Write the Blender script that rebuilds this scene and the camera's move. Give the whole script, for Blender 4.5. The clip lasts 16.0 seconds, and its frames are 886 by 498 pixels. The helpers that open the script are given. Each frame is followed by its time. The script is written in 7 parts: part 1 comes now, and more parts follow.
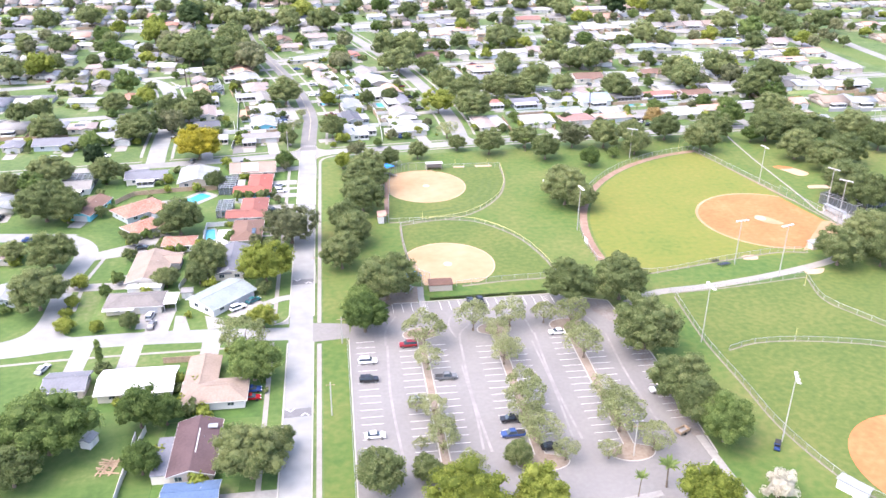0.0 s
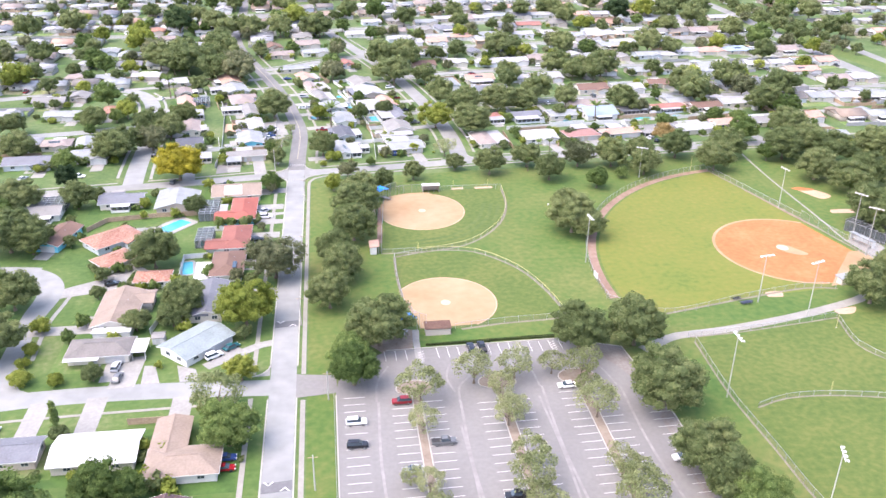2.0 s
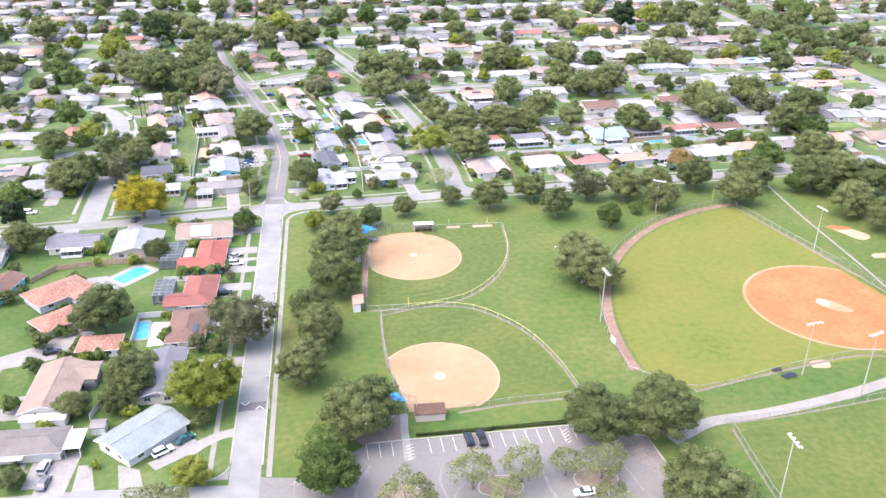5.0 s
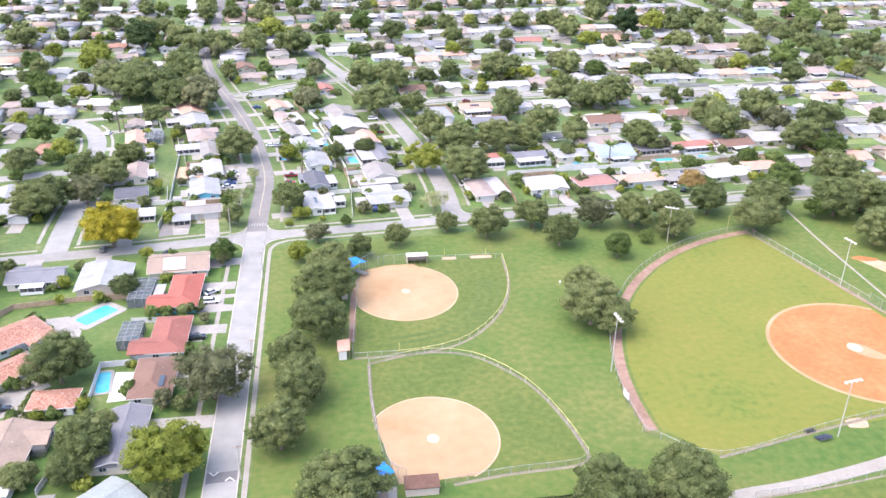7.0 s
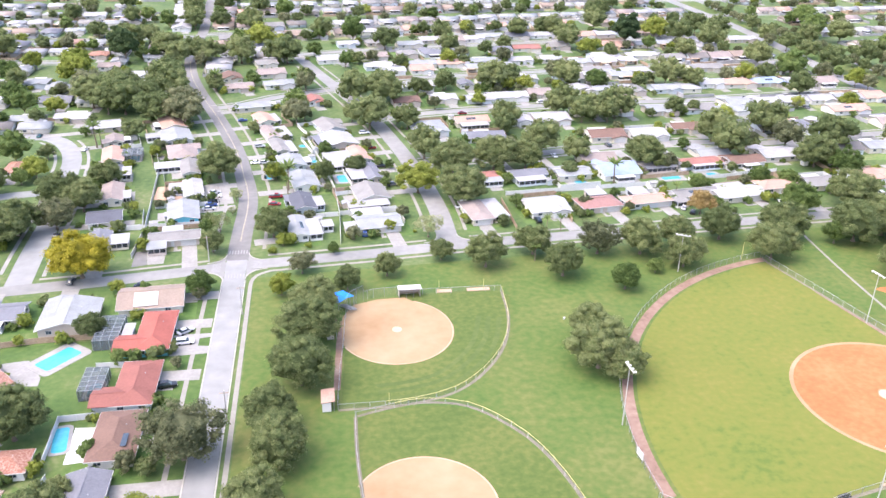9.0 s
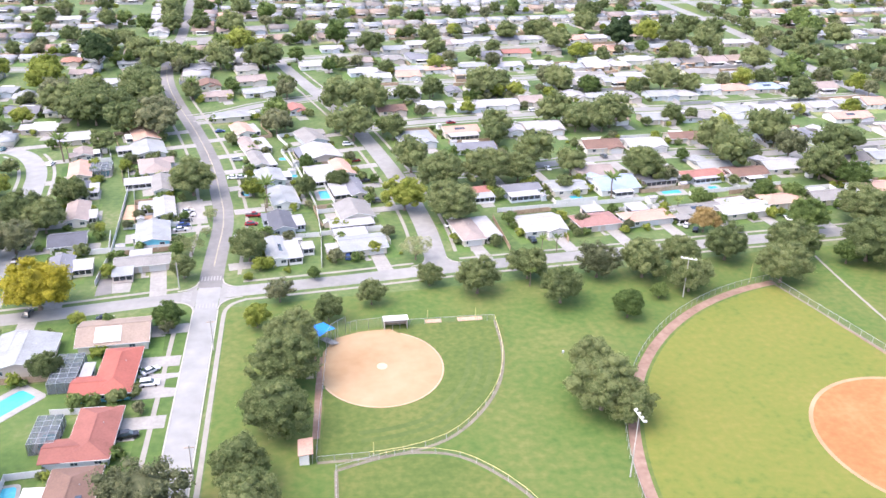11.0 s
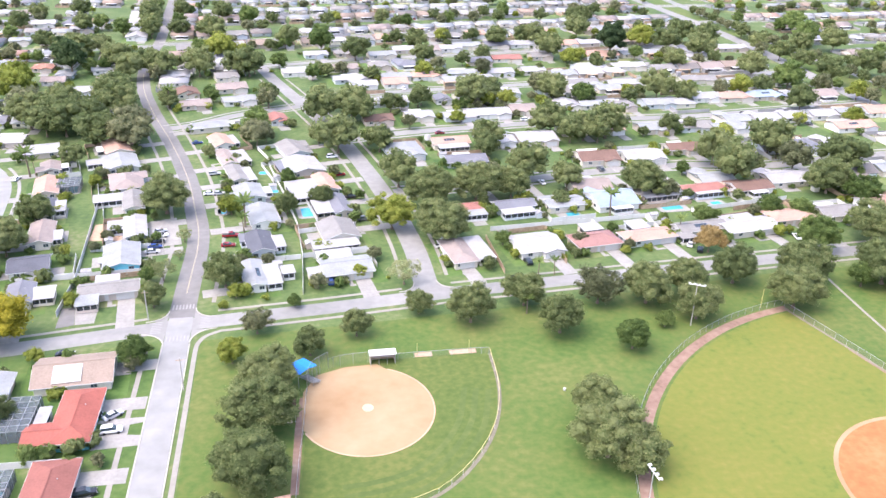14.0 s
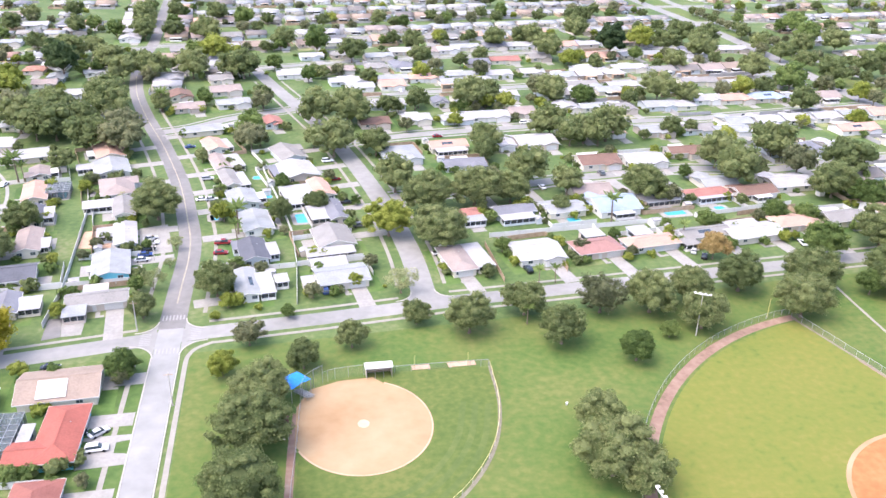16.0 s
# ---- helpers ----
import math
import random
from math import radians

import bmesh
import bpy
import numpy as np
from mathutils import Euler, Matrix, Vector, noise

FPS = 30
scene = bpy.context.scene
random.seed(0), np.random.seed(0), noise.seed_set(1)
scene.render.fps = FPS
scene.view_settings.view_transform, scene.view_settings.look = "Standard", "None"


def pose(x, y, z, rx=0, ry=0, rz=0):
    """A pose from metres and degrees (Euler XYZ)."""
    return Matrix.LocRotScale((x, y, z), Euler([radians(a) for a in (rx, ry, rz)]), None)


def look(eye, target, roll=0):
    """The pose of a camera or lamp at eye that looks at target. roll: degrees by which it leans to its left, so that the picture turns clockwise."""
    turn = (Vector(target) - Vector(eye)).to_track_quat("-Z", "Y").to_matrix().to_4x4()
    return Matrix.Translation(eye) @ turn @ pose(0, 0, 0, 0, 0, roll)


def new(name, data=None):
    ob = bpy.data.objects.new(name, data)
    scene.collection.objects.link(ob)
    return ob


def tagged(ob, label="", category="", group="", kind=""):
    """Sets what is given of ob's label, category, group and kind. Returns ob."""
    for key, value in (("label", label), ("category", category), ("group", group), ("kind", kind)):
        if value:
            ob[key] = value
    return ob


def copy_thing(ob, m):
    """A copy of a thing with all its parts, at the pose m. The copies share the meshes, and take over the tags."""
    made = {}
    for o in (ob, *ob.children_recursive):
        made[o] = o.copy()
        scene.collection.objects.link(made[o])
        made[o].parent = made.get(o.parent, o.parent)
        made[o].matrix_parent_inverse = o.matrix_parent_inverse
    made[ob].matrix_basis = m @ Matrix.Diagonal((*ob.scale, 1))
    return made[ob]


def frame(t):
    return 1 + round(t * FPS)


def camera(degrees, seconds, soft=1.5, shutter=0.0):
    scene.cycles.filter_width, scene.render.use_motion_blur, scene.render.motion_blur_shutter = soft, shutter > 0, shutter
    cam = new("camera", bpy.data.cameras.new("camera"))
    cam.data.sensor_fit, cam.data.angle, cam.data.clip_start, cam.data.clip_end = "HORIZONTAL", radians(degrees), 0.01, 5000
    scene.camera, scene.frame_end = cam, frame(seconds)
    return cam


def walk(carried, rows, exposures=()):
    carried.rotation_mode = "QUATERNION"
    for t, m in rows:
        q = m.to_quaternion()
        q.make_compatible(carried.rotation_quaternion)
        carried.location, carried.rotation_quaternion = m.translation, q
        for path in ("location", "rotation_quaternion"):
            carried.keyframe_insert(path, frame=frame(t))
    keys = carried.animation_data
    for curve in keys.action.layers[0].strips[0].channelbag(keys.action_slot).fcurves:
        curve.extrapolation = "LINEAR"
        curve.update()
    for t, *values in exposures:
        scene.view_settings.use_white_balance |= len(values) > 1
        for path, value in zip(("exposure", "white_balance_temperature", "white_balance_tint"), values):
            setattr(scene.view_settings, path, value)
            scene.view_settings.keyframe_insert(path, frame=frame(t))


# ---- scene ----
cam = camera(55.91, 16.0)
# seconds, eye x, y, z, heading to the left of +y, tilt, roll
PATH = [
    (0, 11.13, 0.00, 116.53, -7.87, -25.18, 0.62),
    (0.5, 11.92, 5.95, 116.68, -7.94, -25.19, 0.63),
    (1, 12.70, 12.50, 116.82, -7.99, -25.22, 0.64),
    (1.5, 13.39, 18.18, 116.97, -8.06, -25.23, 0.66),
    (2, 14.30, 24.55, 117.11, -8.09, -25.25, 0.71),
    (2.5, 15.26, 30.87, 117.21, -8.13, -25.28, 0.79),
    (3, 16.12, 37.22, 117.29, -8.18, -25.33, 0.85),
    (3.5, 17.02, 43.66, 117.34, -8.24, -25.37, 0.88),
    (4, 17.93, 49.87, 117.40, -8.31, -25.37, 0.89),
    (6.5, 23.15, 80.35, 117.44, -8.55, -25.37, 0.99),
    (7, 24.12, 86.40, 117.43, -8.61, -25.35, 1.05),
    (7.5, 25.16, 93.06, 117.44, -8.67, -25.40, 1.10),
    (8, 25.76, 96.47, 117.68, -8.71, -25.26, 1.12),
    (8.5, 26.49, 100.58, 117.79, -8.77, -25.18, 1.12),
    (9, 27.63, 107.67, 117.50, -8.91, -25.30, 1.13),
    (11.5, 30.80, 130.58, 116.21, -10.09, -25.26, 1.21),
    (12, 31.29, 134.25, 115.99, -10.32, -25.24, 1.22),
    (12.5, 31.76, 137.59, 115.76, -10.48, -25.22, 1.27),
    (13, 32.13, 140.39, 115.51, -10.61, -25.19, 1.31),
    (13.5, 32.28, 142.97, 115.25, -10.72, -25.16, 1.35),
    (14, 32.60, 145.43, 115.01, -10.78, -25.15, 1.41),
    (14.5, 32.90, 147.58, 114.78, -10.83, -25.15, 1.42),
    (15, 33.15, 149.20, 114.59, -10.88, -25.14, 1.42),
    (15.5, 33.43, 150.94, 114.36, -10.91, -25.13, 1.42),
    (16, 33.74, 152.20, 114.10, -10.96, -25.10, 1.39),
]
walk(cam, [(t, pose(x, y, z, 0, 0, yaw) @ pose(0, 0, 0, 90 + tilt) @ pose(0, 0, 0, 0, 0, roll)) for t, x, y, z, yaw, tilt, roll in PATH],
     [(0.0, 2.46, 6440, 18), (0.5, 2.26, 6440, 18), (1.5, 2.24, 6440, 18), (4.0, 2.23, 6440, 18), (9.0, 2.22, 6440, 18), (16.0, 2.22, 6440, 18)])

# ---- light: bright thin overcast ----
SUN_ELEVATION, SUN_AZIMUTH = 62.0, 250.0
world = bpy.data.worlds.new("sky")
scene.world = world
world.use_nodes = True
wn = world.node_tree
sky = wn.nodes.new("ShaderNodeTexSky")
sky.sky_type = "NISHITA"
sky.sun_disc = False
sky.sun_elevation, sky.sun_rotation = radians(SUN_ELEVATION), radians(SUN_AZIMUTH)
sky.dust_density, sky.air_density = 4.0, 1.0
wn.links.new(sky.outputs["Color"], wn.nodes["Background"].inputs["Color"])
wn.nodes["Background"].inputs["Strength"].default_value = 0.15
sun = new("sun", bpy.data.lights.new("sun", "SUN"))
sun.data.energy, sun.data.angle, sun.data.color = 0.5, radians(100), (1.0, 0.975, 0.94)
az, el = radians(SUN_AZIMUTH), radians(SUN_ELEVATION)
sun.matrix_world = look((0, 0, 200), Vector((0, 0, 200)) - Vector((math.sin(az) * math.cos(el), math.cos(az) * math.cos(el), math.sin(el))))


# ---- materials ----
def material(name, stops, big=0.06, small=1.2, rough=0.9, bump=0.0, bump_scale=3.0, mix=0.5, metal=0.0, island=0.0, objrand=0.0, detail=5.0, spec=0.3, width=0.4):
    """A surface whose colour runs through stops by two scales of noise at real size."""
    m = bpy.data.materials.new(name)
    m.use_nodes = True
    nt = m.node_tree
    n, link = nt.nodes, nt.links.new
    b = n["Principled BSDF"]
    b.inputs["Roughness"].default_value, b.inputs["Metallic"].default_value = rough, metal
    b.inputs["Specular IOR Level"].default_value = spec
    geo = n.new("ShaderNodeNewGeometry")
    na, nb = n.new("ShaderNodeTexNoise"), n.new("ShaderNodeTexNoise")
    for node, scale, det in ((na, big, 4.0), (nb, small, detail)):
        node.inputs["Scale"].default_value, node.inputs["Detail"].default_value = scale, det
        link(geo.outputs["Position"], node.inputs["Vector"])
    blend = n.new("ShaderNodeMix")
    blend.inputs[0].default_value = mix
    link(na.outputs["Fac"], blend.inputs[2])
    link(nb.outputs["Fac"], blend.inputs[3])
    value = blend.outputs[0]
    for amount, source in ((island, geo.outputs["Random Per Island"]), (objrand, None)):
        if amount:
            source = source or n.new("ShaderNodeObjectInfo").outputs["Random"]
            shift = n.new("ShaderNodeMath")
            shift.operation = "MULTIPLY_ADD"
            shift.inputs[1].default_value = amount
            link(source, shift.inputs[0])
            link(value, shift.inputs[2])
            back = n.new("ShaderNodeMath")
            back.operation = "SUBTRACT"
            back.inputs[1].default_value = amount / 2
            link(shift.outputs[0], back.inputs[0])
            value = back.outputs[0]
    ramp = n.new("ShaderNodeValToRGB")
    e = ramp.color_ramp.elements
    for k, c in enumerate(stops):
        at = 0.5 - width / 2 + width * k / max(1, len(stops) - 1)
        el_ = e[k] if k < 2 else e.new(at)
        el_.position, el_.color = at, (*c, 1)
    link(value, ramp.inputs[0])
    link(ramp.outputs[0], b.inputs["Base Color"])
    if bump:
        bm_, nz = n.new("ShaderNodeBump"), n.new("ShaderNodeTexNoise")
        nz.inputs["Scale"].default_value = bump_scale
        link(geo.outputs["Position"], nz.inputs["Vector"])
        bm_.inputs["Strength"].default_value = bump
        link(nz.outputs["Fac"], bm_.inputs["Height"])
        link(bm_.outputs[0], b.inputs["Normal"])
    return m


def shade(c, k):
    return tuple(min(1.0, v * k) for v in c)


GRASS = material("yard_grass", [(0.036, 0.068, 0.020), (0.056, 0.096, 0.027), (0.080, 0.116, 0.037), (0.135, 0.145, 0.070)], 0.06, 0.5, bump=0.3, mix=0.45, width=0.34)
YARD = material("front_lawn", [(0.034, 0.074, 0.016), (0.054, 0.106, 0.022), (0.076, 0.125, 0.031), (0.135, 0.150, 0.064)], 0.09, 0.7, bump=0.3, mix=0.35, objrand=0.26, width=0.4)
PARK = material("park_grass", [(0.036, 0.083, 0.015), (0.060, 0.101, 0.020), (0.086, 0.111, 0.027), (0.122, 0.128, 0.040)], 0.03, 0.5, bump=0.25, mix=0.45, width=0.32, detail=9.0)
FIELD = material("field_grass", [(0.050, 0.083, 0.016), (0.071, 0.099, 0.021), (0.099, 0.113, 0.029)], 0.05, 0.6, bump=0.2, mix=0.6, width=0.27, detail=10.0)
LAWN = material("outfield_grass", [(0.074, 0.109, 0.018), (0.105, 0.125, 0.022), (0.123, 0.130, 0.025), (0.146, 0.138, 0.033)], 0.035, 0.5, bump=0.25, mix=0.52, width=0.3, detail=10.0)
FIELD_DARK = material("mown_ring_grass", [(0.05, 0.08, 0.018), (0.064, 0.094, 0.023), (0.088, 0.11, 0.03)], 0.06, 0.6, bump=0.2, width=0.3)
CONCRETE_ROAD = material("pale_asphalt", [(0.168, 0.172, 0.169), (0.203, 0.207, 0.203), (0.240, 0.243, 0.237)], 0.035, 0.25, width=0.32)
ASPHALT = material("asphalt", [(0.148, 0.148, 0.144), (0.184, 0.183, 0.177), (0.224, 0.221, 0.213)], 0.04, 0.4, mix=0.4, width=0.32)
ASPHALT_NORTH = material("weathered_asphalt", [(0.118, 0.114, 0.112), (0.144, 0.140, 0.137), (0.172, 0.167, 0.163)], 0.05, 0.5, mix=0.4, width=0.32)
LOT = material("car_park_asphalt", [(0.132, 0.127, 0.122), (0.154, 0.148, 0.143), (0.180, 0.175, 0.168)], 0.05, 1.0, width=0.4, detail=8.0, mix=0.4)
CONCRETE = material("concrete", [(0.180, 0.175, 0.164), (0.224, 0.218, 0.206), (0.270, 0.263, 0.250)], 0.2, 1.2)
KERB = material("kerb_concrete", [(0.275, 0.262, 0.235), (0.360, 0.340, 0.315)], 0.3, 2.0)
CLAY = material("pale_clay", [(0.225, 0.138, 0.070), (0.272, 0.188, 0.108), (0.298, 0.228, 0.142)], 0.07, 0.3, mix=0.3, width=0.42)
CLAY_PALE = material("worn_clay", [(0.382, 0.273, 0.181), (0.423, 0.325, 0.242)], 0.3, 1.2)
CLAY_RED = material("red_clay", [(0.335, 0.096, 0.034), (0.378, 0.120, 0.045), (0.408, 0.150, 0.064)], 0.08, 0.6, mix=0.45, width=0.3, detail=8.0)
TRACK = material("warning_track", [(0.105, 0.082, 0.048), (0.178, 0.112, 0.085), (0.215, 0.145, 0.112), (0.262, 0.200, 0.160)], 0.15, 0.7, mix=0.45, width=0.4, detail=8.0)
MULCH = material("island_mulch", [(0.140, 0.106, 0.078), (0.190, 0.152, 0.120), (0.226, 0.188, 0.146)], 0.4, 1.6)
PAINT = material("white_line_paint", [(0.453, 0.439, 0.424), (0.585, 0.577, 0.562)], 0.5, 3.0)
WHITE = material("white_paint", [(0.45, 0.45, 0.44), (0.53, 0.53, 0.52)], 0.3, 2.0, rough=0.6)
YELLOW = material("yellow_cap", [(0.42, 0.37, 0.14), (0.52, 0.46, 0.22)], 0.5, 2.0, rough=0.6)
STEEL = material("galvanised_steel", [(0.28, 0.285, 0.29), (0.38, 0.385, 0.39)], 1.0, 6.0, rough=0.45, metal=0.6)
POLE = material("concrete_pole", [(0.3, 0.288, 0.27), (0.38, 0.365, 0.345)], 0.5, 3.0)
WOOD = material("weathered_wood", [(0.18, 0.13, 0.09), (0.3, 0.22, 0.15), (0.38, 0.3, 0.22)], 0.6, 4.0)
RUST = material("rusty_roof", [(0.060, 0.034, 0.026), (0.098, 0.056, 0.042), (0.135, 0.082, 0.062)], 0.5, 3.0)
BLUE = material("blue_canvas", [(0.01, 0.15, 0.6), (0.02, 0.24, 0.8)], 0.5, 3.0, rough=0.7)
BARK = material("bark", [(0.1, 0.075, 0.055), (0.2, 0.16, 0.12)], 0.8, 6.0, bump=0.5, bump_scale=8)
GLASS = material("dark_window_glass", [(0.02, 0.03, 0.04), (0.05, 0.07, 0.09)], 0.5, 2.0, rough=0.08, spec=0.6)
DARK = material("dark_rubber", [(0.015, 0.015, 0.016), (0.035, 0.035, 0.036)], 1.0, 6.0, rough=0.8)
POOL = material("pool_water", [(0.030, 0.260, 0.330), (0.060, 0.345, 0.410)], 0.4, 1.5, rough=0.05, spec=0.5, bump=0.1, bump_scale=2)
SCREEN = material("screen_mesh", [(0.05, 0.06, 0.07), (0.12, 0.13, 0.14)], 0.5, 2.0)
TEAL = material("teal_wall_paint", [(0.12, 0.45, 0.55), (0.2, 0.55, 0.65)], 0.4, 2.0)

ROOF_COLOURS = dict(
    brown=(0.085, 0.055, 0.058), blue=(0.23, 0.29, 0.38), pink=(0.245, 0.205, 0.188), white=(0.295, 0.295, 0.302), grey=(0.2, 0.195, 0.187),
    pale=(0.236, 0.25, 0.256), terra=(0.56, 0.27, 0.19), red=(0.27, 0.085, 0.065), rose=(0.21, 0.084, 0.068), brownlt=(0.152, 0.094, 0.073),
    slate=(0.148, 0.153, 0.174), salmon=(0.36, 0.235, 0.185), rosebrown=(0.25, 0.14, 0.125), rosered=(0.27, 0.125, 0.105), tan=(0.235, 0.185, 0.15), taupe=(0.158, 0.145, 0.136), darkslate=(0.085, 0.09, 0.108), snow=(0.56, 0.56, 0.56), deepblue=(0.07, 0.115, 0.2), seafoam=(0.205, 0.24, 0.245))
ROOF = {k: material("roof_" + k, [shade(c, 0.66), shade(c, 0.88), shade(c, 1.06)], 0.25, 2.2, rough=0.85, bump=0.25, bump_scale=5) for k, c in ROOF_COLOURS.items()}
ROOF["terra"] = material("roof_terracotta_tile", [(0.19, 0.08, 0.055), (0.24, 0.125, 0.09), (0.31, 0.208, 0.168)], 0.5, 2.4, mix=0.85, width=0.26, bump=0.4, bump_scale=4, detail=3.0)
WALLS = [material("stucco", [shade(c, 0.9), c], 0.3, 2.5, bump=0.15, bump_scale=8) for c in
         ((0.64, 0.63, 0.61), (0.56, 0.52, 0.46), (0.47, 0.41, 0.36), (0.46, 0.5, 0.53), (0.6, 0.56, 0.48))]


def foliage(name, dark, mid, light):
    m = material(name, [dark, mid, light], 0.25, 1.1, rough=0.75, island=0.3, objrand=0.3, detail=2.0, spec=0.25)
    nt = m.node_tree
    through_leaf, mixed = nt.nodes.new("ShaderNodeBsdfTranslucent"), nt.nodes.new("ShaderNodeMixShader")
    solid = nt.nodes["Principled BSDF"]
    nt.links.new(solid.inputs["Base Color"].links[0].from_socket, through_leaf.inputs["Color"])
    mixed.inputs[0].default_value = 0.55
    nt.links.new(solid.outputs[0], mixed.inputs[1])
    nt.links.new(through_leaf.outputs[0], mixed.inputs[2])
    nt.links.new(mixed.outputs[0], nt.nodes["Material Output"].inputs["Surface"])
    return m


LEAF = dict(
    oak=foliage("oak_leaves", (0.100, 0.134, 0.051), (0.153, 0.191, 0.073), (0.231, 0.262, 0.111)),
    young=foliage("young_leaves", (0.155, 0.185, 0.076), (0.245, 0.275, 0.122), (0.345, 0.36, 0.188)),
    bright=foliage("bright_leaves", (0.067, 0.110, 0.029), (0.121, 0.178, 0.050), (0.193, 0.256, 0.080)),
    gold=foliage("yellow_green_leaves", (0.122, 0.158, 0.026), (0.208, 0.25, 0.044), (0.31, 0.34, 0.076)),
    golden=foliage("golden_leaves", (0.23, 0.21, 0.02), (0.36, 0.325, 0.03), (0.47, 0.42, 0.07)),
    grey=foliage("grey_green_leaves", (0.09, 0.106, 0.052), (0.152, 0.168, 0.084), (0.236, 0.245, 0.132)),
    tan=foliage("tan_leaves", (0.22, 0.16, 0.06), (0.34, 0.25, 0.1), (0.42, 0.32, 0.15)),
    pale=foliage("pale_flowering_leaves", (0.35, 0.32, 0.25), (0.5, 0.47, 0.38), (0.6, 0.57, 0.48)),
    hedge=foliage("hedge_leaves", (0.03, 0.05, 0.018), (0.055, 0.08, 0.028), (0.085, 0.115, 0.042)),
    dark=foliage("dark_leaves", (0.03, 0.058, 0.024), (0.055, 0.092, 0.036), (0.085, 0.13, 0.05)))

CLAY_DRY = material("dry_pink_dirt", [(0.300, 0.187, 0.121), (0.371, 0.252, 0.177), (0.396, 0.293, 0.221)], 0.2, 1.2)
MOW = material("gravel_strip", [(0.104, 0.094, 0.066), (0.154, 0.137, 0.102), (0.200, 0.178, 0.140)], 0.3, 1.6)
LOT_WORN = material("worn_asphalt", [(0.160, 0.150, 0.147), (0.192, 0.182, 0.177), (0.228, 0.217, 0.211)], 0.15, 0.6, width=0.3)
ASPHALT_DARK = material("dark_asphalt_patch", [(0.095, 0.095, 0.1), (0.135, 0.135, 0.14)], 0.3, 1.5)
PAINT_WORN = material("worn_white_paint", [(0.195, 0.194, 0.192), (0.265, 0.263, 0.260)], 0.8, 3.0)
PAINT_YELLOW = material("yellow_line_paint", [(0.274, 0.242, 0.160), (0.331, 0.296, 0.220)], 0.5, 3.0)
BLUEDARK = material("dark_blue_paint", [(0.02, 0.025, 0.05), (0.04, 0.045, 0.075)], 0.5, 3.0, rough=0.5)
WIRE = material("wire_mesh", [(0.33, 0.34, 0.34), (0.45, 0.45, 0.45)], 1.0, 6.0, rough=0.5, metal=0.4)
WIRE.node_tree.nodes["Principled BSDF"].inputs["Alpha"].default_value = 0.12
SCREEN.node_tree.nodes["Principled BSDF"].inputs["Alpha"].default_value = 0.55

YARD_PATCH = material("patchy_lawn", [(0.045, 0.099, 0.023), (0.090, 0.158, 0.041), (0.135, 0.180, 0.059), (0.198, 0.203, 0.099), (0.270, 0.252, 0.171)], 0.1, 0.8, bump=0.3, island=0.34, width=0.5)

# asphalt under leaf litter, its brown also standing in for the trees' shade
LITTER_SHADE = material("littered_shaded_asphalt", [(0.118, 0.102, 0.088), (0.168, 0.150, 0.138), (0.213, 0.206, 0.200)], 0.25, 1.4, width=0.4)

PAVING = material("worn_pavement", [(0.182, 0.170, 0.148), (0.214, 0.203, 0.181), (0.242, 0.232, 0.210)], 0.25, 1.2)

WEST_GRASS = material("west_lawn", [(0.034, 0.072, 0.016), (0.052, 0.096, 0.021), (0.075, 0.113, 0.03), (0.125, 0.14, 0.06)], 0.06, 0.6, bump=0.3, mix=0.4, width=0.36)


# ---- building tools ----
def mesh_of(name, verts, faces, mats, index=None):
    me = bpy.data.meshes.new(name)
    me.from_pydata([tuple(v) for v in verts], [], [tuple(f) for f in faces])
    for m in mats:
        me.materials.append(m)
    if index is not None:
        me.polygons.foreach_set("material_index", index)
    me.update()
    return me


def part(name, me, parent, label="", at=None):
    ob = new(name, me)
    ob.parent = parent
    if at is not None:
        ob.matrix_local = at
    return tagged(ob, label)


def boxes(rows):
    """Verts and faces of boxes given as (x0, y0, z0, x1, y1, z1)."""
    v, f = [], []
    for x0, y0, z0, x1, y1, z1 in rows:
        k = len(v)
        v += [(x0, y0, z0), (x1, y0, z0), (x1, y1, z0), (x0, y1, z0), (x0, y0, z1), (x1, y0, z1), (x1, y1, z1), (x0, y1, z1)]
        f += [tuple(k + i for i in q) for q in ((3, 2, 1, 0), (4, 5, 6, 7), (0, 1, 5, 4), (1, 2, 6, 5), (2, 3, 7, 6), (3, 0, 4, 7))]
    return v, f


def tube(points, radii, sides=8):
    """Verts and faces of a tapered tube along points."""
    v, f = [], []
    for k, (p, r) in enumerate(zip(points, radii)):
        a, b = Vector(points[max(0, k - 1)]), Vector(points[min(len(points) - 1, k + 1)])
        q = (b - a).to_track_quat("Z", "Y")
        v += [tuple(Vector(p) + q @ Vector((r * math.cos(t), r * math.sin(t), 0))) for t in (2 * math.pi * s / sides for s in range(sides))]
    for k in range(len(points) - 1):
        for s in range(sides):
            a, b = k * sides + s, k * sides + (s + 1) % sides
            f.append((a, b, b + sides, a + sides))
    f.append(tuple(range(sides))[::-1])
    f.append(tuple((len(points) - 1) * sides + s for s in range(sides)))
    return v, f


def joined(*solids):
    v, f = [], []
    for sv, sf in solids:
        k = len(v)
        v += sv
        f += [tuple(i + k for i in q) for q in sf]
    return v, f


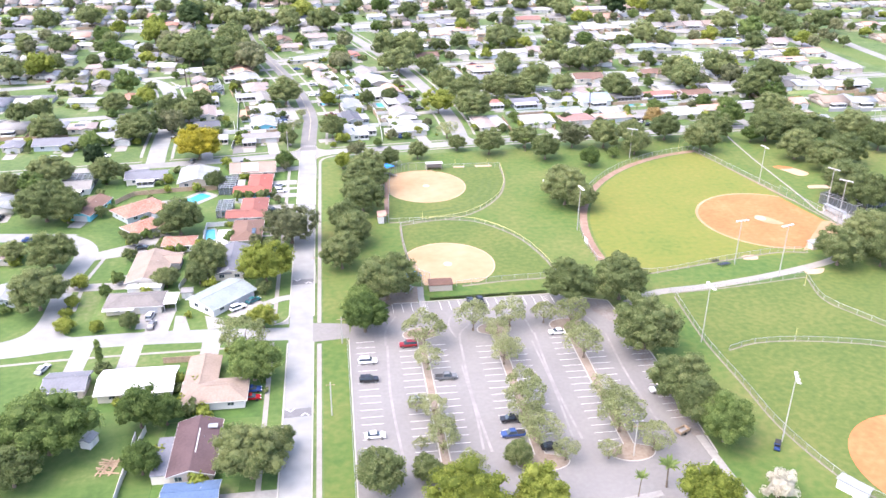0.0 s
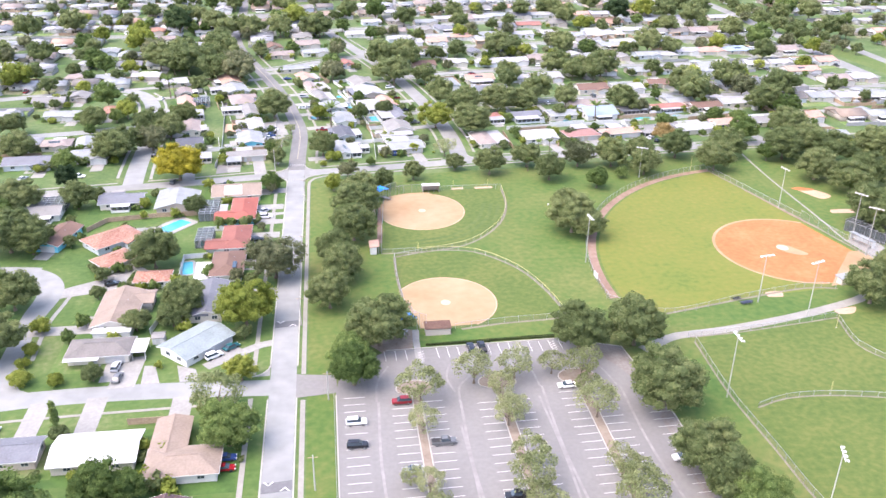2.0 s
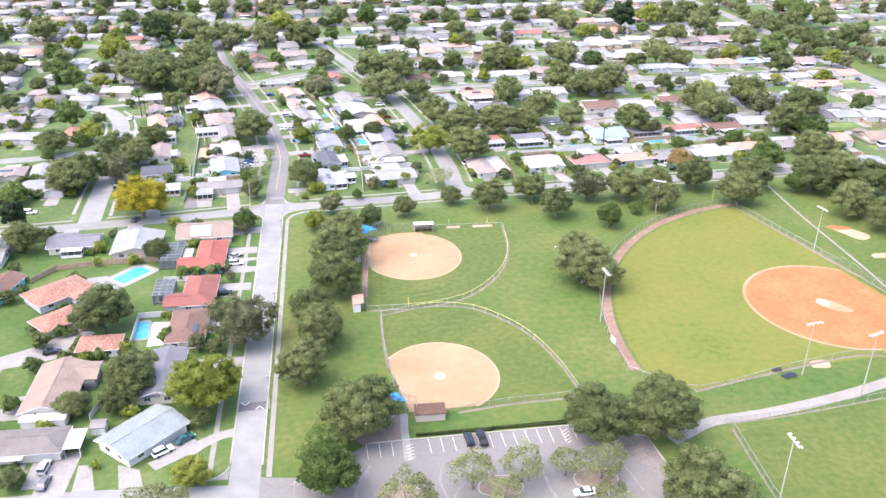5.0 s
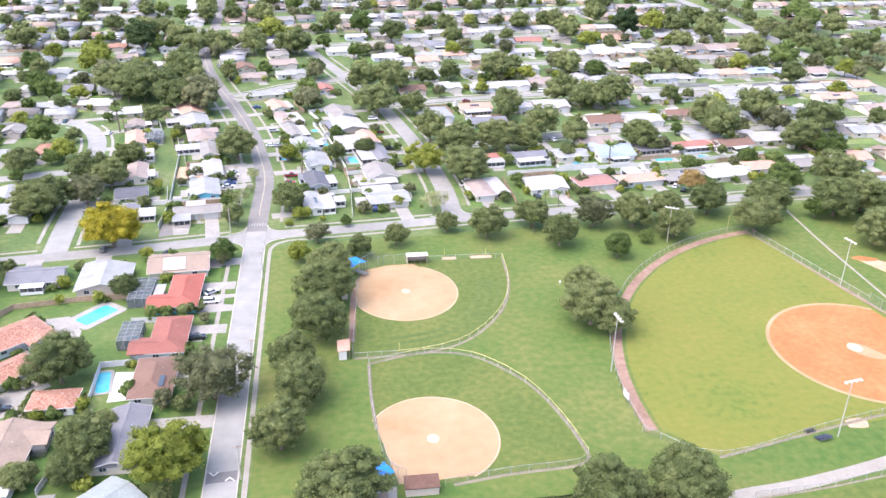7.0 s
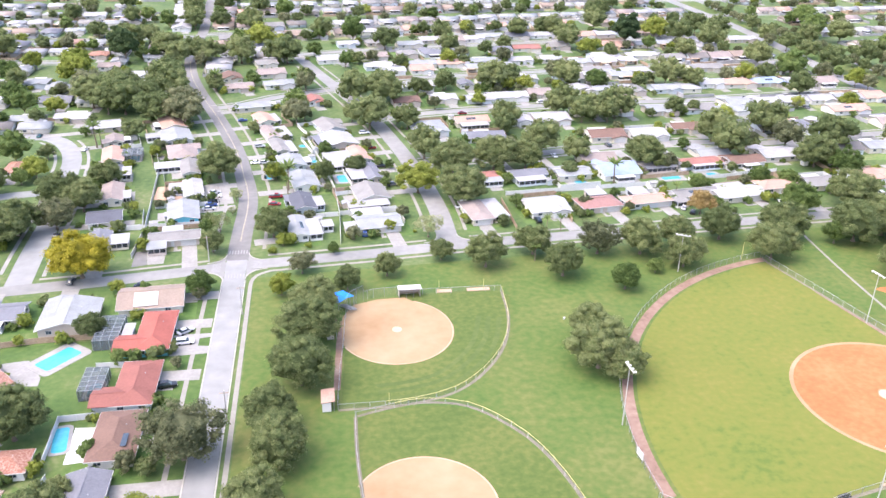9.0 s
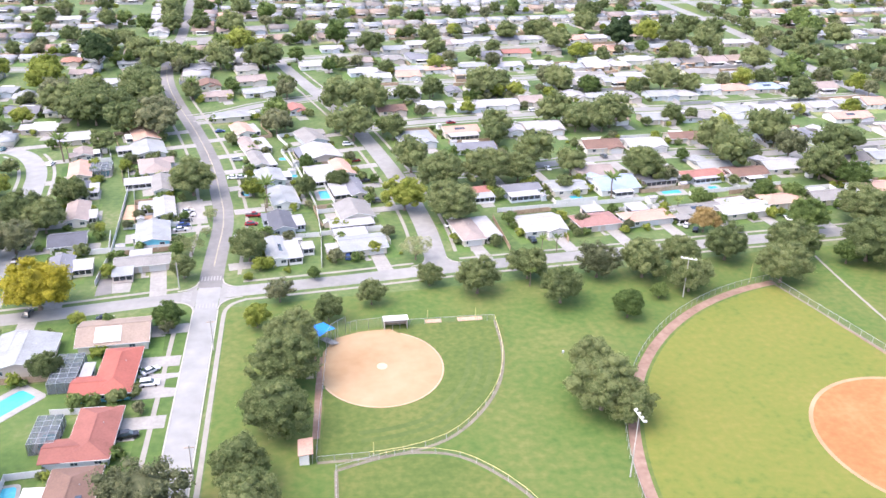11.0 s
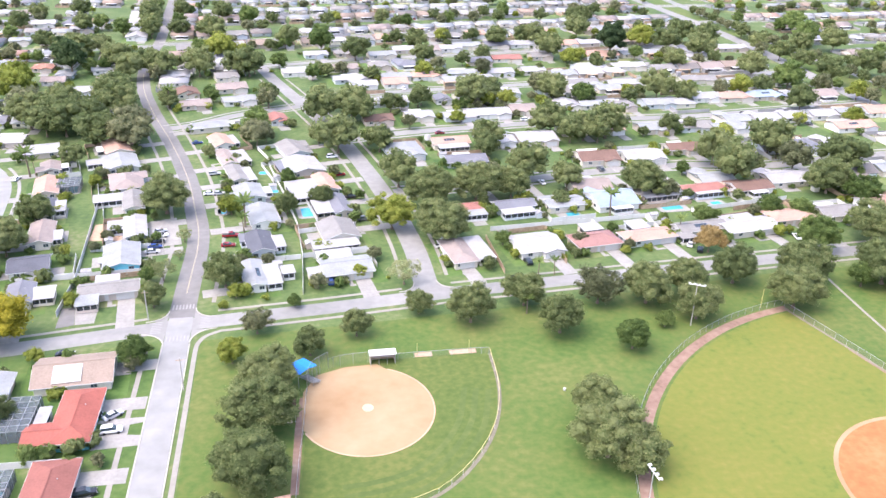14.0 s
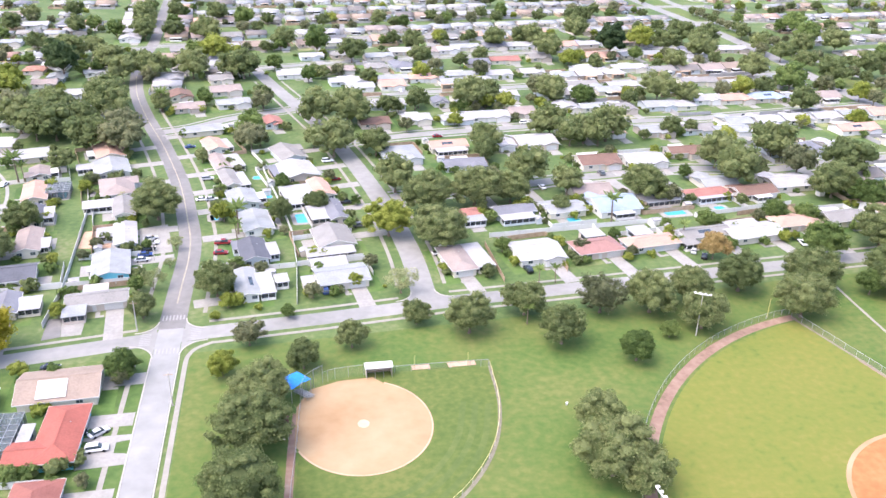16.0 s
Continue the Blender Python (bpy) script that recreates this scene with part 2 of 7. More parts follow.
def ribbon(points, width, z, thick=0.0):
    """A strip of that width along a line on the ground, with side faces down to the ground where it is thick."""
    v, f = [], []
    n = len(points)
    for k, (x, y) in enumerate(points):
        ax, ay = points[max(0, k - 1)]
        bx, by = points[min(n - 1, k + 1)]
        L = math.hypot(bx - ax, by - ay)
        ox, oy = -(by - ay) / L * width / 2, (bx - ax) / L * width / 2
        v += [(x + ox, y + oy, z), (x - ox, y - oy, z), (x + ox, y + oy, z - thick), (x - ox, y - oy, z - thick)]
    for k in range(n - 1):
        a, b = 4 * k, 4 * k + 4
        f.append((a, a + 1, b + 1, b))
        if thick:
            f += [(a, b, b + 2, a + 2), (a + 1, a + 3, b + 3, b + 1)]
    if thick:
        f += [(0, 2, 3, 1), (4 * n - 4, 4 * n - 3, 4 * n - 1, 4 * n - 2)]
    return v, f


def smooth_line(points, step=4.0):
    """Points on a soft curve through the given ones."""
    out = []
    p = [Vector((*q, 0)) for q in points]
    p = [2 * p[0] - p[1]] + p + [2 * p[-1] - p[-2]]
    for k in range(1, len(p) - 2):
        n = max(2, int((p[k + 1] - p[k]).length / step))
        for i in range(n):
            t = i / n
            a, b, c, d = p[k - 1 : k + 3]
            q = 0.5 * (2 * b + (c - a) * t + (2 * a - 5 * b + 4 * c - d) * t * t + (3 * b - a - 3 * c + d) * t**3)
            out.append((q.x, q.y))
    return out + [tuple(points[-1])]


def slab(name, outline, z, mat, label, category="ground", kind="structure", thick=0.0):
    """A flat area with the given outline, counter-clockwise."""
    bm = bmesh.new()
    face = bm.faces.new([bm.verts.new((x, y, z)) for x, y in outline])
    bm.normal_update()
    if face.normal.z < 0:
        face.normal_flip()
    if thick:
        low = bmesh.ops.extrude_face_region(bm, geom=[face])
        bmesh.ops.translate(bm, vec=(0, 0, -thick), verts=[g for g in low["geom"] if isinstance(g, bmesh.types.BMVert)])
        bmesh.ops.recalc_face_normals(bm, faces=bm.faces)
    bmesh.ops.triangulate(bm, faces=[q for q in bm.faces if len(q.verts) > 4])
    me = bpy.data.meshes.new(name)
    bm.to_mesh(me)
    bm.free()
    me.materials.append(mat)
    return tagged(new(name, me), label, category, kind=kind)


def strip(name, points, width, z, mat, label, category="road", thick=0.0, kind="structure"):
    return tagged(new(name, mesh_of(name, *ribbon(points, width, z, thick), [mat])), label, category, kind=kind)


def offset_line(points, d):
    out = []
    for k, (x, y) in enumerate(points):
        ax, ay = points[max(0, k - 1)]
        bx, by = points[min(len(points) - 1, k + 1)]
        L = math.hypot(bx - ax, by - ay)
        out.append((x + (by - ay) / L * d, y - (bx - ax) / L * d))
    return out


def arc(cx, cy, r, a0, a1, n=24, ry=None):
    return [(cx + r * math.cos(radians(a0 + (a1 - a0) * k / n)), cy + (ry or r) * math.sin(radians(a0 + (a1 - a0) * k / n))) for k in range(n + 1)]


DOOR_LEAF = mesh_of("door", *boxes([(-0.5, -0.06, 0, 0.5, 0.02, 2.05)]), [WHITE])


def bevelled(name, solid, mat, width=0.07):
    bm = bmesh.new()
    me = mesh_of(name, *solid, [mat])
    bm.from_mesh(me)
    bmesh.ops.recalc_face_normals(bm, faces=bm.faces)
    bmesh.ops.bevel(bm, geom=bm.edges[:], offset=width, segments=2, affect="EDGES", clamp_overlap=True)
    bm.to_mesh(me)
    bm.free()
    return me


# ---- ground, streets ----
slab("ground", [(-2500, -2500), (2500, -2500), (2500, 2500), (-2500, 2500)], 0.0, GRASS, "patchy green yard grass with dry and bare spots")
slab("park_lawn", [(5.8, -400), (300, -400), (300, 352), (190, 357), (100, 346), (6, 339)], 0.006, PARK, "mown bright green park lawn", "lawn")
slab("west_lawn", [(-110, 60), (-3.3, 60), (-3.3, 340), (-60, 334), (-110, 327)], 0.0022, WEST_GRASS, "mown green lawns between the houses west of the street", "lawn")
MAIN = smooth_line([(0, -400), (0, 40), (0, 200), (0, 352), (0.5, 400), (-3, 430), (-9, 465), (-20, 510), (-34, 560), (-45, 610), (-51, 670), (-51, 735), (-57, 830), (-64, 950)])
CROSS = [(-260, 322), (-120, 332), (-40, 341.5), (0, 348), (40, 352), (76, 356.5), (120, 360), (170, 364), (212, 367), (350, 376), (520, 388)]
SECOND = smooth_line([(69, 356), (69, 393), (64, 444), (53, 507), (38, 566), (19, 636), (8, 690), (2, 760)])


strip("road_main", [p for p in MAIN if p[1] <= 352.5], 6.4, 0.03, CONCRETE_ROAD, "bleached pale grey asphalt street, straight")
strip("road_main_north", [p for p in MAIN if p[1] >= 351.5], 7.0, 0.026, ASPHALT_NORTH, "grey asphalt street that bends away northwards")
strip("road_cross", CROSS, 6.6, 0.02, ASPHALT, "grey asphalt cross street along the park")
strip("road_second", SECOND, 7.2, 0.023, ASPHALT, "grey asphalt residential street")
EW = [
    ("road_third", [(69, 438), (110, 443), (144, 450), (170, 453), (196, 455), (231, 450), (272, 457), (345, 462)]),
    ("road_fourth", [(56, 505), (87, 513), (165, 523), (223, 524), (266, 529), (345, 540)]),
    ("road_fifth", [(38, 575), (91, 586), (190, 598), (262, 607), (345, 612)]),
    ("road_sixth", [(12, 650), (66, 664), (116, 672), (200, 682), (300, 690)]),
    ("road_seventh", [(-50, 720), (71, 738), (142, 757), (260, 770), (420, 785)]),
    ("road_eighth", [(-56, 812), (80, 830), (250, 850), (420, 862)]),
    ("road_west_far", [(-112, 636), (-160, 640), (-320, 642)]),
    ("road_link", [(-24, 529), (-10, 535), (4, 546.5), (17, 553.5), (36, 561)]),
    ("road_west_farther", [(-52, 713), (-113, 707), (-138, 704), (-330, 690)])]
for k, (name, line) in enumerate(EW):
    strip(name, smooth_line(line, 12), 6.6, 0.012 + 0.001 * k, ASPHALT, "grey asphalt residential street")
for name, line in EW[1:6]:
    for side in (-5.9, 5.9):
        strip("pavement_far", smooth_line([(x, y + side) for x, y in line], 12), 1.3, 0.03, PAVING, "pale concrete pavement along the distant street", "pavement", thick=0.03)
strip("road_avenue", smooth_line([(338, 480), (340, 540), (343, 595), (349, 662), (353, 752), (351, 860), (350, 960)], 15), 10.0, 0.024, ASPHALT, "wide grey asphalt avenue beyond the houses")
strip("road_avenue_east", smooth_line([(370, 440), (373, 540), (375, 577), (374, 640), (374, 710), (374, 760), (377, 807), (380, 960)], 15), 8.0, 0.025, ASPHALT, "grey asphalt carriageway beyond a green median")
slab("avenue_median", [(351, 480), (366, 480), (370.5, 576), (369.5, 690), (371, 800), (375, 960), (357, 960), (359, 752), (355, 662), (349, 595)], 0.007, PARK, "green planted median of the avenue", "median")
strip("road_short", [(72, 666), (73, 750), (77, 830)], 6.0, 0.021, ASPHALT, "short grey asphalt street")
strip("road_short_east", [(128, 676), (131, 720), (139, 757)], 6.0, 0.021, ASPHALT, "short grey asphalt street")
# west side: street with a bulb, and the north-western loop
strip("road_west", smooth_line([(-2, 197), (-35, 199), (-60, 198.5), (-78, 196), (-130, 193)]), 6.6, 0.018, CONCRETE_ROAD, "bleached pale residential street")
COURT_EAST = smooth_line([(-57, 200.6), (-62.3, 203), (-64.8, 208), (-65.5, 214), (-66.5, 225), (-66.8, 236), (-65.8, 245), (-65.2, 252), (-66.5, 258.5), (-70, 264.5), (-76, 269.5), (-84, 272), (-160, 280)], 2)
COURT_WEST = smooth_line([(-160, 273.5), (-84, 265), (-77, 262.2), (-73.4, 257.5), (-72.3, 250), (-72.8, 240), (-72, 227), (-71.3, 214), (-72, 207), (-74.5, 203), (-82, 199.6)], 2)
slab("road_court", COURT_EAST + COURT_WEST + [(-78, 197), (-60, 198)], 0.016, CONCRETE_ROAD, "bleached pale side street that curves away among trees", "road")
strip("pavement_court", offset_line(COURT_EAST[8:26], 2.4), 1.1, 0.04, CONCRETE, "narrow concrete pavement round the corner lawn", "pavement", thick=0.04)
LOOP = smooth_line([(-62.5, 339), (-64.5, 363), (-66.5, 398), (-69.5, 420), (-72, 440), (-74.5, 456), (-79, 470), (-86.5, 482.5), (-97, 489.5), (-110, 489.5), (-124, 484.5), (-180, 470), (-320, 452)])
strip("road_loop", LOOP, 7.6, 0.017, CONCRETE_ROAD, "pale curved residential street")
strip("road_northwest", smooth_line([(-70, 419), (-87, 416.5), (-104, 412), (-200, 398), (-330, 384)]), 6.6, 0.016, CONCRETE_ROAD, "pale residential street among trees")
for side in (-6.4, 6.4):
    strip("pavement_loop", [q for q in offset_line(LOOP, side) if 347 < q[1] < 484 and q[0] > -95 and not (408 < q[1] < 426 and q[0] < -72)], 1.2, 0.05, CONCRETE, "pale concrete pavement round the curved street", "pavement", thick=0.05)

# pavements beside the streets
strip("pavement_park", [(4.9, -400), (4.9, 191)], 1.15, 0.05, PAVING, "pale concrete pavement beside the park", "pavement", thick=0.05)
strip("pavement_park", [(4.9, 202), (5.1, 333)], 1.15, 0.05, PAVING, "pale concrete pavement beside the park", "pavement", thick=0.05)
strip("pavement_west", [(-7.4, -400), (-7.4, 193)], 1.15, 0.05, PAVING, "pale concrete pavement across the front lawns", "pavement", thick=0.05)
strip("pavement_side", [(-78, 189.2), (-60, 190.6), (-42, 191.2), (-11, 191.6)], 0.9, 0.05, PAVING, "narrow worn pavement across the front lawns", "pavement", thick=0.05)
strip("pavement_west", [(-7.4, 203), (-7.2, 338)], 1.15, 0.05, PAVING, "pale concrete pavement across the front lawns", "pavement", thick=0.05)
def clipped(line, x0, x1, step=4.0):
    """The stretch of a line between two x."""
    n = max(2, round((x1 - x0) / step))
    xs = [x0 + (x1 - x0) * k / n for k in range(n + 1)]
    return [(x, float(np.interp(x, [p[0] for p in line], [p[1] for p in line]))) for x in xs]


CROSS_SOUTH, CROSS_NORTH = offset_line(CROSS, 5.6), offset_line(CROSS, -5.8)
strip("pavement_cross", smooth_line([(5.1, 333), (5.4, 337.5), (7.2, 341.2), (11, 343.6)], 1.0) + clipped(CROSS_SOUTH, 13, 500), 1.15, 0.05, PAVING, "pale concrete pavement along the park edge", "pavement", thick=0.05)
for x0, x1 in ((-250, -68.5), (-57.5, -8.5), (9.5, 61.5), (76.5, 500)):
    strip("pavement_cross_north", clipped(CROSS_NORTH, x0, x1), 1.15, 0.05, PAVING, "pale concrete pavement along the house fronts", "pavement", thick=0.05)
# rounded street corners with kerbs
for cx, cy, sx, sy, r in ((3.3, 345.1, 1, -1, 6.5), (-3.3, 344.1, -1, -1, 6.5), (3.5, 351.6, 1, 1, 5.5), (-3.5, 350.6, -1, 1, 5.5), (72.5, 359.4, 1, 1, 5), (65.5, 358.6, -1, 1, 5), (-3.4, 202.2, -1, 1, 5)):
    sx = math.copysign(1, sx)
    a0 = {(1, -1): 90, (-1, -1): 0, (1, 1): 180, (-1, 1): 270}[(int(sx), sy)]
    curve = arc(cx + sx * r, cy + sy * r, r, a0, a0 + 90, 10)
    slab("street_corner", [(cx, cy)] + (curve if sx * sy > 0 else curve[::-1]), 0.0145, ASPHALT, "rounded asphalt corner where two streets meet", "road")
    strip("kerb", curve, 0.3, 0.13, KERB, "pale concrete kerb round a street corner", "kerb", thick=0.13)
strip("pavement_main_north", [q for q in offset_line(MAIN, 8.0) if 358 < q[1] < 620], 1.15, 0.05, PAVING, "pale concrete pavement along the bending street", "pavement", thick=0.05)
strip("pavement_main_north", [q for q in offset_line(MAIN, -8.0) if 358 < q[1] < 620], 1.15, 0.05, PAVING, "pale concrete pavement along the bending street", "pavement", thick=0.05)
for side in (-7.0, 7.0):
    strip("pavement_second", [q for q in offset_line(SECOND, side) if 366 < q[1] < 620], 1.15, 0.05, PAVING, "pale concrete pavement along the street", "pavement", thick=0.05)
for x in (-3.4, 3.4):
    for y0, y1 in ((-400, 192), (206, 338)):
        strip("kerb", [(x, y0), (x, y1)], 0.3, 0.13, KERB, "worn concrete kerb of the street", "kerb", thick=0.15)

# ---- car park ----
slab("entrance_drive", [(3.2, 192), (13, 193), (13, 200.5), (3.2, 202)], 0.034, LOT, "greyish asphalt entrance drive", "road")
slab("car_park", [(12.8, 124), (40, 122), (78, 122), (90.5, 136), (90.5, 176), (88, 205), (73, 211), (26, 210), (14, 202), (12.6, 192)], 0.03, LOT, "bleached mauve-grey asphalt car park", "car park")


# ---- ball fields ----
slab("infield_b", [(36.2, 220.5)] + arc(45.1, 234.6, 14.6, -62, 150, 40, 15.2) + [(33.2, 238)], 0.02, CLAY, "smooth pale orange clay infield", "infield")
slab("infield_a", arc(45.8, 303.6, 15.4, 205, 425, 48, 16.8) + [(50, 321.7), (42, 321.3), (35, 318.8), (31.6, 312), (30.9, 298)], 0.02, CLAY, "smooth pale orange clay infield", "infield")
slab("outfield_a", smooth_line([(33.5, 318), (41, 322), (78.3, 322), (77, 306), (72.6, 292), (65.4, 281.4), (57, 273.8), (47.4, 270.6), (38.5, 269.8), (29.6, 270)], 3), 0.011, FIELD, "short mid-green outfield grass", "outfield")
slab("outfield_b", smooth_line([(34.5, 222), (33.4, 240), (33.2, 264.5), (40, 266.8), (49, 268.2), (58.8, 265.6), (67, 257.2), (72, 248.2), (75.5, 235.8), (77.2, 225.4), (74, 222.4), (47, 219.6)], 3), 0.010, FIELD, "short mid-green outfield grass", "outfield")
slab("outfield_c", [(187, 240)] + arc(185, 238, 88, 100, 184, 40, 95.5) + [(106, 221), (135, 227.3), (160, 229.5)], 0.012, LAWN, "yellow-green mown outfield grass", "outfield")
slab("infield_c", arc(164.4, 257.6, 24.3, 54, 268, 48) + [(172, 233), (183, 239), (184.5, 250), (181, 266)], 0.02, CLAY_RED, "smooth orange clay infield", "infield")
slab("infield_c_rim", arc(164.4, 257.6, 25.3, 54, 268, 48) + arc(164.4, 257.6, 24.3, 268, 54, 48), 0.018, CLAY, "pale sandy rim of the clay infield", "infield")
slab("infield_c_home", smooth_line([(163, 231), (176, 234), (187, 240), (188.5, 248), (184, 254), (176, 246), (168, 237)], 2), 0.023, CLAY, "pale worn clay round the home plate", "infield")
strip("warning_track_c", arc(185, 238, 90.3, 100, 184, 48, 97.5), 2.7, 0.024, TRACK, "reddish brown gravel warning track", "track")
strip("base_line_clay", smooth_line([(183, 272), (180, 283), (177, 297), (174, 311)]), 1.3, 0.021, TRACK, "thin worn clay strip along the fence", "track")
for name, x, y, r in (("pitching_spot_b", 45.1, 234.4, 1.4), ("pitching_spot_a", 46.1, 303.8, 1.3), ("pitching_spot_c", 162.0, 258.8, 1.9)):
    slab(name, arc(x, y, r, 0, 360, 24, r * 1.15)[:-1], 0.027, CLAY_PALE, "worn pale circle of clay", "infield")
slab("worn_spot_c", smooth_line([(159.6, 258.6), (161.4, 261.4), (164.4, 260), (166.6, 256.6), (168.2, 253.2), (165.6, 252.6), (161.8, 255), (159.6, 258.6)], 1)[:-1], 0.025, CLAY, "pale worn clay round the pitching spot", "infield")
slab("infield_d", arc(136.4, 125.8, 18.4, 0, 360, 40)[:-1], 0.02, CLAY_RED, "orange clay infield", "infield")
slab("outfield_d", [(109.5, 204), (108.3, 181), (109, 160), (109.8, 142), (114, 125), (120, 114), (220, 114), (220, 215), (178, 216), (168, 218), (143, 211)], 0.009, FIELD, "even green outfield grass", "outfield")
strip("park_path", smooth_line([(93, 203), (99, 206), (105, 208.7), (120, 210.3), (143, 215), (166, 222), (174, 227), (182, 234)]), 3.2, 0.03, PAVING, "pale concrete path through the park", "path")
strip("park_path_north", smooth_line([(194.5, 365), (192.4, 348), (189.9, 320), (188.4, 291), (187.6, 276), (186.6, 264), (188, 250), (187, 238)]), 0.85, 0.029, PAVING, "narrow pale concrete path", "path")
slab("paved_court", smooth_line([(186, 262), (195, 262), (196, 246), (190, 236), (184, 238), (189, 248)], 2), 0.026, CONCRETE, "pale concrete apron behind the backstop", "path")
strip("short_path", [(34.2, 203.5), (34.3, 214), (34.8, 220)], 1.8, 0.034, CONCRETE, "short concrete path from the car park", "path")
for name, pts in (("dirt_patch", [(194.5, 309), (200.5, 308.5), (204.5, 301.5), (199, 299)]), ("dirt_patch", [(195.5, 285), (196.5, 288), (206, 287.5), (206, 284.5)]), ("dirt_patch", [(140.5, 226.8), (140.8, 229.4), (145.6, 229.8), (145, 226.4)])):
    slab(name, smooth_line(pts + pts[:1], 1.5)[:-1], 0.02, CLAY_DRY, "bare pinkish dirt patch in the grass", "dirt")
slab("dirt_patch", smooth_line([(155.7, 217.1), (160, 217.9), (162.9, 218), (160, 214.6), (155.4, 214.9), (155.7, 217.1)], 1)[:-1], 0.034, CLAY_DRY, "bare sandy patch beside the path", "dirt")
slab("dirt_patch", smooth_line([(193, 310.4), (196.5, 311.4), (201.5, 308.6), (199.5, 307.4), (195.6, 307.8), (193, 310.4)], 1)[:-1], 0.024, CLAY_RED, "heap of orange clay in the grass", "dirt")
for x0, x1 in ((60, 64.5), (69, 76)):
    slab("bullpen_strip", [(x0, 323.4), (x1, 323.4), (x1, 325.4), (x0, 325.4)], 0.018, CLAY_DRY, "sandy warm-up patch along the fence", "dirt")
slab("side_strip", [(28.1, 277), (29.8, 277), (31.4, 300), (32.2, 310), (30.8, 310), (29.4, 298)], 0.019, TRACK, "bare pinkish clay beside the fence", "dirt")
slab("bleacher_ground", [(28, 205.5), (33, 209.5), (34, 220), (30, 222), (20, 216)], 0.016, MULCH, "bare brown ground under the trees", "dirt")
for name, pts in (
        ("mow_strip_a", [(79.2, 322.4), (77.8, 306.4), (73.4, 292), (66.1, 280.6), (57.5, 272.9), (47.6, 269.6), (38.7, 268.9), (29, 268.9)]),
        ("mow_strip_b", [(33.2, 266), (40, 268.1), (49.1, 269.5), (59.3, 266.8), (67.8, 258), (72.9, 248.7), (76.4, 236), (78, 224.8)]),
        ("mow_strip_b_west", [(32.8, 266), (32.5, 252.4), (32.9, 239)]), ("mow_strip_b_south", [(78, 224.6), (74.8, 221.7), (59.7, 220.7), (47.4, 218.9)]),
        ("mow_strip_c", [(106, 220.4), (134.5, 226.9), (154, 230.6), (164, 229.4)]), ("mow_strip_c_east", [(168.5, 334), (174.5, 309), (180.8, 282), (186.9, 250)]),
        ("mow_strip_d", [(108.4, 205.2), (107, 181), (107.8, 160), (108.6, 141.8), (113, 124), (118.4, 116)]), ("mow_strip_d_arc", [(111.4, 175.1), (119.8, 177.7), (131, 177.6), (145.6, 174.8), (155, 171.4), (170, 163)]),
        ("mow_strip_d_north", [(108.6, 207.4), (122.3, 208.4), (137.4, 210.4), (153.8, 212.8)]), ("mow_strip_d_line", [(154, 213), (151.4, 198.6), (156, 189), (163, 178)])):
    strip(name, smooth_line(pts, 2.5), 0.55 if name.startswith("mow_strip_d") else 0.85, {"mow_strip_b": 0.0335, "mow_strip_b_west": 0.036}.get(name, 0.031), MOW, "weathered gravel strip under the fence", "path")

MOW_ARC = [(76.9, 306.6), (72.5, 292.6), (65.3, 281.6), (57, 274.4), (47.4, 271.2), (39, 270.4)]
for d in (1.6, 4.6, 7.4):
    strip("mown_ring", offset_line(smooth_line(MOW_ARC, 2.5), d), 1.4, 0.0135, FIELD_DARK, "faint darker mown ring in the outfield grass", "outfield")
strip("worn_edge", arc(45.8, 303.6, 15.55, 205, 425, 48, 16.95), 0.5, 0.0165, CLAY_DRY, "thin worn dirt edge between clay and grass", "infield")
strip("worn_edge", arc(45.1, 234.6, 14.75, -62, 150, 40, 15.35), 0.5, 0.0165, CLAY_DRY, "thin worn dirt edge between clay and grass", "infield")


# ---- chain-link fences ----
def fence(line, height, label, cap=None, gap=3.6, side=0.0):
    """A chain-link fence: a post every few metres, a top rail, a wire mesh."""
    pts = smooth_line(offset_line(line, side) if side else line, gap)
    base = tagged(new("chain_link_fence"), label, "fence", "chain-link fences")
    x0, y0 = pts[0]
    base.location = (x0, y0, 0)
    at = pose(-x0, -y0, 0)
    post = mesh_of("post", *tube([(0, 0, 0), (0, 0, height)], [0.05, 0.05], 6), [STEEL])
    for x, y in pts:
        part("post", post, base, at=pose(x - x0, y - y0, 0))
    part("top_rail", mesh_of("top_rail", *tube([(x, y, height) for x, y in pts], [0.045 if not cap else 0.055] * len(pts), 6), [cap or STEEL]), base, "yellow plastic safety cap" if cap else "", at=at)
    v, f = [], []
    for x, y in pts:
        v += [(x, y, 0.05), (x, y, height - 0.03)]
    for k in range(len(pts) - 1):
        f.append((2 * k, 2 * k + 2, 2 * k + 3, 2 * k + 1))
    part("wire_mesh", mesh_of("wire_mesh", v, f, [WIRE]), base, at=at)
    return base


GREY_FENCE, CAPPED = "grey chain-link fence on steel posts", "low chain-link outfield fence with a yellow top cap"
fence([(79.2, 322.6), (77.6, 306.2), (73.2, 292), (65.9, 280.8), (57.3, 273.1), (47.5, 269.9), (40, 269.2)], 1.5, CAPPED, YELLOW)
fence([(40, 269.2), (29, 269.2)], 1.5, GREY_FENCE)
fence([(28.9, 269.4), (30, 284.5), (31.2, 296), (32.4, 311)], 1.8, GREY_FENCE)
fence([(32.6, 312), (34, 317.5), (38, 321)], 5.0, "tall chain-link backstop behind the home plate", gap=2.0)
fence([(38, 321), (41, 322.3), (48, 322.9)], 3.0, GREY_FENCE)
fence([(55.5, 323), (64, 323), (74.4, 322.9), (79, 322.6)], 1.8, GREY_FENCE)
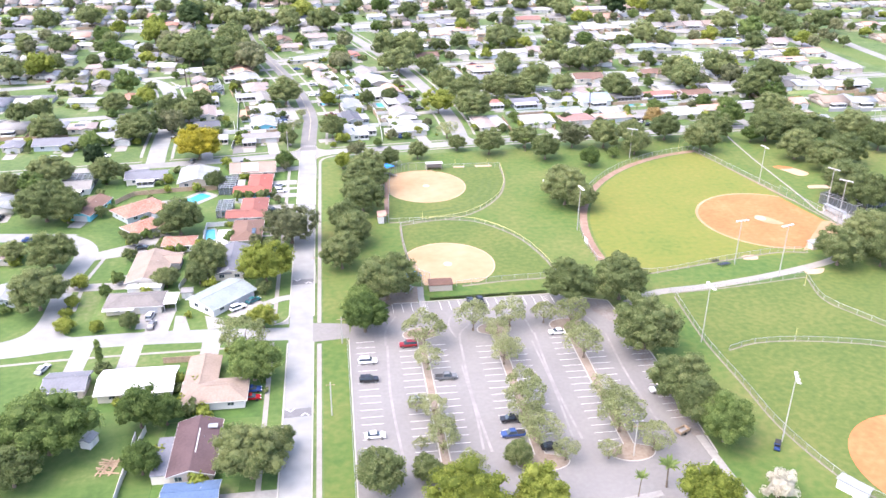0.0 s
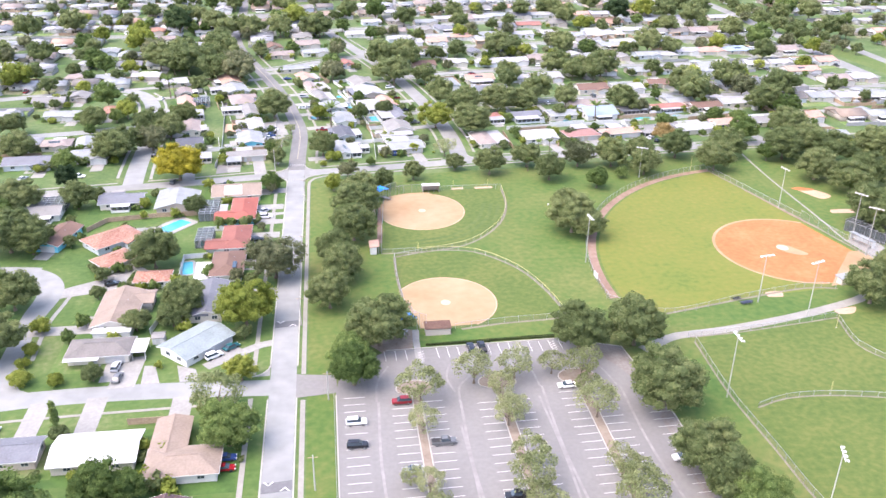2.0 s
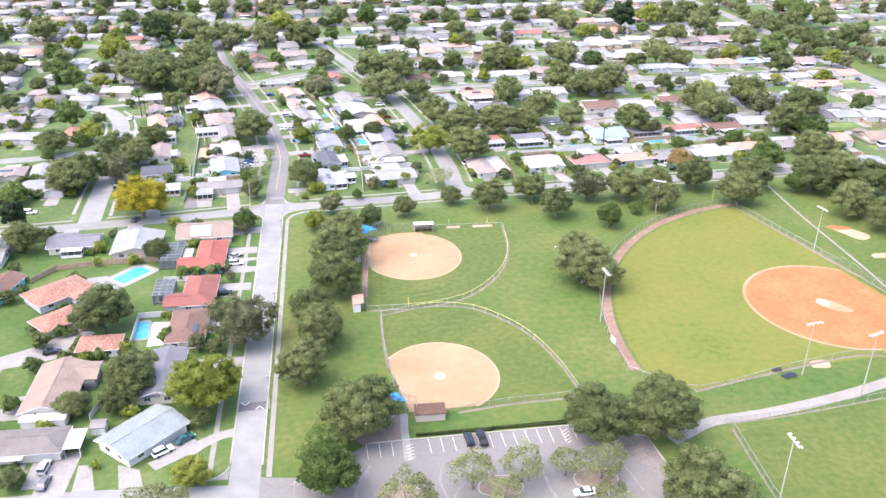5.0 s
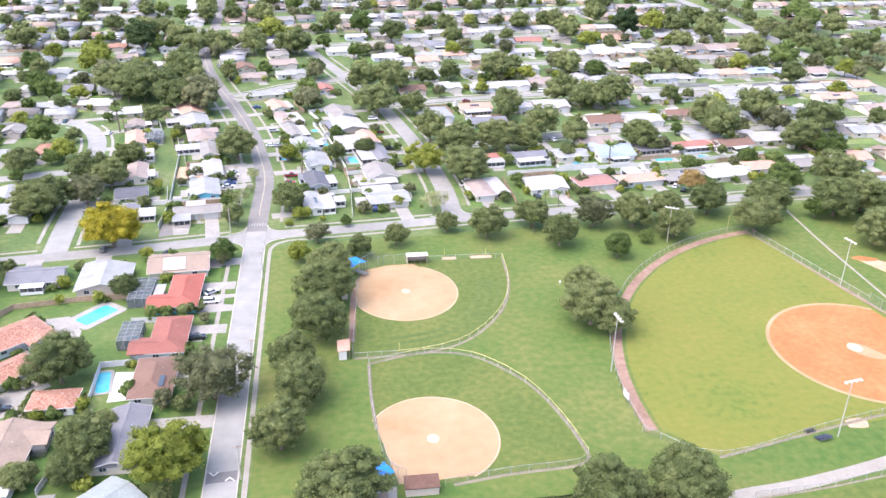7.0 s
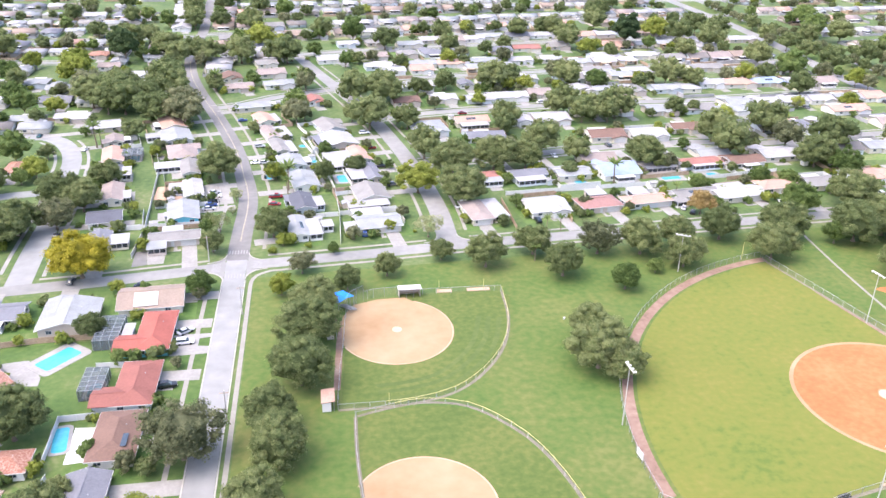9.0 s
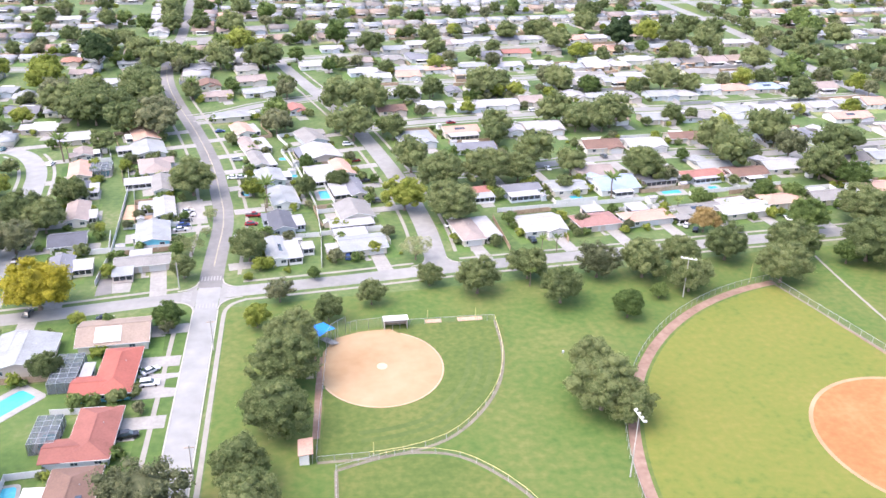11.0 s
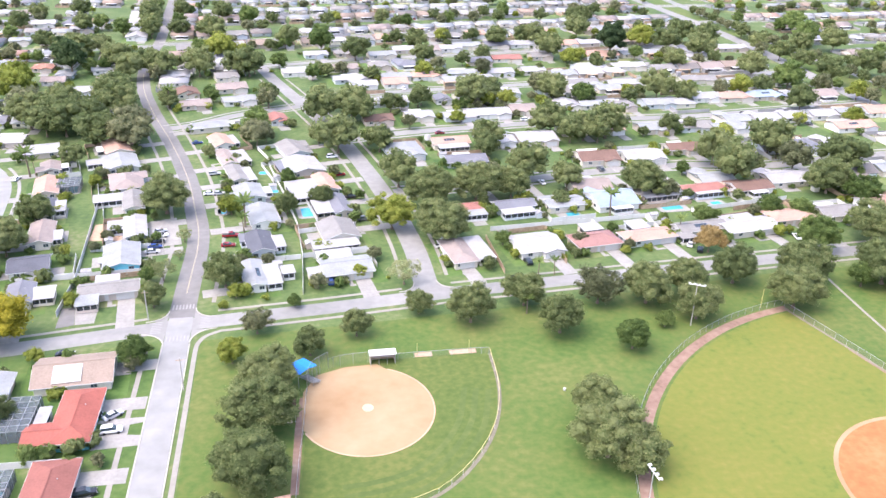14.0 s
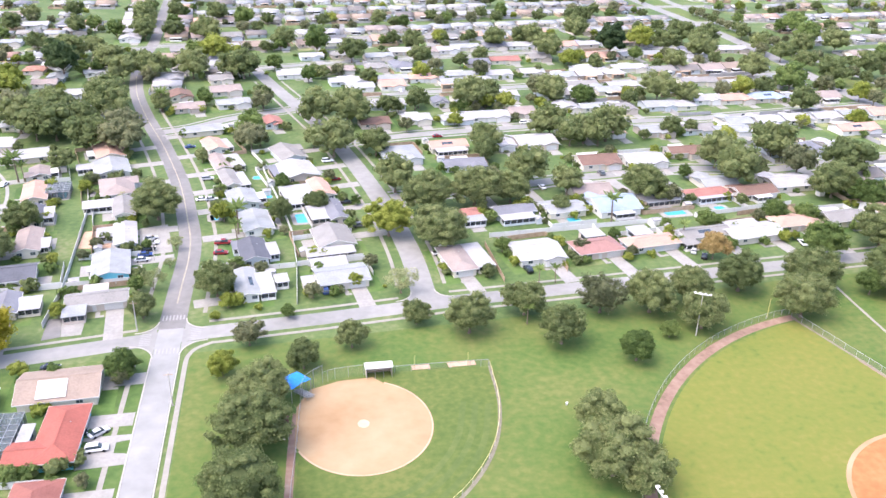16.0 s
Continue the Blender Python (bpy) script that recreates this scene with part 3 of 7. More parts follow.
fence([(42, 268.2), (49.2, 269.3), (59.2, 266.6), (67.7, 257.9), (72.7, 248.6), (76.2, 236), (77.8, 225)], 1.5, CAPPED, YELLOW)
fence([(33, 265.8), (42, 268.2)], 1.5, GREY_FENCE)
fence([(32.8, 265.8), (32.4, 252.4), (32.8, 239), (33.6, 228)], 1.8, GREY_FENCE)
fence([(33.6, 228), (34.6, 222), (37.6, 219.3)], 5.0, "tall chain-link backstop behind the home plate", gap=2.0)
fence([(77.8, 225), (74.8, 221.8), (59.7, 220.9), (45.6, 219.1)], 1.8, GREY_FENCE)
fence(arc(185, 238, 92.3, 100, 184, 24, 99.5), 1.8, GREY_FENCE)
fence([(168.8, 334.5), (174.8, 309), (181, 282)], 1.8, GREY_FENCE)
fence([(181, 282), (183.6, 268), (187, 250)], 3.0, GREY_FENCE)
fence([(187, 250), (190, 243), (186, 236)], 6.0, "tall chain-link backstop behind the home plate", gap=2.0)
fence([(92.3, 231), (106, 220.5), (134.5, 227), (154, 230.8), (163.5, 229.5)], 1.8, GREY_FENCE)
fence([(108.5, 205), (107, 181), (107.9, 160), (108.7, 141.8), (113, 124), (118.4, 116)], 1.8, GREY_FENCE)
fence([(111.4, 175.1), (119.8, 177.7), (131, 177.6), (145.6, 174.8), (155, 171.4), (170, 163)], 1.5, GREY_FENCE)
fence([(107.5, 207.4), (122.3, 208.4), (137.4, 210.4), (154, 213)], 1.8, GREY_FENCE)
fence([(154, 213), (151.4, 198.6), (156, 189), (163, 178)], 1.5, GREY_FENCE)
fence([(12.2, 191.5), (12.2, 165), (12.2, 126)], 1.0, "low grey fence beside the car park", gap=4.0)


# ---- floodlight masts ----
def floodlight(x, y, height, heading, heads=4):
    base = tagged(new("floodlight_mast"), "tall pale concrete mast with white floodlights on crossarms", "light pole", "floodlight masts")
    base.matrix_world = pose(x, y, 0, 0, 0, heading)
    part("pole", mesh_of("pole", *tube([(0, 0, -0.3), (0, 0, height)], [0.16, 0.09], 10), [POLE]), base)
    part("crossarm", mesh_of("crossarm", *boxes([(-2.2, -0.1, height - 0.55, 2.2, 0.1, height - 0.3)]), [WHITE]), base)
    lamp = mesh_of("lamp", *joined(tube([(0, 0, 0), (0, -0.25, -0.05), (0, -0.62, -0.3)], [0.14, 0.24, 0.36], 10), boxes([(-0.09, -0.02, -0.12, 0.09, 0.3, 0.12)])), [WHITE])
    for k in range(heads):
        part("lamp", lamp, base, at=pose(-2.0 + 4.0 * k / (heads - 1), -0.12, height - 0.25) @ Matrix.Diagonal((1.0, 0.68, 0.68, 1)))
    return base


for x, y, h, a in ((106.4, 137.8, 17.3, 70), (105.8, 180, 17.3, 90), (93.2, 255.5, 16, 95), (137.2, 328.5, 13.0, 150), (178.0, 292.0, 15.7, 280), (192.2, 266.9, 15, 300), (186.3, 250.1, 17, 315),
                   (135.8, 224, 15.5, 10), (145.5, 214, 17.6, 200), (252.3, 335.4, 16, 0), (263.7, 347.1, 15, 0)):
    floodlight(x, y, h, a)


def utility_pole(x, y, height, label="slender weathered grey utility pole with a short crossarm"):
    base = tagged(new("utility_pole"), label, "utility pole", "utility poles")
    base.location = (x, y, 0)
    part("pole", mesh_of("pole", *tube([(0, 0, -0.3), (0, 0, height)], [0.17, 0.11], 8), [POLE]), base)
    part("crossarm", mesh_of("crossarm", *boxes([(-1.0, -0.06, height - 0.7, 1.0, 0.06, height - 0.58)]), [WOOD]), base)


for x, y, h in ((3.95, 226, 9), (3.95, 267, 9), (3.95, 317, 9), (7.8, 159.3, 9), (10.9, 190.4, 8), (72, 137, 8.5), (-8.6, 352, 9), (-9.5, 395, 9)):
    utility_pole(x, y, h)


# ---- dugouts, stands and canopies ----
def dugout(x, y, w, d, heading, roof, wall, label, h=2.5, slope=0.35):
    base = tagged(new("dugout"), label, "dugout", "dugouts")
    base.matrix_world = pose(x, y, 0, 0, 0, heading)
    v = [(-w / 2, -d / 2, h), (w / 2, -d / 2, h), (w / 2, d / 2, h + slope), (-w / 2, d / 2, h + slope)]
    v += [(a, b, c + 0.14) for a, b, c in v]
    part("roof", mesh_of("roof", v, [(3, 2, 1, 0), (4, 5, 6, 7), (0, 1, 5, 4), (1, 2, 6, 5), (2, 3, 7, 6), (3, 0, 4, 7)], [roof]), base)
    part("back_wall", mesh_of("back_wall", *boxes([(-w / 2 + 0.2, -d / 2 + 0.25, 0, w / 2 - 0.2, -d / 2 + 0.45, h)]), [wall]), base)
    for s in (-1, 1):
        part("side_wall", mesh_of("side_wall", *boxes([(s * (w / 2 - 0.3) - 0.1, -d / 2 + 0.45, 0, s * (w / 2 - 0.3) + 0.1, d / 2 - 0.9, h)]), [wall]), base)
    for k in range(4):
        part("post", mesh_of("post", *tube([(0, 0, 0), (0, 0, h + slope - 0.03)], [0.06, 0.06], 6), [STEEL]), base, at=pose(-w / 2 + 0.35 + (w - 0.7) * k / 3, d / 2 - 0.25, 0))
    part("bench", mesh_of("bench", *boxes([(-w / 2 + 0.6, -d / 2 + 0.5, 0.4, w / 2 - 0.6, -d / 2 + 0.9, 0.48), (-w / 2 + 0.8, -d / 2 + 0.55, 0, -w / 2 + 0.9, -d / 2 + 0.85, 0.4), (w / 2 - 0.9, -d / 2 + 0.55, 0, w / 2 - 0.8, -d / 2 + 0.85, 0.4)]), [WOOD]), base)
    return base


dugout(40.6, 218.2, 7.2, 3.8, 0, RUST, WALLS[2], "dugout with a rusty brown roof and beige block walls", 2.0, 0.35)
dugout(51.6, 322.6, 6.8, 3.4, 180, WHITE, WALLS[2], "dugout with a white metal roof and pinkish block walls")
dugout(28.4, 303.6, 6.4, 3.0, -90, RUST, WALLS[2], "dugout with a brown roof half under the trees")
dugout(26.7, 271.2, 5.6, 3.2, -90, ROOF["salmon"], WALLS[0], "small shed-like store with a salmon roof and pale frame")
dugout(169.5, 233.2, 7.5, 3.4, 12, ROOF["pale"], WALLS[2], "dugout with a white roof beside the orange infield", 1.9, 0.25)
dugout(190, 258.5, 9.5, 2.6, 105, ROOF["pale"], WALLS[0], "long white-roofed dugout along the path")


def bleacher(x, y, heading, rows=4, w=4.5, label="small aluminium bleacher stand", mat=None):
    base = tagged(new("bleacher"), label, "bleacher", "bleachers")
    base.matrix_world = pose(x, y, 0, 0, 0, heading)
    plank = mesh_of("plank", *boxes([(-w / 2, 0, 0, w / 2, 0.28, 0.06)]), [mat or STEEL])
    for k in range(rows):
        part("plank", plank, base, at=pose(0, 0.7 * k, 0.4 + 0.3 * k))
        part("plank", plank, base, at=pose(0, 0.7 * k + 0.35, 0.15 + 0.3 * k))
    for s in (-w / 2 + 0.3, 0, w / 2 - 0.3):
        v, f = tube([(s, 0.1, 0), (s, 0.1, 0.38)], [0.04, 0.04], 6)
        v2, f2 = tube([(s, 0.1, 0.36), (s, 0.7 * (rows - 1) + 0.2, 0.36 + 0.3 * (rows - 1))], [0.04, 0.04], 6)
        v3, f3 = tube([(s, 0.7 * (rows - 1) + 0.2, 0), (s, 0.7 * (rows - 1) + 0.2, 0.38 + 0.3 * (rows - 1))], [0.04, 0.04], 6)
        part("leg_frame", mesh_of("leg_frame", *joined((v, f), (v2, f2), (v3, f3)), [STEEL]), base)


bleacher(34.4, 317.4, 135)
bleacher(31.6, 217.5, 60, label="small aluminium bleacher stand under the trees")
bleacher(131.8, 224.6, 192, 3, 3.6, "low dark blue bleacher stand beside the fence", BLUEDARK)
bleacher(130.2, 227.2, 192, 2, 2.6, "low dark bleacher bench by the fence", DARK)


def canopy(x, y, w, d, heading, h=3.6):
    base = tagged(new("shade_canopy"), "bright blue fabric shade canopy on steel posts", "canopy", "shade canopies")
    base.matrix_world = pose(x, y, 0, 0, 0, heading)
    n, v, f = 8, [], []
    for j in range(n + 1):
        for i in range(n + 1):
            a, b = i / n * 2 - 1, j / n * 2 - 1
            v.append((a * w / 2, b * d / 2, h + 0.6 * (1 - abs(a)) - 0.12 * (1 - a * a) * (b * b)))
    for j in range(n):
        for i in range(n):
            k = j * (n + 1) + i
            f.append((k, k + 1, k + n + 2, k + n + 1))
    part("fabric", mesh_of("fabric", v, f, [BLUE]), base)
    for a in (-1, 1):
        for b in (-1, 1):
            part("post", mesh_of("post", *tube([(0, 0, 0), (0, 0, h)], [0.07, 0.07], 6), [STEEL]), base, at=pose(a * w / 2 * 0.97, b * d / 2 * 0.97, 0))


canopy(31.4, 317.6, 6.0, 4.8, 40)
canopy(32.2, 220.6, 5.0, 4.0, 30)
canopy(193, 245, 3.6, 3.6, 20)


def batting_cage(x, y, w, d, heading, h=3.8):
    base = tagged(new("batting_cage"), "long dark netted batting cage with a pale steel frame", "batting cage")
    base.matrix_world = pose(x, y, 0, 0, 0, heading)
    for i in range(7):
        for j in (0, 0.25, 0.5, 0.75, 1):
            part("post", mesh_of("post", *tube([(0, 0, 0), (0, 0, h)], [0.07, 0.07], 6), [STEEL]), base, at=pose(-w / 2 + w * i / 6, -d / 2 + d * j, 0))
        part("cross_beam", mesh_of("cross_beam", *boxes([(-0.07, -d / 2, h, 0.07, d / 2, h + 0.14)]), [STEEL]), base, at=pose(-w / 2 + w * i / 6, 0, 0))
    for j in range(5):
        part("long_beam", mesh_of("long_beam", *boxes([(-w / 2, -0.07, h + 0.14, w / 2, 0.07, h + 0.26)]), [STEEL]), base, at=pose(0, -d / 2 + d * j / 4, 0))
    part("net", mesh_of("net", *boxes([(-w / 2, -d / 2, 0.1, w / 2, d / 2, h - 0.02)]), [SCREEN]), base, "dark netting")


batting_cage(203, 267.5, 20, 15, 25)


def score_sign(x, y, heading, w=2.8, h=1.7):
    base = tagged(new("sign_board"), "plain white board on two posts at the outfield fence", "sign")
    base.matrix_world = pose(x, y, 0, 0, 0, heading)
    part("board", mesh_of("board", *boxes([(-w / 2, -0.06, 1.0, w / 2, 0.06, 1.0 + h)]), [WHITE]), base)
    for s in (-1, 1):
        part("post", mesh_of("post", *tube([(0, 0.1, 0), (0, 0.1, 1.2 + h)], [0.07, 0.07], 6), [STEEL]), base, at=pose(s * w / 3, 0.08, 0))


score_sign(92.6, 243, -84)


def foul_pole(x, y, height, label="slender yellow foul pole at the outfield fence"):
    base = tagged(new("foul_pole"), label, "foul pole", "foul poles")
    base.location = (x, y, 0)
    part("pole", mesh_of("pole", *tube([(0, 0, 0), (0, 0, height)], [0.07, 0.06], 8), [YELLOW]), base)
    part("foot", mesh_of("foot", *tube([(0, 0, 0), (0, 0, 0.12)], [0.22, 0.2], 8), [KERB]), base)


for x, y, h in ((161.8, 335.2, 6.0), (60.6, 324.2, 3.5), (74.0, 324.0, 3.5), (41.0, 270.2, 3.0), (131.5, 178.3, 3.5), (150.6, 207.6, 4.0)):
    foul_pole(x, y, h)
bucket = tagged(new("ball_bucket"), "small white bucket standing on the park lawn", "bucket")
bucket.location = (93.2, 303.9, 0)
part("body", mesh_of("body", *tube([(0, 0, 0.006), (0, 0, 0.55)], [0.24, 0.3], 12), [WHITE]), bucket)
part("rim", mesh_of("rim", *tube([(0, 0, 0.55), (0, 0, 0.6)], [0.33, 0.33], 12), [WHITE]), bucket)
hut = tagged(new("storage_hut"), "low white metal-roofed storage hut beside the fence", "hut")
hut.matrix_world = pose(112.6, 120.5, 0, 0, 0, -55)
part("wall", mesh_of("wall", *boxes([(-3, -1.0, 0, 3, 1.0, 2.3)]), [WALLS[0]]), hut)
part("roof", mesh_of("roof", *boxes([(-3.3, -1.3, 2.3, 3.3, 1.3, 2.45)]), [ROOF["pale"]]), hut)
part("door", DOOR_LEAF, hut, at=pose(1.0, -1.3, 0.02))


# ---- trees ----
TREES_YOUNG = [(53.0, 161.5, 8.6), (52.2, 148.0, 7.4), (53.4, 178.8, 6.8), (72.4, 184.6, 7.0), (31.8, 149.2, 6.0), (72.6, 151.0, 8.4), (32.4, 187.1, 11.8), (31.8, 175.4, 7.8), (46.3, 193.1, 9.6), (51.6, 186.9, 7.7), (56.6, 194.0, 9.8), (51.3, 175.5, 8.5), (66.3, 194.9, 7.6), (73.5, 193.0, 9.4), (72.2, 176.0, 10.1), (30.9, 155.6, 7.1), (31.6, 144.1, 8.1), (26.8, 144.6, 3.6), (27.3, 158.3, 5.1), (51.5, 152.9, 10.4), (52.9, 143.4, 9.4), (57.0, 137.3, 6.1), (71.8, 157.2, 7.5), (71.6, 145.5, 11.5), (76.8, 138.2, 9.0), (66.4, 136.8, 5.1), (36.3, 135.3, 7.0), (-14.1, 187.1, 14.2), (62.6, 363.4, 9.8), (-7.2, 375.2, 7.2), (-3.8, 402.1, 5.2), (-4.2, 389.1, 3.6)]
TREES_OAK_a = [(46.8, 137.0, 6.7), (17.2, 132.5, 10.9), (27.0, 134.3, 6.7), (76.5, 205.6, 16.0), (91.5, 205.6, 17.3), (89.2, 178.7, 19.5), (89.3, 155.7, 14.5), (90.4, 147.2, 12.1), (24.6, 213.4, 17.7), (22.3, 298.5, 17.0), (20.5, 280.5, 16.5), (13.7, 264.0, 12.4), (16.0, 251.4, 14.1), (12.0, 234.9, 13.1), (33.8, 328.0, 8.6), (95.0, 279.0, 17.5), (-28.5, 235.5, 12.5), (-41.3, 266.6, 15.6), (-8.8, 139.8, 15.0), (-3.6, 147.3, 7.6), (-56.3, 142.8, 11.6), (-75.7, 243.6, 14.8), (-72.7, 218.0, 16.0), (-39.9, 228.2, 7.7), (-45.8, 205.0, 5.8)]
TREES_OAK_b = [(-89.0, 283.2, 19.5), (-81.5, 281.0, 14.0), (-76.9, 318.7, 11.7), (-34.5, 309.0, 8.0), (-26.8, 245.8, 6.3), (-30.5, 229.5, 8.5), (46.2, 335.9, 8.1), (64.3, 345.5, 8.4), (77.5, 338.8, 13.1), (94.6, 346.1, 12.0), (100.2, 329.9, 12.7), (129.9, 342.6, 15.2), (143.2, 345.6, 13.5), (140.4, 332.0, 12.3), (161.2, 350.8, 15.1), (183.1, 349.1, 16.7), (171.1, 333.9, 15.9), (-12.1, 427.4, 19.0), (-8.0, 358.8, 8.1), (10.9, 368.6, 12.1), (71.4, 443.0, 16.3), (80.4, 423.5, 19.5), (78.9, 392.2, 19.5), (98.3, 427.0, 19.5), (115.0, 484.7, 14.3), (122.8, 444.3, 18.0), (111.7, 427.3, 14.1), (134.8, 432.1, 12.7), (150.3, 504.7, 16.7), (46.3, 531.0, 18.9), (61.6, 528.5, 19.5)]
TREES_OAK_c = [(51.2, 486.3, 19.5), (68.6, 485.6, 12.8), (173.1, 493.8, 19.5), (161.8, 491.4, 15.9), (162.1, 423.3, 18.5), (204.5, 432.8, 19.5), (206.0, 454.2, 17.9), (235.7, 461.8, 19.5), (253.7, 437.3, 19.5), (235.2, 417.0, 18.9), (-65.1, 521.7, 19.5), (-82.9, 534.1, 19.5), (-47.3, 505.3, 18.2), (41.5, 428.7, 9.0), (-53.5, 423.4, 11.1), (224.2, 555.6, 19.5), (122.7, 553.6, 19.5), (10.3, 626.4, 19.5), (-17.1, 628.6, 19.5), (-44.7, 634.1, 17.8), (-63.0, 646.6, 19.5), (-68.3, 541.7, 19.5), (-53.2, 565.0, 19.5), (300.8, 595.2, 19.5), (398.5, 663.1, 19.5), (295.0, 651.9, 19.5), (280.5, 671.2, 19.5), (195.7, 659.0, 19.5), (169.7, 694.0, 16.8), (196.8, 701.2, 17.1)]
TREES_OAK_d = [(223.8, 373.0, 19.5), (207.5, 319.0, 17.0), (213.0, 303.0, 17.0), (202.6, 273.7, 19.5), (204.8, 262.6, 18.5), (226.0, 312.0, 17.0), (219.6, 347.4, 19.5), (206.9, 344.1, 19.5), (225.3, 337.8, 19.5), (245.9, 340.2, 19.5), (250.9, 326.2, 16.7), (168.1, 219.6, 15.7), (184.1, 228.5, 18.6), (181.4, 217.2, 12.0), (24.0, 311.5, 15.0), (99.4, 273.5, 12.0), (-72.3, 532.4, 19.5), (-48.7, 558.6, 19.5), (-94.0, 416.7, 12.8), (-56.6, 397.8, 13.3), (-130.1, 574.5, 12.4), (-127.9, 519.3, 9.4), (-53.4, 482.0, 10.0), (-84.2, 457.4, 7.5), (-114.2, 375.9, 15.3), (-75.9, 370.6, 16.4), (-96.4, 315.9, 17.0), (-109.8, 308.3, 10.3), (-164.7, 484.2, 18.0), (-155.1, 554.5, 16.2)]
TREES_OAK_e = [(-178.3, 560.7, 14.2), (-52.2, 572.8, 19.2), (-53.9, 525.7, 17.8), (-37.3, 626.6, 18.3), (-91.4, 676.8, 19.5), (-159.6, 649.2, 19.5), (-186.9, 635.0, 19.5), (-89.8, 250.7, 8.7), (-65.5, 403.2, 16.9), (-127.4, 411.9, 11.9), (-147.4, 771.2, 15.3), (-144.2, 809.4, 14.5), (-118.7, 825.0, 14.7), (-104.0, 761.4, 14.9), (-65.3, 806.4, 18.0), (-58.5, 754.4, 16.7), (-39.7, 742.6, 14.2), (-15.9, 729.2, 19.4), (-44.7, 817.7, 14.3), (-13.6, 799.9, 17.7), (-81.9, 693.9, 14.0), (-117.0, 709.9, 12.5), (-91.8, 656.3, 19.5), (32.4, 703.6, 16.6), (73.1, 662.3, 17.3), (114.8, 691.9, 15.1), (102.7, 780.5, 13.5), (62.0, 776.6, 11.2), (53.3, 622.0, 8.6), (115.7, 651.4, 12.3)]
TREES_OAK_f = [(97.7, 557.6, 11.7), (21.5, 564.9, 11.8), (-25.9, 563.0, 9.3), (189.7, 705.1, 13.8), (259.0, 779.4, 15.8), (234.5, 720.3, 19.5), (305.0, 699.1, 19.5), (314.5, 684.3, 19.5), (264.9, 622.6, 14.6), (167.2, 558.6, 17.4), (136.5, 570.1, 12.2), (289.8, 525.5, 16.6), (372.2, 661.3, 16.7), (343.4, 580.3, 17.8), (376.3, 596.4, 19.5), (357.2, 712.2, 12.3), (344.7, 666.8, 15.1), (345.8, 640.8, 14.6), (346.8, 616.8, 14.1), (236.7, 548.3, 12.6), (-73.2, 379.0, 15.9), (-57.2, 402.4, 12.1), (96.6, 290.5, 13.0), (-15.1, 637.3, 13.3), (4.0, 628.0, 17.4), (13.0, 632.5, 14.6), (13.8, 503.8, 6.7), (47.2, 552.9, 14.4), (61.3, 541.5, 17.5), (51.7, 496.0, 13.5)]
TREES_OAK_g = [(43.5, 499.4, 9.2), (-27.2, 569.7, 10.4), (-1.9, 485.6, 6.4), (95.7, 554.1, 10.6), (134.3, 559.2, 11.9), (145.7, 502.4, 14.3), (154.8, 489.5, 13.5), (167.3, 488.0, 13.6), (112.7, 654.7, 12.3), (136.5, 642.2, 9.7), (151.2, 653.9, 11.2), (112.9, 473.1, 11.6), (-73.4, 522.3, 16.8), (-46.7, 548.3, 18.7), (-53.2, 621.8, 17.4), (-74.4, 552.4, 17.9), (-80.0, 688.7, 13.2), (-57.3, 739.6, 16.0), (-64.1, 791.4, 17.3), (-21.4, 741.6, 14.2), (29.3, 421.6, 8.8), (8.5, 426.9, 7.3)]
TREES_BRIGHT_a = [(-34.5, 159.8, 10.7), (-28.9, 160.1, 8.3), (-31.3, 143.5, 8.4), (-8.8, 330.5, 8.7), (116.5, 319.4, 9.6), (129.8, 329.0, 5.2), (199.3, 343.3, 8.9), (17.3, 514.3, 12.5), (172.6, 395.3, 7.5), (200.5, 399.0, 8.9), (210.8, 395.8, 8.6), (201.0, 370.0, 13.7), (29.9, 449.7, 6.8), (45.2, 613.5, 10.0), (307.1, 566.9, 19.5), (390.3, 683.4, 19.5), (-95.2, 452.5, 15.0), (-112.1, 524.0, 12.5), (-116.7, 505.6, 7.6), (-139.2, 591.5, 12.2), (-120.9, 540.3, 13.4), (-92.2, 361.3, 10.5), (-76.3, 746.5, 13.5), (5.1, 781.1, 15.3), (26.9, 644.7, 10.6), (53.2, 686.7, 19.5), (-6.1, 573.0, 8.4), (202.3, 807.9, 12.8), (118.4, 547.3, 6.7)]
TREES_BRIGHT_b = [(408.1, 729.5, 18.1), (241.7, 404.9, 13.0), (159.6, 398.1, 3.9), (98.5, 386.6, 5.8), (30.5, 353.8, 4.2), (55.6, 432.0, 4.2), (-86.2, 427.8, 7.1), (16.7, 532.9, 8.9), (64.8, 495.0, 7.8), (-8.1, 580.8, 7.1), (-52.0, 152.7, 19.5), (93.6, 139.3, 13.1), (-10.7, 175.9, 12.9), (17.2, 195.7, 12.6), (16.5, 204.5, 11.0)]
TREES_PALM = [(75.4, 126.7, 4.8), (68.7, 124.6, 3.0), (15.0, 411.8, 7.7), (142.5, 405.2, 7.4), (94.1, 341.1, 4.2), (-26.5, 563.4, 7.9), (-65.6, 471.1, 5.6), (-67.8, 471.0, 8.2), (160.8, 388.0, 4.7), (103.6, 362.8, 3.7), (108.9, 363.2, 3.7), (14.9, 406.6, 5.2)]
TREES_PALE = [(96.9, 121.0, 7.6)]
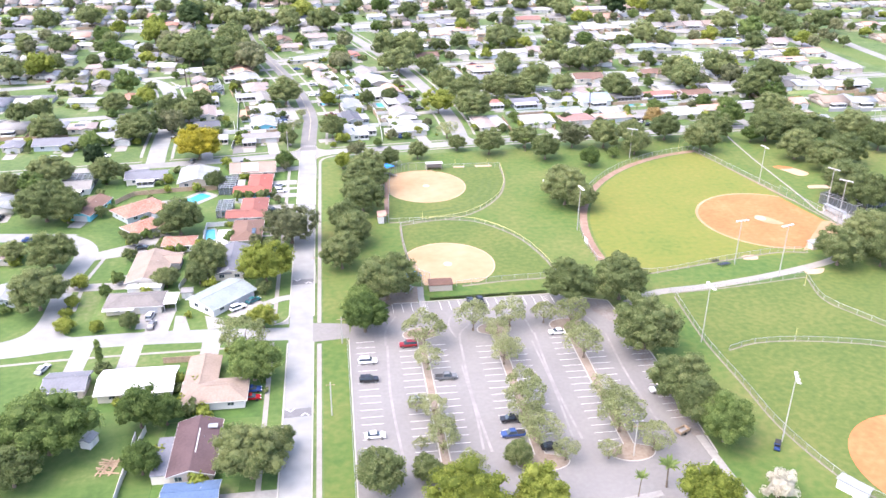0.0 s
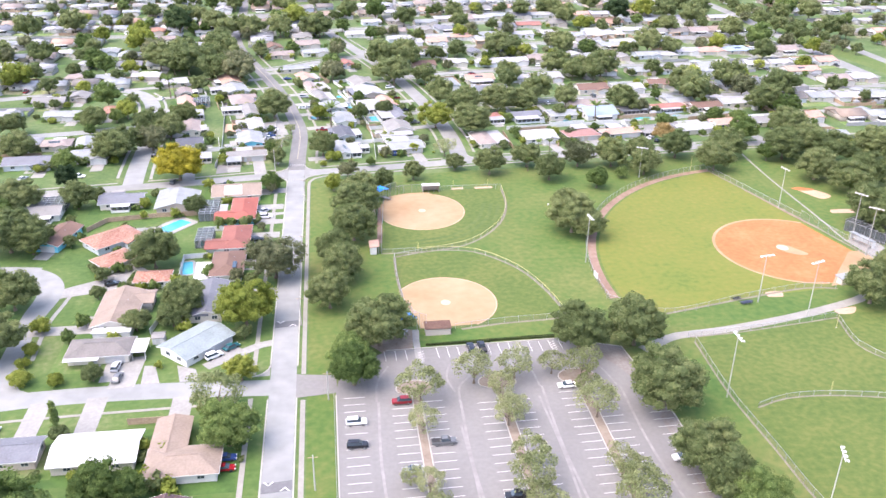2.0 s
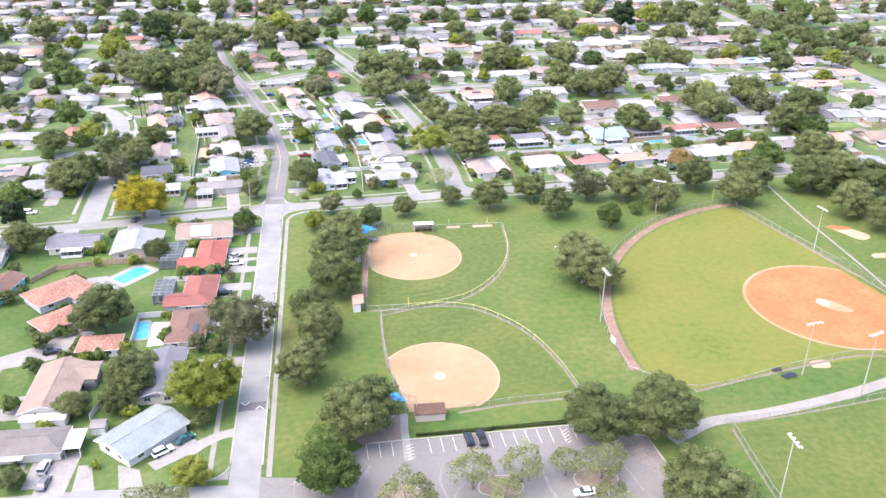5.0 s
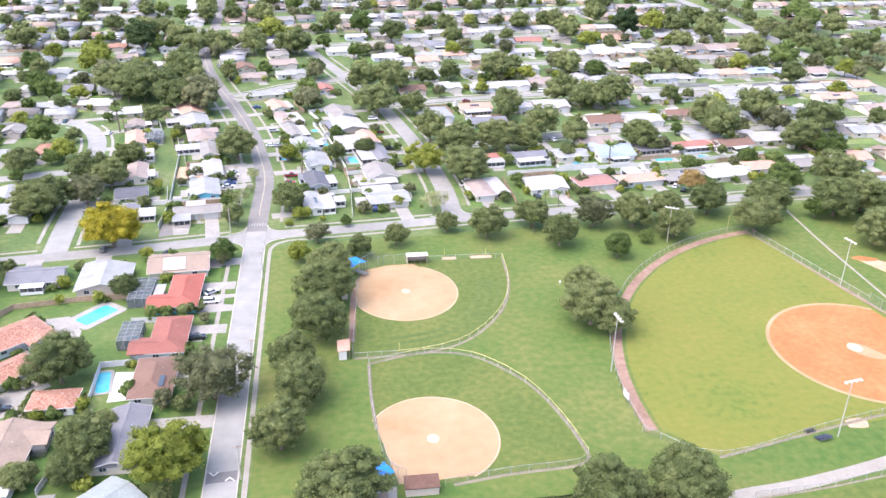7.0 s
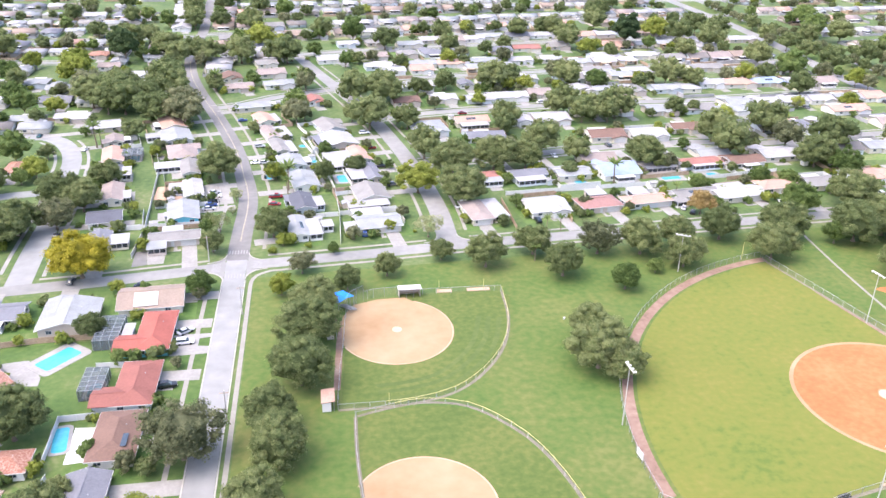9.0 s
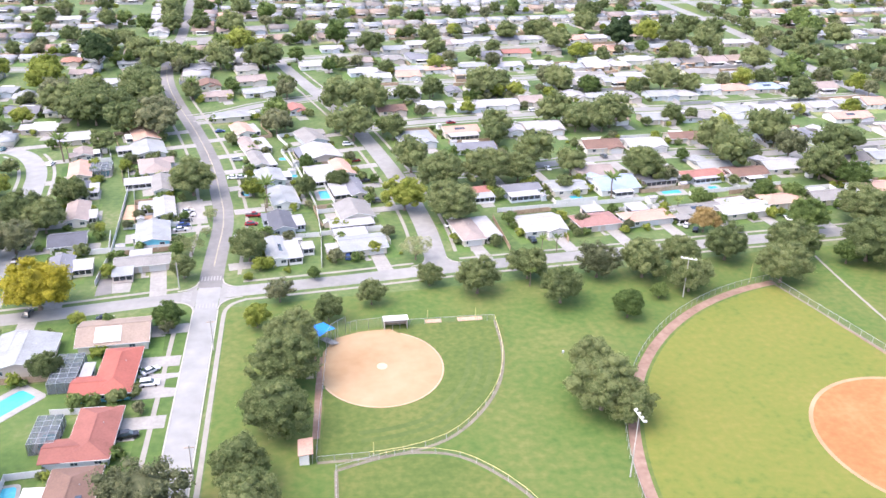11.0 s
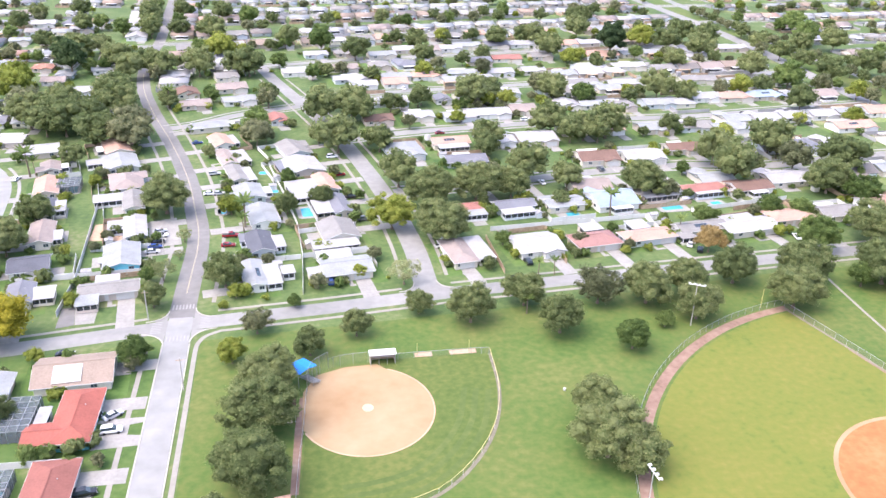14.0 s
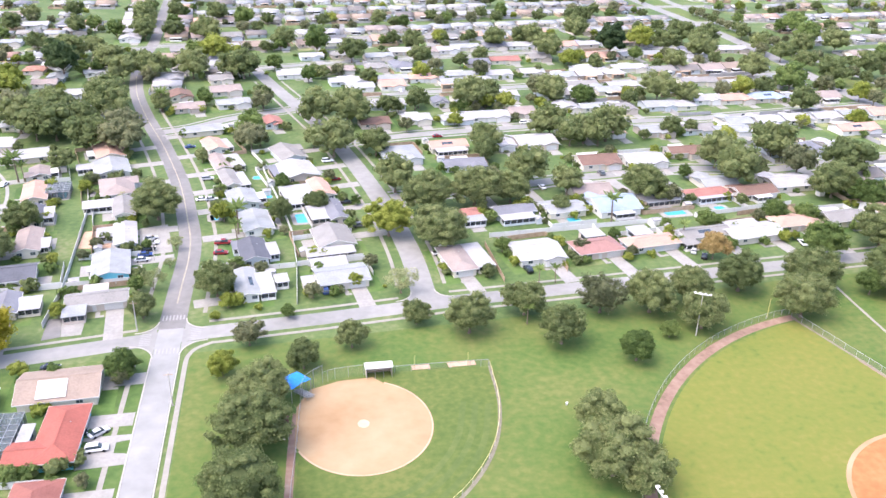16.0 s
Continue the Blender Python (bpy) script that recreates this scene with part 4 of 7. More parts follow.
TREES_GOLD = [(-10.8, 227.8, 16.0), (-10.0, 201.0, 7.8), (14.6, 327.2, 7.4), (64.0, 403.9, 15.4), (49.9, 369.5, 4.6), (203.4, 638.8, 12.7), (-7.8, 673.7, 19.5), (-82.2, 433.7, 10.7), (-104.1, 587.8, 19.5), (-151.7, 496.5, 18.2), (-107.7, 612.1, 17.3), (269.0, 687.3, 19.5), (275.2, 560.9, 13.6), (335.7, 545.1, 12.3), (9.9, 423.3, 8.0), (-41.2, 457.1, 5.4), (5.0, 676.3, 9.7), (110.0, 524.7, 7.8), (203.4, 647.3, 8.4), (214.1, 651.8, 9.8), (-102.0, 594.6, 13.0), (-94.0, 565.3, 10.9), (33.4, 121.7, 16.1), (47.7, 121.6, 12.1), (80.5, 117.0, 12.7)]
TREES_GREY = [(-4.1, 255.7, 17.7), (-8.6, 327.6, 5.0), (20.5, 340.8, 8.4), (115.9, 344.3, 13.4), (234.5, 440.1, 16.3), (-35.8, 510.2, 19.5), (-34.2, 498.0, 19.5), (-87.9, 547.2, 19.5), (123.5, 382.4, 5.7), (138.7, 377.3, 4.4), (-28.1, 405.9, 4.6), (-61.9, 383.0, 13.7), (21.5, 559.8, 11.6), (20.9, 504.9, 8.2), (86.4, 518.2, 7.6), (163.0, 571.0, 13.8), (119.4, 633.0, 9.7), (-38.2, 523.5, 13.3), (17.3, 498.8, 14.1)]
TREES_GOLDEN = [(-45.1, 344.7, 19.5)]
TREES_SHRUB = [(-65.2, 230.0, 5.5), (-64.6, 219.5, 4.2), (-64.4, 213.3, 3.8), (-63.1, 205.2, 5.7), (-54.4, 204.5, 4.1), (10.9, 355.6, 2.9)]
TREES_CYPRESS = [(-48.4, 183.6, 4.4)]
TREES_TAN = [(164.0, 372.5, 9.7)]
TREES_DARK = [(-85.6, 337.1, 8.0), (237.0, 659.6, 19.5), (-85.6, 633.5, 18.4)]
rng = np.random.default_rng(7)


def leaf_cards(centres, radii, per, size, flat=0.8, out=None, loose=0.55):
    """Small four-cornered leaf sprays over many clumps; with out, only on the side of each clump that faces that way."""
    n = len(centres) * per
    c, r = np.repeat(centres, per, 0), np.repeat(radii, per)[:, None]
    d = rng.normal(size=(n, 3))
    if out is not None:
        d += np.repeat(out, per, 0) * 0.75
    d /= np.linalg.norm(d, axis=1, keepdims=True)
    d[:, 2] = np.where(d[:, 2] < -0.35, -d[:, 2], d[:, 2])
    at = c + d * r * rng.uniform(0.72, 1.22, (n, 1)) * (1, 1, flat)
    nrm = d + rng.normal(scale=loose, size=(n, 3))
    nrm /= np.linalg.norm(nrm, axis=1, keepdims=True)
    u = np.cross(nrm, rng.normal(size=(n, 3)))
    u /= np.linalg.norm(u, axis=1, keepdims=True)
    w = np.cross(nrm, u)
    s = size * rng.uniform(0.55, 1.35, (n, 1))
    quad = np.stack([at - u * s * 0.6, at - w * s * 0.45, at + u * s * 0.75, at + w * s * 0.5], 1).reshape(-1, 3)
    return quad, np.arange(4 * n).reshape(-1, 4)


ICO = bmesh.new()
bmesh.ops.create_icosphere(ICO, subdivisions=1, radius=1.0)
ICO_V = np.array([v.co[:] for v in ICO.verts])
ICO_F = np.array([[v.index for v in q.verts] for q in ICO.faces])
ICO.free()


def crown_mesh(name, leaf, clumps, per, size, spread=(5.1, 5.1, 4.6), height=4.9, clump=1.4, core=0.78, lift=0.0, loose=0.45):
    """A crown about 10 m across: overlapping lobes over a dome, each covered in small leaf sprays round a closed heart."""
    k = np.arange(clumps) + 0.5
    up = 1 - 1.55 * k / clumps
    turn = k * 2.39996 + rng.uniform(-0.35, 0.35, clumps)
    flat = np.sqrt(np.maximum(0.0, 1 - up * up))
    c = np.stack([flat * np.cos(turn), flat * np.sin(turn), up], 1) + rng.normal(scale=0.13, size=(clumps, 3))
    out = c / np.linalg.norm(c, axis=1, keepdims=True)
    reach = rng.uniform(0.72, 1.06, (clumps, 1))
    radii = clump * rng.uniform(0.7, 1.3, clumps)
    bulge = 1 + 0.13 * np.sin(2 * turn + rng.uniform(0, 6)) + 0.08 * np.sin(3 * turn + rng.uniform(0, 6))
    c = out * reach * bulge[:, None] * (np.array(spread) - clump * 0.8) + (0, 0, height)
    lv, lf = leaf_cards(c, radii, per, size, 0.85, out, loose)
    cv, cf = [], []
    for q in range(clumps):
        jig = ICO_V * radii[q] * core * rng.uniform(0.85, 1.1, (len(ICO_V), 1)) * (1, 1, 0.85) + c[q]
        cf.append(ICO_F + len(ICO_V) * q)
        cv.append(jig)
    if core > 0.4:
        cf.append(ICO_F + len(ICO_V) * clumps)
        cv.append(ICO_V * (np.array(spread) - clump * 1.15) * rng.uniform(0.9, 1.05, (len(ICO_V), 1)) + (0, 0, height))
    cv, cf = np.concatenate(cv), np.concatenate(cf) + len(lv)
    return mesh_of(name, np.concatenate([lv, cv]), lf.tolist() + cf.tolist(), [leaf])


def trunk_mesh(name, height, limbs, r=0.32, reach=2.8):
    solids = [tube([(0, 0, -0.2), (0.06, 0.03, 0.5), (0.1, -0.05, height * 0.5), (0, 0, height)], [r * 1.4, r, r * 0.85, r * 0.5])]
    for k in range(limbs):
        a = 2 * math.pi * k / limbs + rng.uniform(-0.4, 0.4)
        z = height * rng.uniform(0.45, 0.75)
        d = reach * rng.uniform(0.7, 1.1)
        solids.append(tube([(0.05, 0, z), (d * 0.45 * math.cos(a), d * 0.45 * math.sin(a), z + 1.0), (d * math.cos(a), d * math.sin(a), z + 2.3)], [r * 0.55, r * 0.38, r * 0.12], 6))
    return mesh_of(name, *joined(*solids), [BARK])


def tree_model(name, label, category, leaf, clumps, per, size, group, **k):
    height = k.pop("trunk", 4.2)
    tree = tagged(new(name), label, category, group)
    part("trunk", trunk_mesh("trunk", height, 4), tree)
    part("crown", crown_mesh("crown", LEAF[leaf], clumps, per, size, **k), tree)
    return tree


def palm_model():
    tree = tagged(new("palm_tree"), "slender palm with a tuft of arching green fronds", "palm", "palms")
    part("trunk", mesh_of("trunk", *tube([(0, 0, -0.2), (0.1, 0, 2), (0.25, 0.05, 4), (0.3, 0.05, 6)], [0.26, 0.2, 0.18, 0.16]), [BARK]), tree)
    v, f = [], []
    for k in range(18):
        a, droop = 2 * math.pi * k / 18 + rng.uniform(-0.1, 0.1), rng.uniform(0.2, 1.0)
        spine = [(0.3 + d * math.cos(a), 0.05 + d * math.sin(a), 6 + 1.1 * d * (1 - 0.35 * d * droop)) for d in (0.1, 0.9, 1.8, 2.6)]
        side = Vector((-math.sin(a), math.cos(a), 0))
        n = len(v)
        for (x, y, z), w in zip(spine, (0.1, 0.42, 0.36, 0.05)):
            v += [(x + side.x * w, y + side.y * w, z - 0.15 * w), (x, y, z + 0.1), (x - side.x * w, y - side.y * w, z - 0.15 * w)]
        for s in range(3):
            f += [(n + 3 * s, n + 3 * s + 1, n + 3 * s + 4, n + 3 * s + 3), (n + 3 * s + 1, n + 3 * s + 2, n + 3 * s + 5, n + 3 * s + 4)]
    part("crown", mesh_of("crown", v, f, [LEAF["bright"]]), tree)
    return tree


NEAR = dict(
    oak=[tree_model("oak_tree", "broad live oak with a dense dark green crown", "tree", "oak", 66, 80, 0.32, "live oaks", clump=1.16, core=0.76, loose=0.65) for _ in range(4)],
    young=[tree_model("young_tree", "thin young tree with a sparse pale green crown", "tree", "young", 30, 84, 0.32, "car park trees", core=0.12, clump=1.35, spread=(5.0, 5.0, 3.9), height=5.2) for _ in range(3)],
    bright=[tree_model("leafy_tree", "leafy tree with a fresh green crown", "tree", "bright", 58, 76, 0.33, "leafy trees", clump=1.22, core=0.76, loose=0.65) for _ in range(2)],
    gold=[tree_model("yellow_green_tree", "leafy tree with a yellow-green crown", "tree", "gold", 58, 76, 0.33, "yellow-green trees", clump=1.22, core=0.76, loose=0.65) for _ in range(2)],
    grey=[tree_model("grey_green_tree", "open tree with a greyish green crown", "tree", "grey", 44, 66, 0.36, "grey-green trees", clump=1.35, core=0.6, loose=0.7) for _ in range(2)],
    tan=[tree_model("tan_tree", "tree with a tan and russet crown", "tree", "tan", 24, 90, 0.42, "tan trees")],
    pale=[tree_model("flowering_bush", "bush covered in pale cream blossom", "bush", "pale", 18, 90, 0.4, "pale bushes", height=4.0, trunk=3.0)],
    dark=[tree_model("tall_dark_tree", "tall tree with a dense dark green crown", "tree", "dark", 40, 60, 0.8, "tall dark trees", spread=(4.6, 4.6, 6.0), height=7.5)],
    shrub=[tree_model("round_shrub", "clipped round green shrub", "shrub", "gold", 16, 120, 0.6, "round shrubs", spread=(5, 5, 4.2), height=3.6, clump=2.2, trunk=2.0)],
    cypress=[tree_model("cypress", "narrow dark columnar cypress", "tree", "bright", 40, 40, 0.6, "cypresses", spread=(2.3, 2.3, 13.0), height=12.6, clump=1.2, trunk=8.0)],
    palm=[palm_model()])
LARGE = dict(
    bright=[tree_model("leafy_tree", "broad leafy tree with a fresh green crown", "tree", "bright", 84, 84, 0.23, "leafy trees", clump=1.05, core=0.78, loose=0.65)],
    oak=[tree_model("oak_tree", "broad old live oak with a dense dark green crown", "tree", "oak", 92, 84, 0.23, "live oaks", clump=1.0, core=0.78, loose=0.65) for _ in range(3)],
    gold=[tree_model("yellow_green_tree", "tall leafy tree with a bright yellow-green crown", "tree", "gold", 84, 84, 0.23, "yellow-green trees", clump=1.05, core=0.78, loose=0.65)],
    golden=[tree_model("golden_tree", "dense tree with a golden yellow crown", "tree", "golden", 84, 84, 0.22, "golden trees", clump=1.05, core=0.78, loose=0.65)],
    grey=[tree_model("grey_green_tree", "open spreading tree with a greyish green crown", "tree", "grey", 78, 72, 0.23, "grey-green trees", clump=0.95, core=0.6, loose=0.8)])
FAR_TREES = dict(
    oak=[tree_model("oak_tree", "broad oak with a dense dark green crown among the houses", "tree", "oak", 25, 30, 0.62, "neighbourhood trees", clump=1.65, core=0.82, spread=(5.0, 5.0, 5.1), height=5.3) for _ in range(4)],
    bright=[tree_model("leafy_tree", "leafy green tree among the houses", "tree", "bright", 22, 30, 0.64, "neighbourhood trees", clump=1.75, core=0.84, spread=(5.0, 5.0, 5.2), height=5.4) for _ in range(2)],
    grey=[tree_model("grey_green_tree", "greyish green tree among the houses", "tree", "grey", 22, 28, 0.64, "neighbourhood trees", clump=1.7, core=0.8, spread=(5.0, 5.0, 4.9), height=5.2) for _ in range(2)],
    gold=[tree_model("yellow_green_tree", "yellow-green tree among the houses", "tree", "gold", 22, 30, 0.64, "neighbourhood trees", clump=1.75, core=0.84)])
count = 0
tally = {}
FAR_STUFF = []  # models and poses of trees too many to count


def plant(kind, x, y, width, models=None):
    """A copy of one of the kind's models, turned at random and scaled to its crown's width."""
    global count
    count += 1
    m = (models or (LARGE if kind in LARGE and (width >= 13 or kind == "golden") else NEAR))[kind]
    s = width / (5.4 if kind == "palm" else 10.4)
    tall = s * random.uniform(0.9, 1.08) if kind != "palm" else max(0.8, s)
    if width > 12 and kind not in ("palm", "shrub", "cypress"):
        tall = s * (12 / width) ** (0.45 if y < 430 else 0.18)
    model = m[count % len(m)]
    at = pose(x, y, 0, 0, 0, random.uniform(0, 360)) @ Matrix.Diagonal((s, s, tall, 1))
    name = model.name.split(".")[0]
    tally[name] = tally.get(name, 0) + 1
    if tally[name] > 205:
        FAR_STUFF.append((model, at))
        return None
    return copy_thing(model, at)


for kind, rows in (("young", TREES_YOUNG), ("oak", TREES_OAK_a), ("oak", TREES_OAK_b), ("oak", TREES_OAK_c), ("oak", TREES_OAK_d), ("oak", TREES_OAK_e), ("oak", TREES_OAK_f), ("oak", TREES_OAK_g), ("bright", TREES_BRIGHT_a), ("bright", TREES_BRIGHT_b), ("palm", TREES_PALM), ("pale", TREES_PALE), ("gold", TREES_GOLD), ("grey", TREES_GREY), ("golden", TREES_GOLDEN), ("shrub", TREES_SHRUB), ("cypress", TREES_CYPRESS), ("tan", TREES_TAN), ("dark", TREES_DARK)):
    for x, y, width in rows:
        plant(kind, x, y, width, FAR_TREES if y > 430 and kind in FAR_TREES else None)


# ---- car park islands and lines ----
def island(name, outline):
    slab(name, outline, 0.13, KERB, "pale kerbed car park island", "island", thick=0.12)
    cx, cy = sum(p[0] for p in outline) / len(outline), sum(p[1] for p in outline) / len(outline)
    slab("island_bed", inset(outline, 0.28), 0.15, MULCH, "brown mulch and dry grass inside the kerb", "island", thick=0.03)


def inset(outline, d):
    n = len(outline)
    area = sum(outline[k][0] * outline[(k + 1) % n][1] - outline[(k + 1) % n][0] * outline[k][1] for k in range(n))
    s = 1 if area > 0 else -1
    out = []
    for k, (x, y) in enumerate(outline):
        ax, ay = outline[k - 1]
        bx, by = outline[(k + 1) % n]
        L = math.hypot(bx - ax, by - ay) or 1.0
        out.append((x - (by - ay) / L * d * s, y + (bx - ax) / L * d * s))
    return out


def bulb_island(name, x0, x1, y0, y1, top, low):
    """A long narrow bed between two rows of cars with wider rounded ends."""
    cx, hw = (x0 + x1) / 2, (x1 - x0) / 2
    pts = [(cx + hw, y0), (cx + hw, y1)] + arc(cx, y1 + 3.0, top, -25, 205, 14, 3.6) + [(cx - hw, y1), (cx - hw, y0)]
    if low:
        pts += arc(cx, y0 - 2.6, low, 155, 385, 14, 3.2)
    island(name, pts)


bulb_island("island_west", 30.5, 32.8, 140, 189.5, 4.7, 5.2)
bulb_island("island_middle", 50.8, 53.4, 140, 190.0, 4.8, 6.0)
bulb_island("island_east", 71.0, 73.6, 141, 190.0, 4.8, 5.2)
strip("kerb_lot", [(12.6, 126), (12.7, 192)], 0.3, 0.13, KERB, "pale concrete kerb round the car park", "kerb", thick=0.13)
strip("kerb_lot", [(26, 210.3), (73, 211.2), (88, 205.2), (90.6, 176), (90.6, 136), (86, 131)], 0.3, 0.13, KERB, "pale concrete kerb round the car park", "kerb", thick=0.13)
strip("pavement_lot", [(89, 142), (90, 128), (92, 118)], 1.8, 0.14, CONCRETE, "short concrete pavement at the car park corner", "pavement", thick=0.14)
strip("pavement_lot", [(60, 123), (74, 125)], 1.6, 0.14, CONCRETE, "short concrete pavement at the car park edge", "pavement", thick=0.14)
LOT_OB = bpy.data.objects["car_park"]
LINE = mesh_of("stall_line", *boxes([(-2.45, -0.06, 0.0, 2.45, 0.06, 0.006)]), [PAINT])
for x0, y0, y1 in ((16.9, 146.5, 190.5), (27.9, 141, 187.5), (35.4, 143, 187.5), (48.2, 141, 187.5), (56.1, 144, 187.5), (68.5, 143, 187.5), (76.2, 146, 187.5), (87.6, 149, 184)):
    y = y0
    while y < y1:
        part("stall_line", LINE, LOT_OB, at=pose(x0, y, 0.031, 0, 0, 0.6))
        y += 2.74
for k in range(18):
    x = 25.6 + 2.74 * k
    if not 32.5 < x < 37.2:
        part("stall_line", LINE, LOT_OB, at=pose(x, 207.6 + 0.012 * (x - 25), 0.031, 0, 0, 92))
for k in range(5):
    part("hatch_line", LINE, LOT_OB, at=pose(34.9, 204.2 + 1.1 * k, 0.033, 0, 0, 25) @ Matrix.Diagonal((0.36, 1, 1, 1)))
    part("hatch_line", LINE, LOT_OB, at=pose(70.3, 205.6 + 1.0 * k, 0.033, 0, 0, 35) @ Matrix.Diagonal((0.36, 1, 1, 1)))
for x, y0, y1 in ((22.3, 142, 188), (41.6, 142, 186), (62.3, 144, 190), (81.5, 146, 188)):
    strip("worn_lane", smooth_line([(x + 0.4, y0), (x - 0.5, (y0 + y1) / 2), (x + 0.3, y1)]), 0.6, 0.034, LOT_WORN, "paler worn streak on the asphalt", "road")

# leaf litter and painted tree shade along the eastern edge, and faint patches in the lanes
slab("leaf_litter", smooth_line([(89.6, 139), (90.3, 160), (90.2, 176), (88.2, 203), (82, 207), (77, 207.5), (80.5, 202), (85.5, 192), (87, 172), (86, 155), (87.5, 143), (89.6, 139)], 3)[:-1], 0.0335, LITTER_SHADE, "brown leaf litter and painted tree shade on the asphalt", "leaf litter")
for line in ([(41.8, 186), (42.6, 192), (45.5, 196), (47, 200)], [(41.2, 190), (40, 196), (41.5, 202)], [(62.2, 190), (61.5, 198), (58, 204)], [(22.2, 188), (22.8, 196), (26, 203)], [(81.2, 188), (79.5, 196), (76, 203)], [(40.3, 143), (40.9, 160), (40.6, 178)], [(60.8, 145), (61.4, 165), (61, 186)]):
    strip("worn_streak", smooth_line(line, 1.5), 0.55, 0.0328, LOT_WORN, "paler worn streak on the asphalt", "road")

# hedge along the northern edge of the car park
hv, hf = leaf_cards(np.array([(37 + 0.7 * k, 211.55 + 0.018 * k, 0.34) for k in range(50)]), np.full(50, 0.36), 60, 0.24)
hb = boxes([(36.8, 211.4, 0, 54, 211.85, 0.5), (54, 211.75, 0, 71.4, 212.2, 0.5)])
tagged(new("hedge", mesh_of("hedge", *joined(([tuple(p) for p in hv], hf.tolist()), hb), [LEAF["hedge"]])), "low clipped dark green hedge along the car park", "hedge")

# road markings
ROAD_MAIN = bpy.data.objects["road_main"]
HUMP = [(-3.1, 225.4), (3.1, 225.9), (3.1, 228.9), (-3.1, 228.4)]
slab("speed_hump", HUMP, 0.10, ASPHALT_DARK, "darker asphalt speed hump across the street", "speed hump", thick=0.07)
slab("speed_hump", [(x, y - 66) for x, y in HUMP], 0.10, ASPHALT_DARK, "darker asphalt speed hump across the street", "speed hump", thick=0.07)
CHEVRON = mesh_of("chevron", *joined(ribbon([(-0.9, 0.55), (0, -0.55), (0.9, 0.55)], 0.28, 0.0)), [PAINT])
for dy in (0, -66):
    part("chevron", CHEVRON, ROAD_MAIN, at=pose(-1.7, 228.2 + dy, 0.107, 0, 0, 0))
    part("chevron", CHEVRON, ROAD_MAIN, at=pose(1.7, 226.3 + dy, 0.107, 0, 0, 180))
BAR = mesh_of("crossing_bar", *boxes([(-0.2, -1.3, 0, 0.2, 1.3, 0.006)]), [PAINT_WORN])
for k in range(7):
    part("crossing_bar", BAR, ROAD_MAIN, at=pose(-2.7 + 0.9 * k, 358, 0.034))
    part("crossing_bar", BAR, ROAD_MAIN, at=pose(-2.7 + 0.9 * k, 341, 0.034))
    part("crossing_bar", BAR, ROAD_MAIN, at=pose(-6, 344.6 + 0.9 * k, 0.034, 0, 0, 92))
    part("crossing_bar", BAR, ROAD_MAIN, at=pose(6.5, 346 + 0.9 * k, 0.034, 0, 0, 92))
for s in (-0.12, 0.12):
    strip("centre_line", [q for q in offset_line(MAIN, s) if 360 < q[1] < 640], 0.14, 0.037, PAINT_YELLOW, "worn yellow centre line", "road marking")


# ---- vehicles ----
CAR_PAINT = {k: material("car_paint_" + k, [shade(c, 0.92), c], 0.5, 3.0, rough=0.25, spec=0.6) for k, c in dict(
    white=(0.8, 0.8, 0.8), black=(0.015, 0.016, 0.02), red=(0.21, 0.013, 0.018), teal=(0.02, 0.1, 0.11), silver=(0.42, 0.43, 0.45), blue=(0.03, 0.06, 0.18), grey=(0.12, 0.125, 0.13)).items()}
WHEEL = mesh_of("tyre", *tube([(0, -0.11, 0), (0, 0.11, 0)], [0.34, 0.34], 12), [DARK])
RIM = mesh_of("rim", *tube([(0, -0.118, 0), (0, 0.118, 0)], [0.2, 0.2], 8), [STEEL])
SHAPES = dict(  # side outline of body, cabin: (x, z)
    sedan=([(-2.3, 0.35), (-2.32, 0.8), (-1.6, 0.95), (0.9, 0.92), (2.1, 0.78), (2.3, 0.6), (2.28, 0.35)], [(-1.75, 0.92), (-1.1, 1.42), (0.25, 1.44), (1.1, 0.92)], 4.6),
    suv=([(-2.35, 0.4), (-2.38, 1.05), (1.0, 1.05), (2.2, 0.95), (2.36, 0.7), (2.34, 0.4)], [(-2.25, 1.03), (-2.0, 1.72), (0.35, 1.72), (1.15, 1.03)], 4.7),
    pickup=([(-2.75, 0.45), (-2.78, 1.05), (1.3, 1.05), (2.5, 1.0), (2.72, 0.75), (2.7, 0.45)], [(-0.75, 1.03), (-0.55, 1.75), (0.75, 1.75), (1.5, 1.03)], 5.5))


def prism(profile, half, tuck=0.0):
    """A side outline given width; its upper points may lean inwards."""
    low = min(z for _, z in profile)
    n = len(profile)
    v = [(x, -half + tuck * (z > low + 0.2), z) for x, z in profile] + [(x, half - tuck * (z > low + 0.2), z) for x, z in profile]
    f = [tuple(range(n))[::-1], tuple(range(n, 2 * n))] + [(k, (k + 1) % n, n + (k + 1) % n, n + k) for k in range(n)]
    return v, [q[::-1] for q in f]


CAR_MESH = {}


